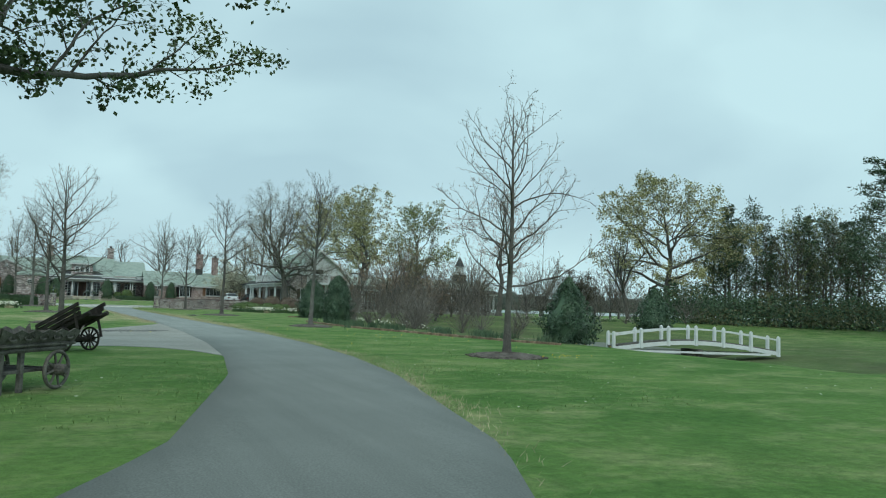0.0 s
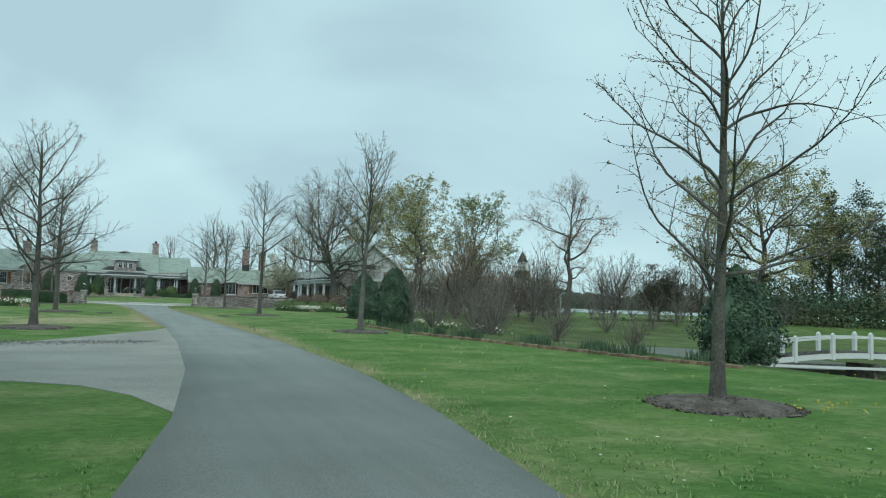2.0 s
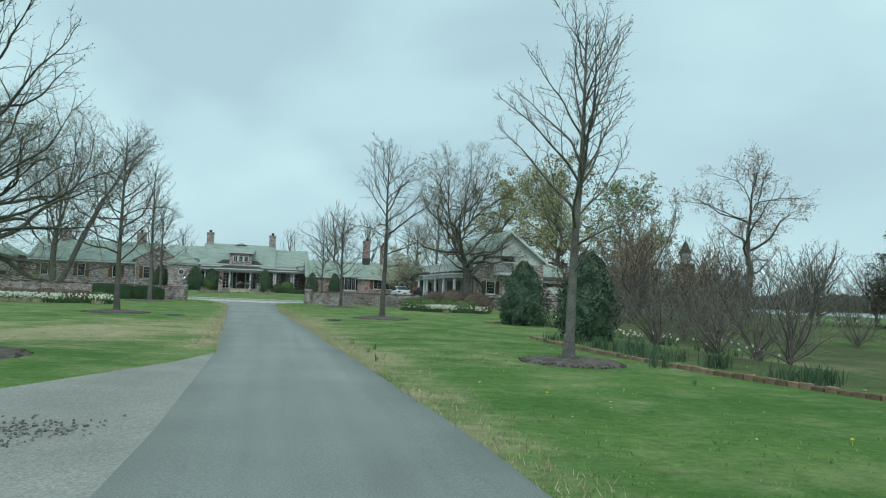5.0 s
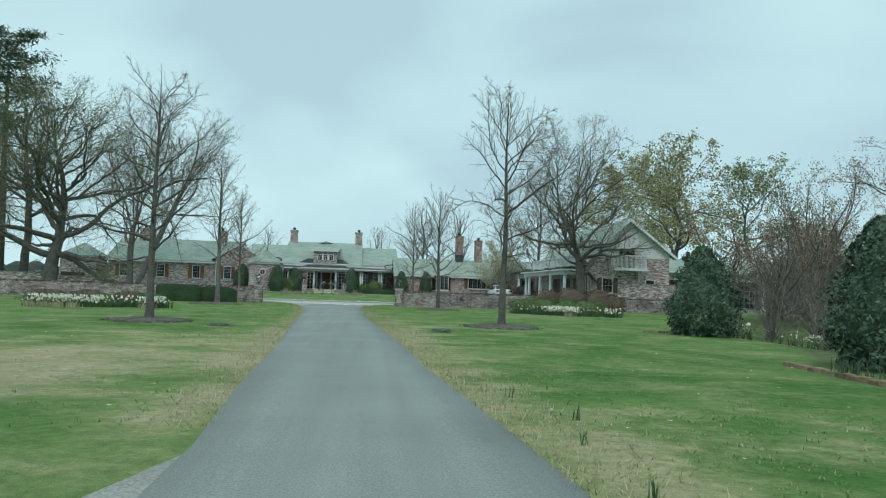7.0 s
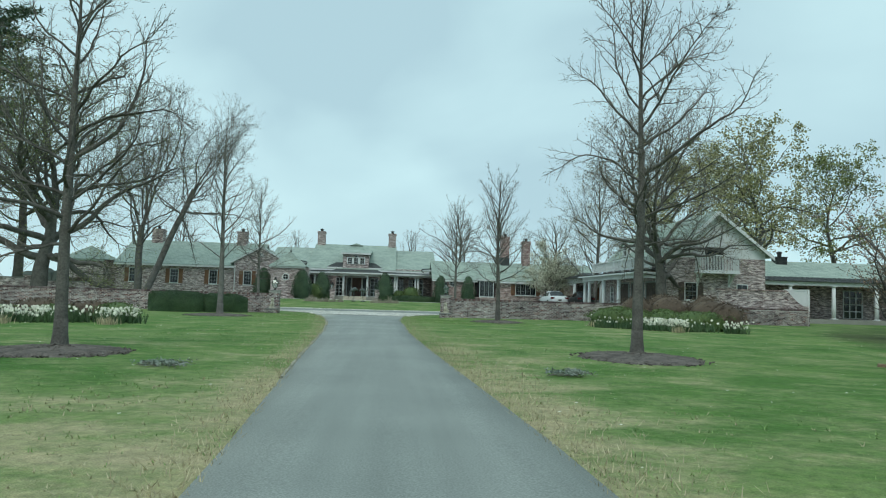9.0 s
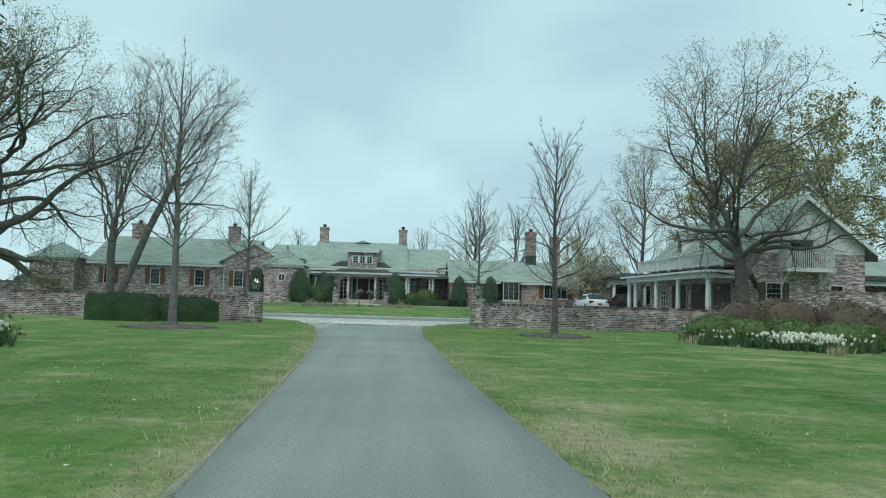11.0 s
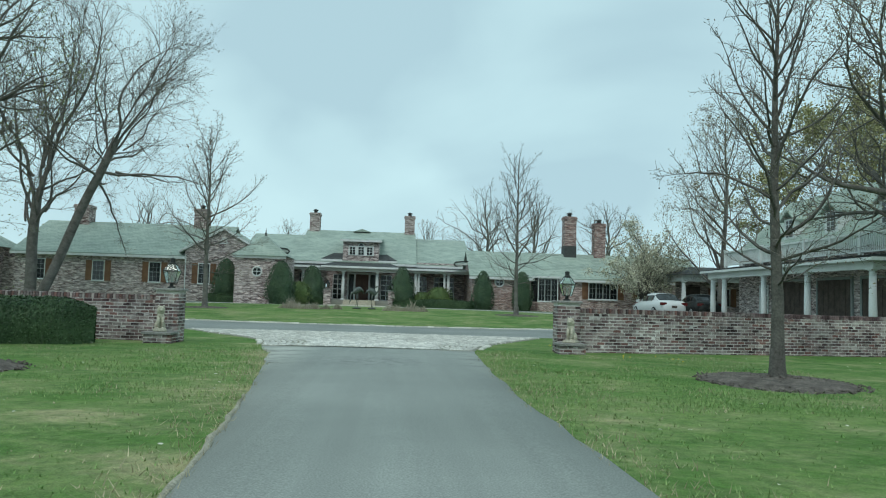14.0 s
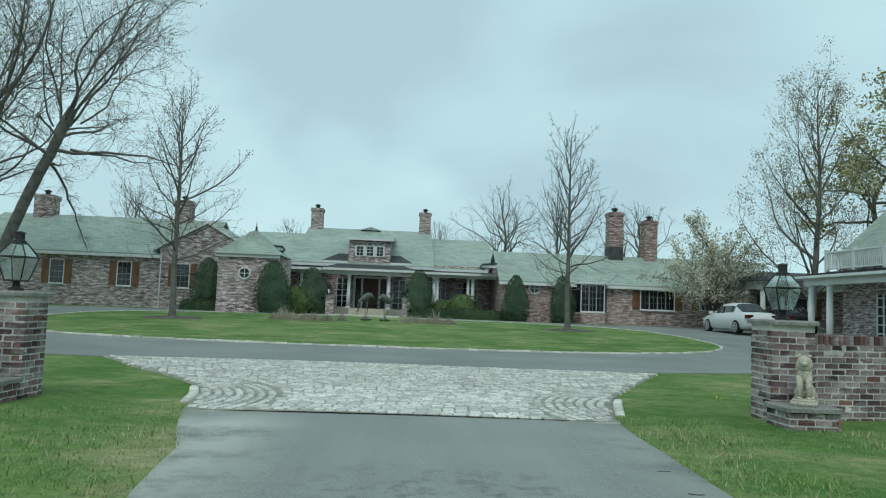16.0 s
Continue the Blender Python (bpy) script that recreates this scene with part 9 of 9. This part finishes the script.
def edge_cracks():
    """Narrow open cracks that run in from the asphalt's edge before the gate."""
    m = Mesh()
    rng = random.Random(5)
    for x0, x1, y in ((4.28, 4.92, 77.75), (4.42, 4.90, 77.05), (1.28, 1.62, 76.1)):
        n = 9
        pts = [(x0 + (x1 - x0) * k / n, y + 0.03 * noise.noise(Vector((k * 0.7, y, 0))) + rng.uniform(-0.01, 0.01)) for k in range(n + 1)]
        wide = [0.004 + 0.022 * math.sin(math.pi * min(1.0, 0.12 + 0.8 * k / n)) * rng.uniform(0.5, 1.2) for k in range(n + 1)]
        for (ax, ay), (bx_, by_), u, v in zip(pts, pts[1:], wide, wide[1:]):
            z = ground(ax, ay) + 0.0165
            m.add([(ax, ay - u, z), (bx_, by_ - v, z), (bx_, by_ + v, z), (ax, ay + u, z)], [(0, 1, 2, 3)])
    single("asphalt_cracks", m, SOIL, "dark earth-filled cracks in the lane's edge", "cracks", kind="stuff", fix=False)


edge_cracks()
GREYLEAF = mat_leaf("grey_leaves", (0.16, 0.20, 0.17), (0.25, 0.28, 0.235), 0.8, 2, 0.35)


def ground_plant(x, y, radius, seed):
    """A flat mat of trailing stems with small leaves."""
    rng = random.Random(seed)
    t = thing("ground_plant", (x, y, ground(x, y)), "low grey-leaved trailing plant in the lawn", "plant", "ground plants")
    stem, leaf = Mesh(), Mesh()
    for _ in range(34):
        a, r = rng.uniform(0, 6.28), radius * rng.uniform(0.3, 1.25)
        px_, py_ = x + 0.35 * r * math.cos(a + 1), y + 0.35 * r * math.sin(a + 1)
        p = [Vector((px_ + r * q * math.cos(a), py_ + r * q * math.sin(a), ground(x, y) + 0.015 + 0.07 * q * (1 - q) * 4 * rng.random())) for q in (0, 0.35, 0.7, 1.0)]
        stem.tube(p, [0.006, 0.005, 0.004, 0.002], 3)
        for _ in range(16):
            c = p[0].lerp(p[3], rng.random()) + Vector((rng.gauss(0, 0.03), rng.gauss(0, 0.03), 0.03 + rng.uniform(0, 0.04)))
            leaf_at(leaf, c, Vector((0, 0, 1)), rng.uniform(0.018, 0.035), rng)
    part("stems", stem, TWIG, t, fix=False)
    part("foliage", leaf, GREYLEAF, t, fix=False)


ground_plant(1.23, 51.2, 0.42, 130)
ground_plant(7.3, 51.2, 0.34, 131)


def scatter_dandelions():
    """Small yellow flower heads in the lawn beside gate, lane tree and bridge."""
    rng = random.Random(77)
    m = Mesh()
    for cx, cy, n, sp in ((11.4, 15.6, 16, 0.35), (8.3, 82.6, 14, 0.5), (8.6, 79.5, 10, 0.6), (9.0, 26.0, 24, 4.0), (17.0, 25.0, 40, 4.0), (-1.5, 12.5, 14, 1.2)):
        for _ in range(n):
            x, y = cx + rng.gauss(0, sp), cy + rng.gauss(0, sp)
            if lane_left(y) - 0.1 < x < lane_right(y) + 0.1:
                continue
            z = ground(x, y)
            m.lathe(x, y, [(0.002, z - 0.01), (0.002, z + 0.045), (0.018, z + 0.05), (0.016, z + 0.058), (0.004, z + 0.062)], 6)
    single("dandelions", m, mat_leaf("dandelion_petals", (0.62, 0.48, 0.04), (0.72, 0.58, 0.08), 0.8, 2, 0.15), "scattered yellow dandelions in the lawn", "weeds", kind="stuff", fix=False)


scatter_dandelions()


# ---- gate ----
garden_wall("gate_wall_west", (-27.0, 83.72), (-2.07, 81.0), 1.10, "weathered mixed-brick garden wall with upright coping bricks", (20.6, 25.0), soldiers=190)
garden_wall("gate_wall_return", (24.5, 83.55), (29.75, 83.55), 1.05, "low weathered brick wall before the taller screen wall", (0.0, 0.0))
garden_wall("gate_wall_east", (7.77, 81.0), (24.4, 84.0), 1.10, "weathered mixed-brick garden wall with upright coping bricks", (0.0, 3.6))
build_cobbles()
for cx_, sd_ in ((-1.8, 1), (7.5, -1)):
    gate_pillar(cx_, 81.0, 0.5)
    lantern((cx_, 81.0, 1.23), "gate lanterns")
lion(-1.84, 80.45, 0.255, 20)
lion(7.48, 80.45, 0.255, -32)
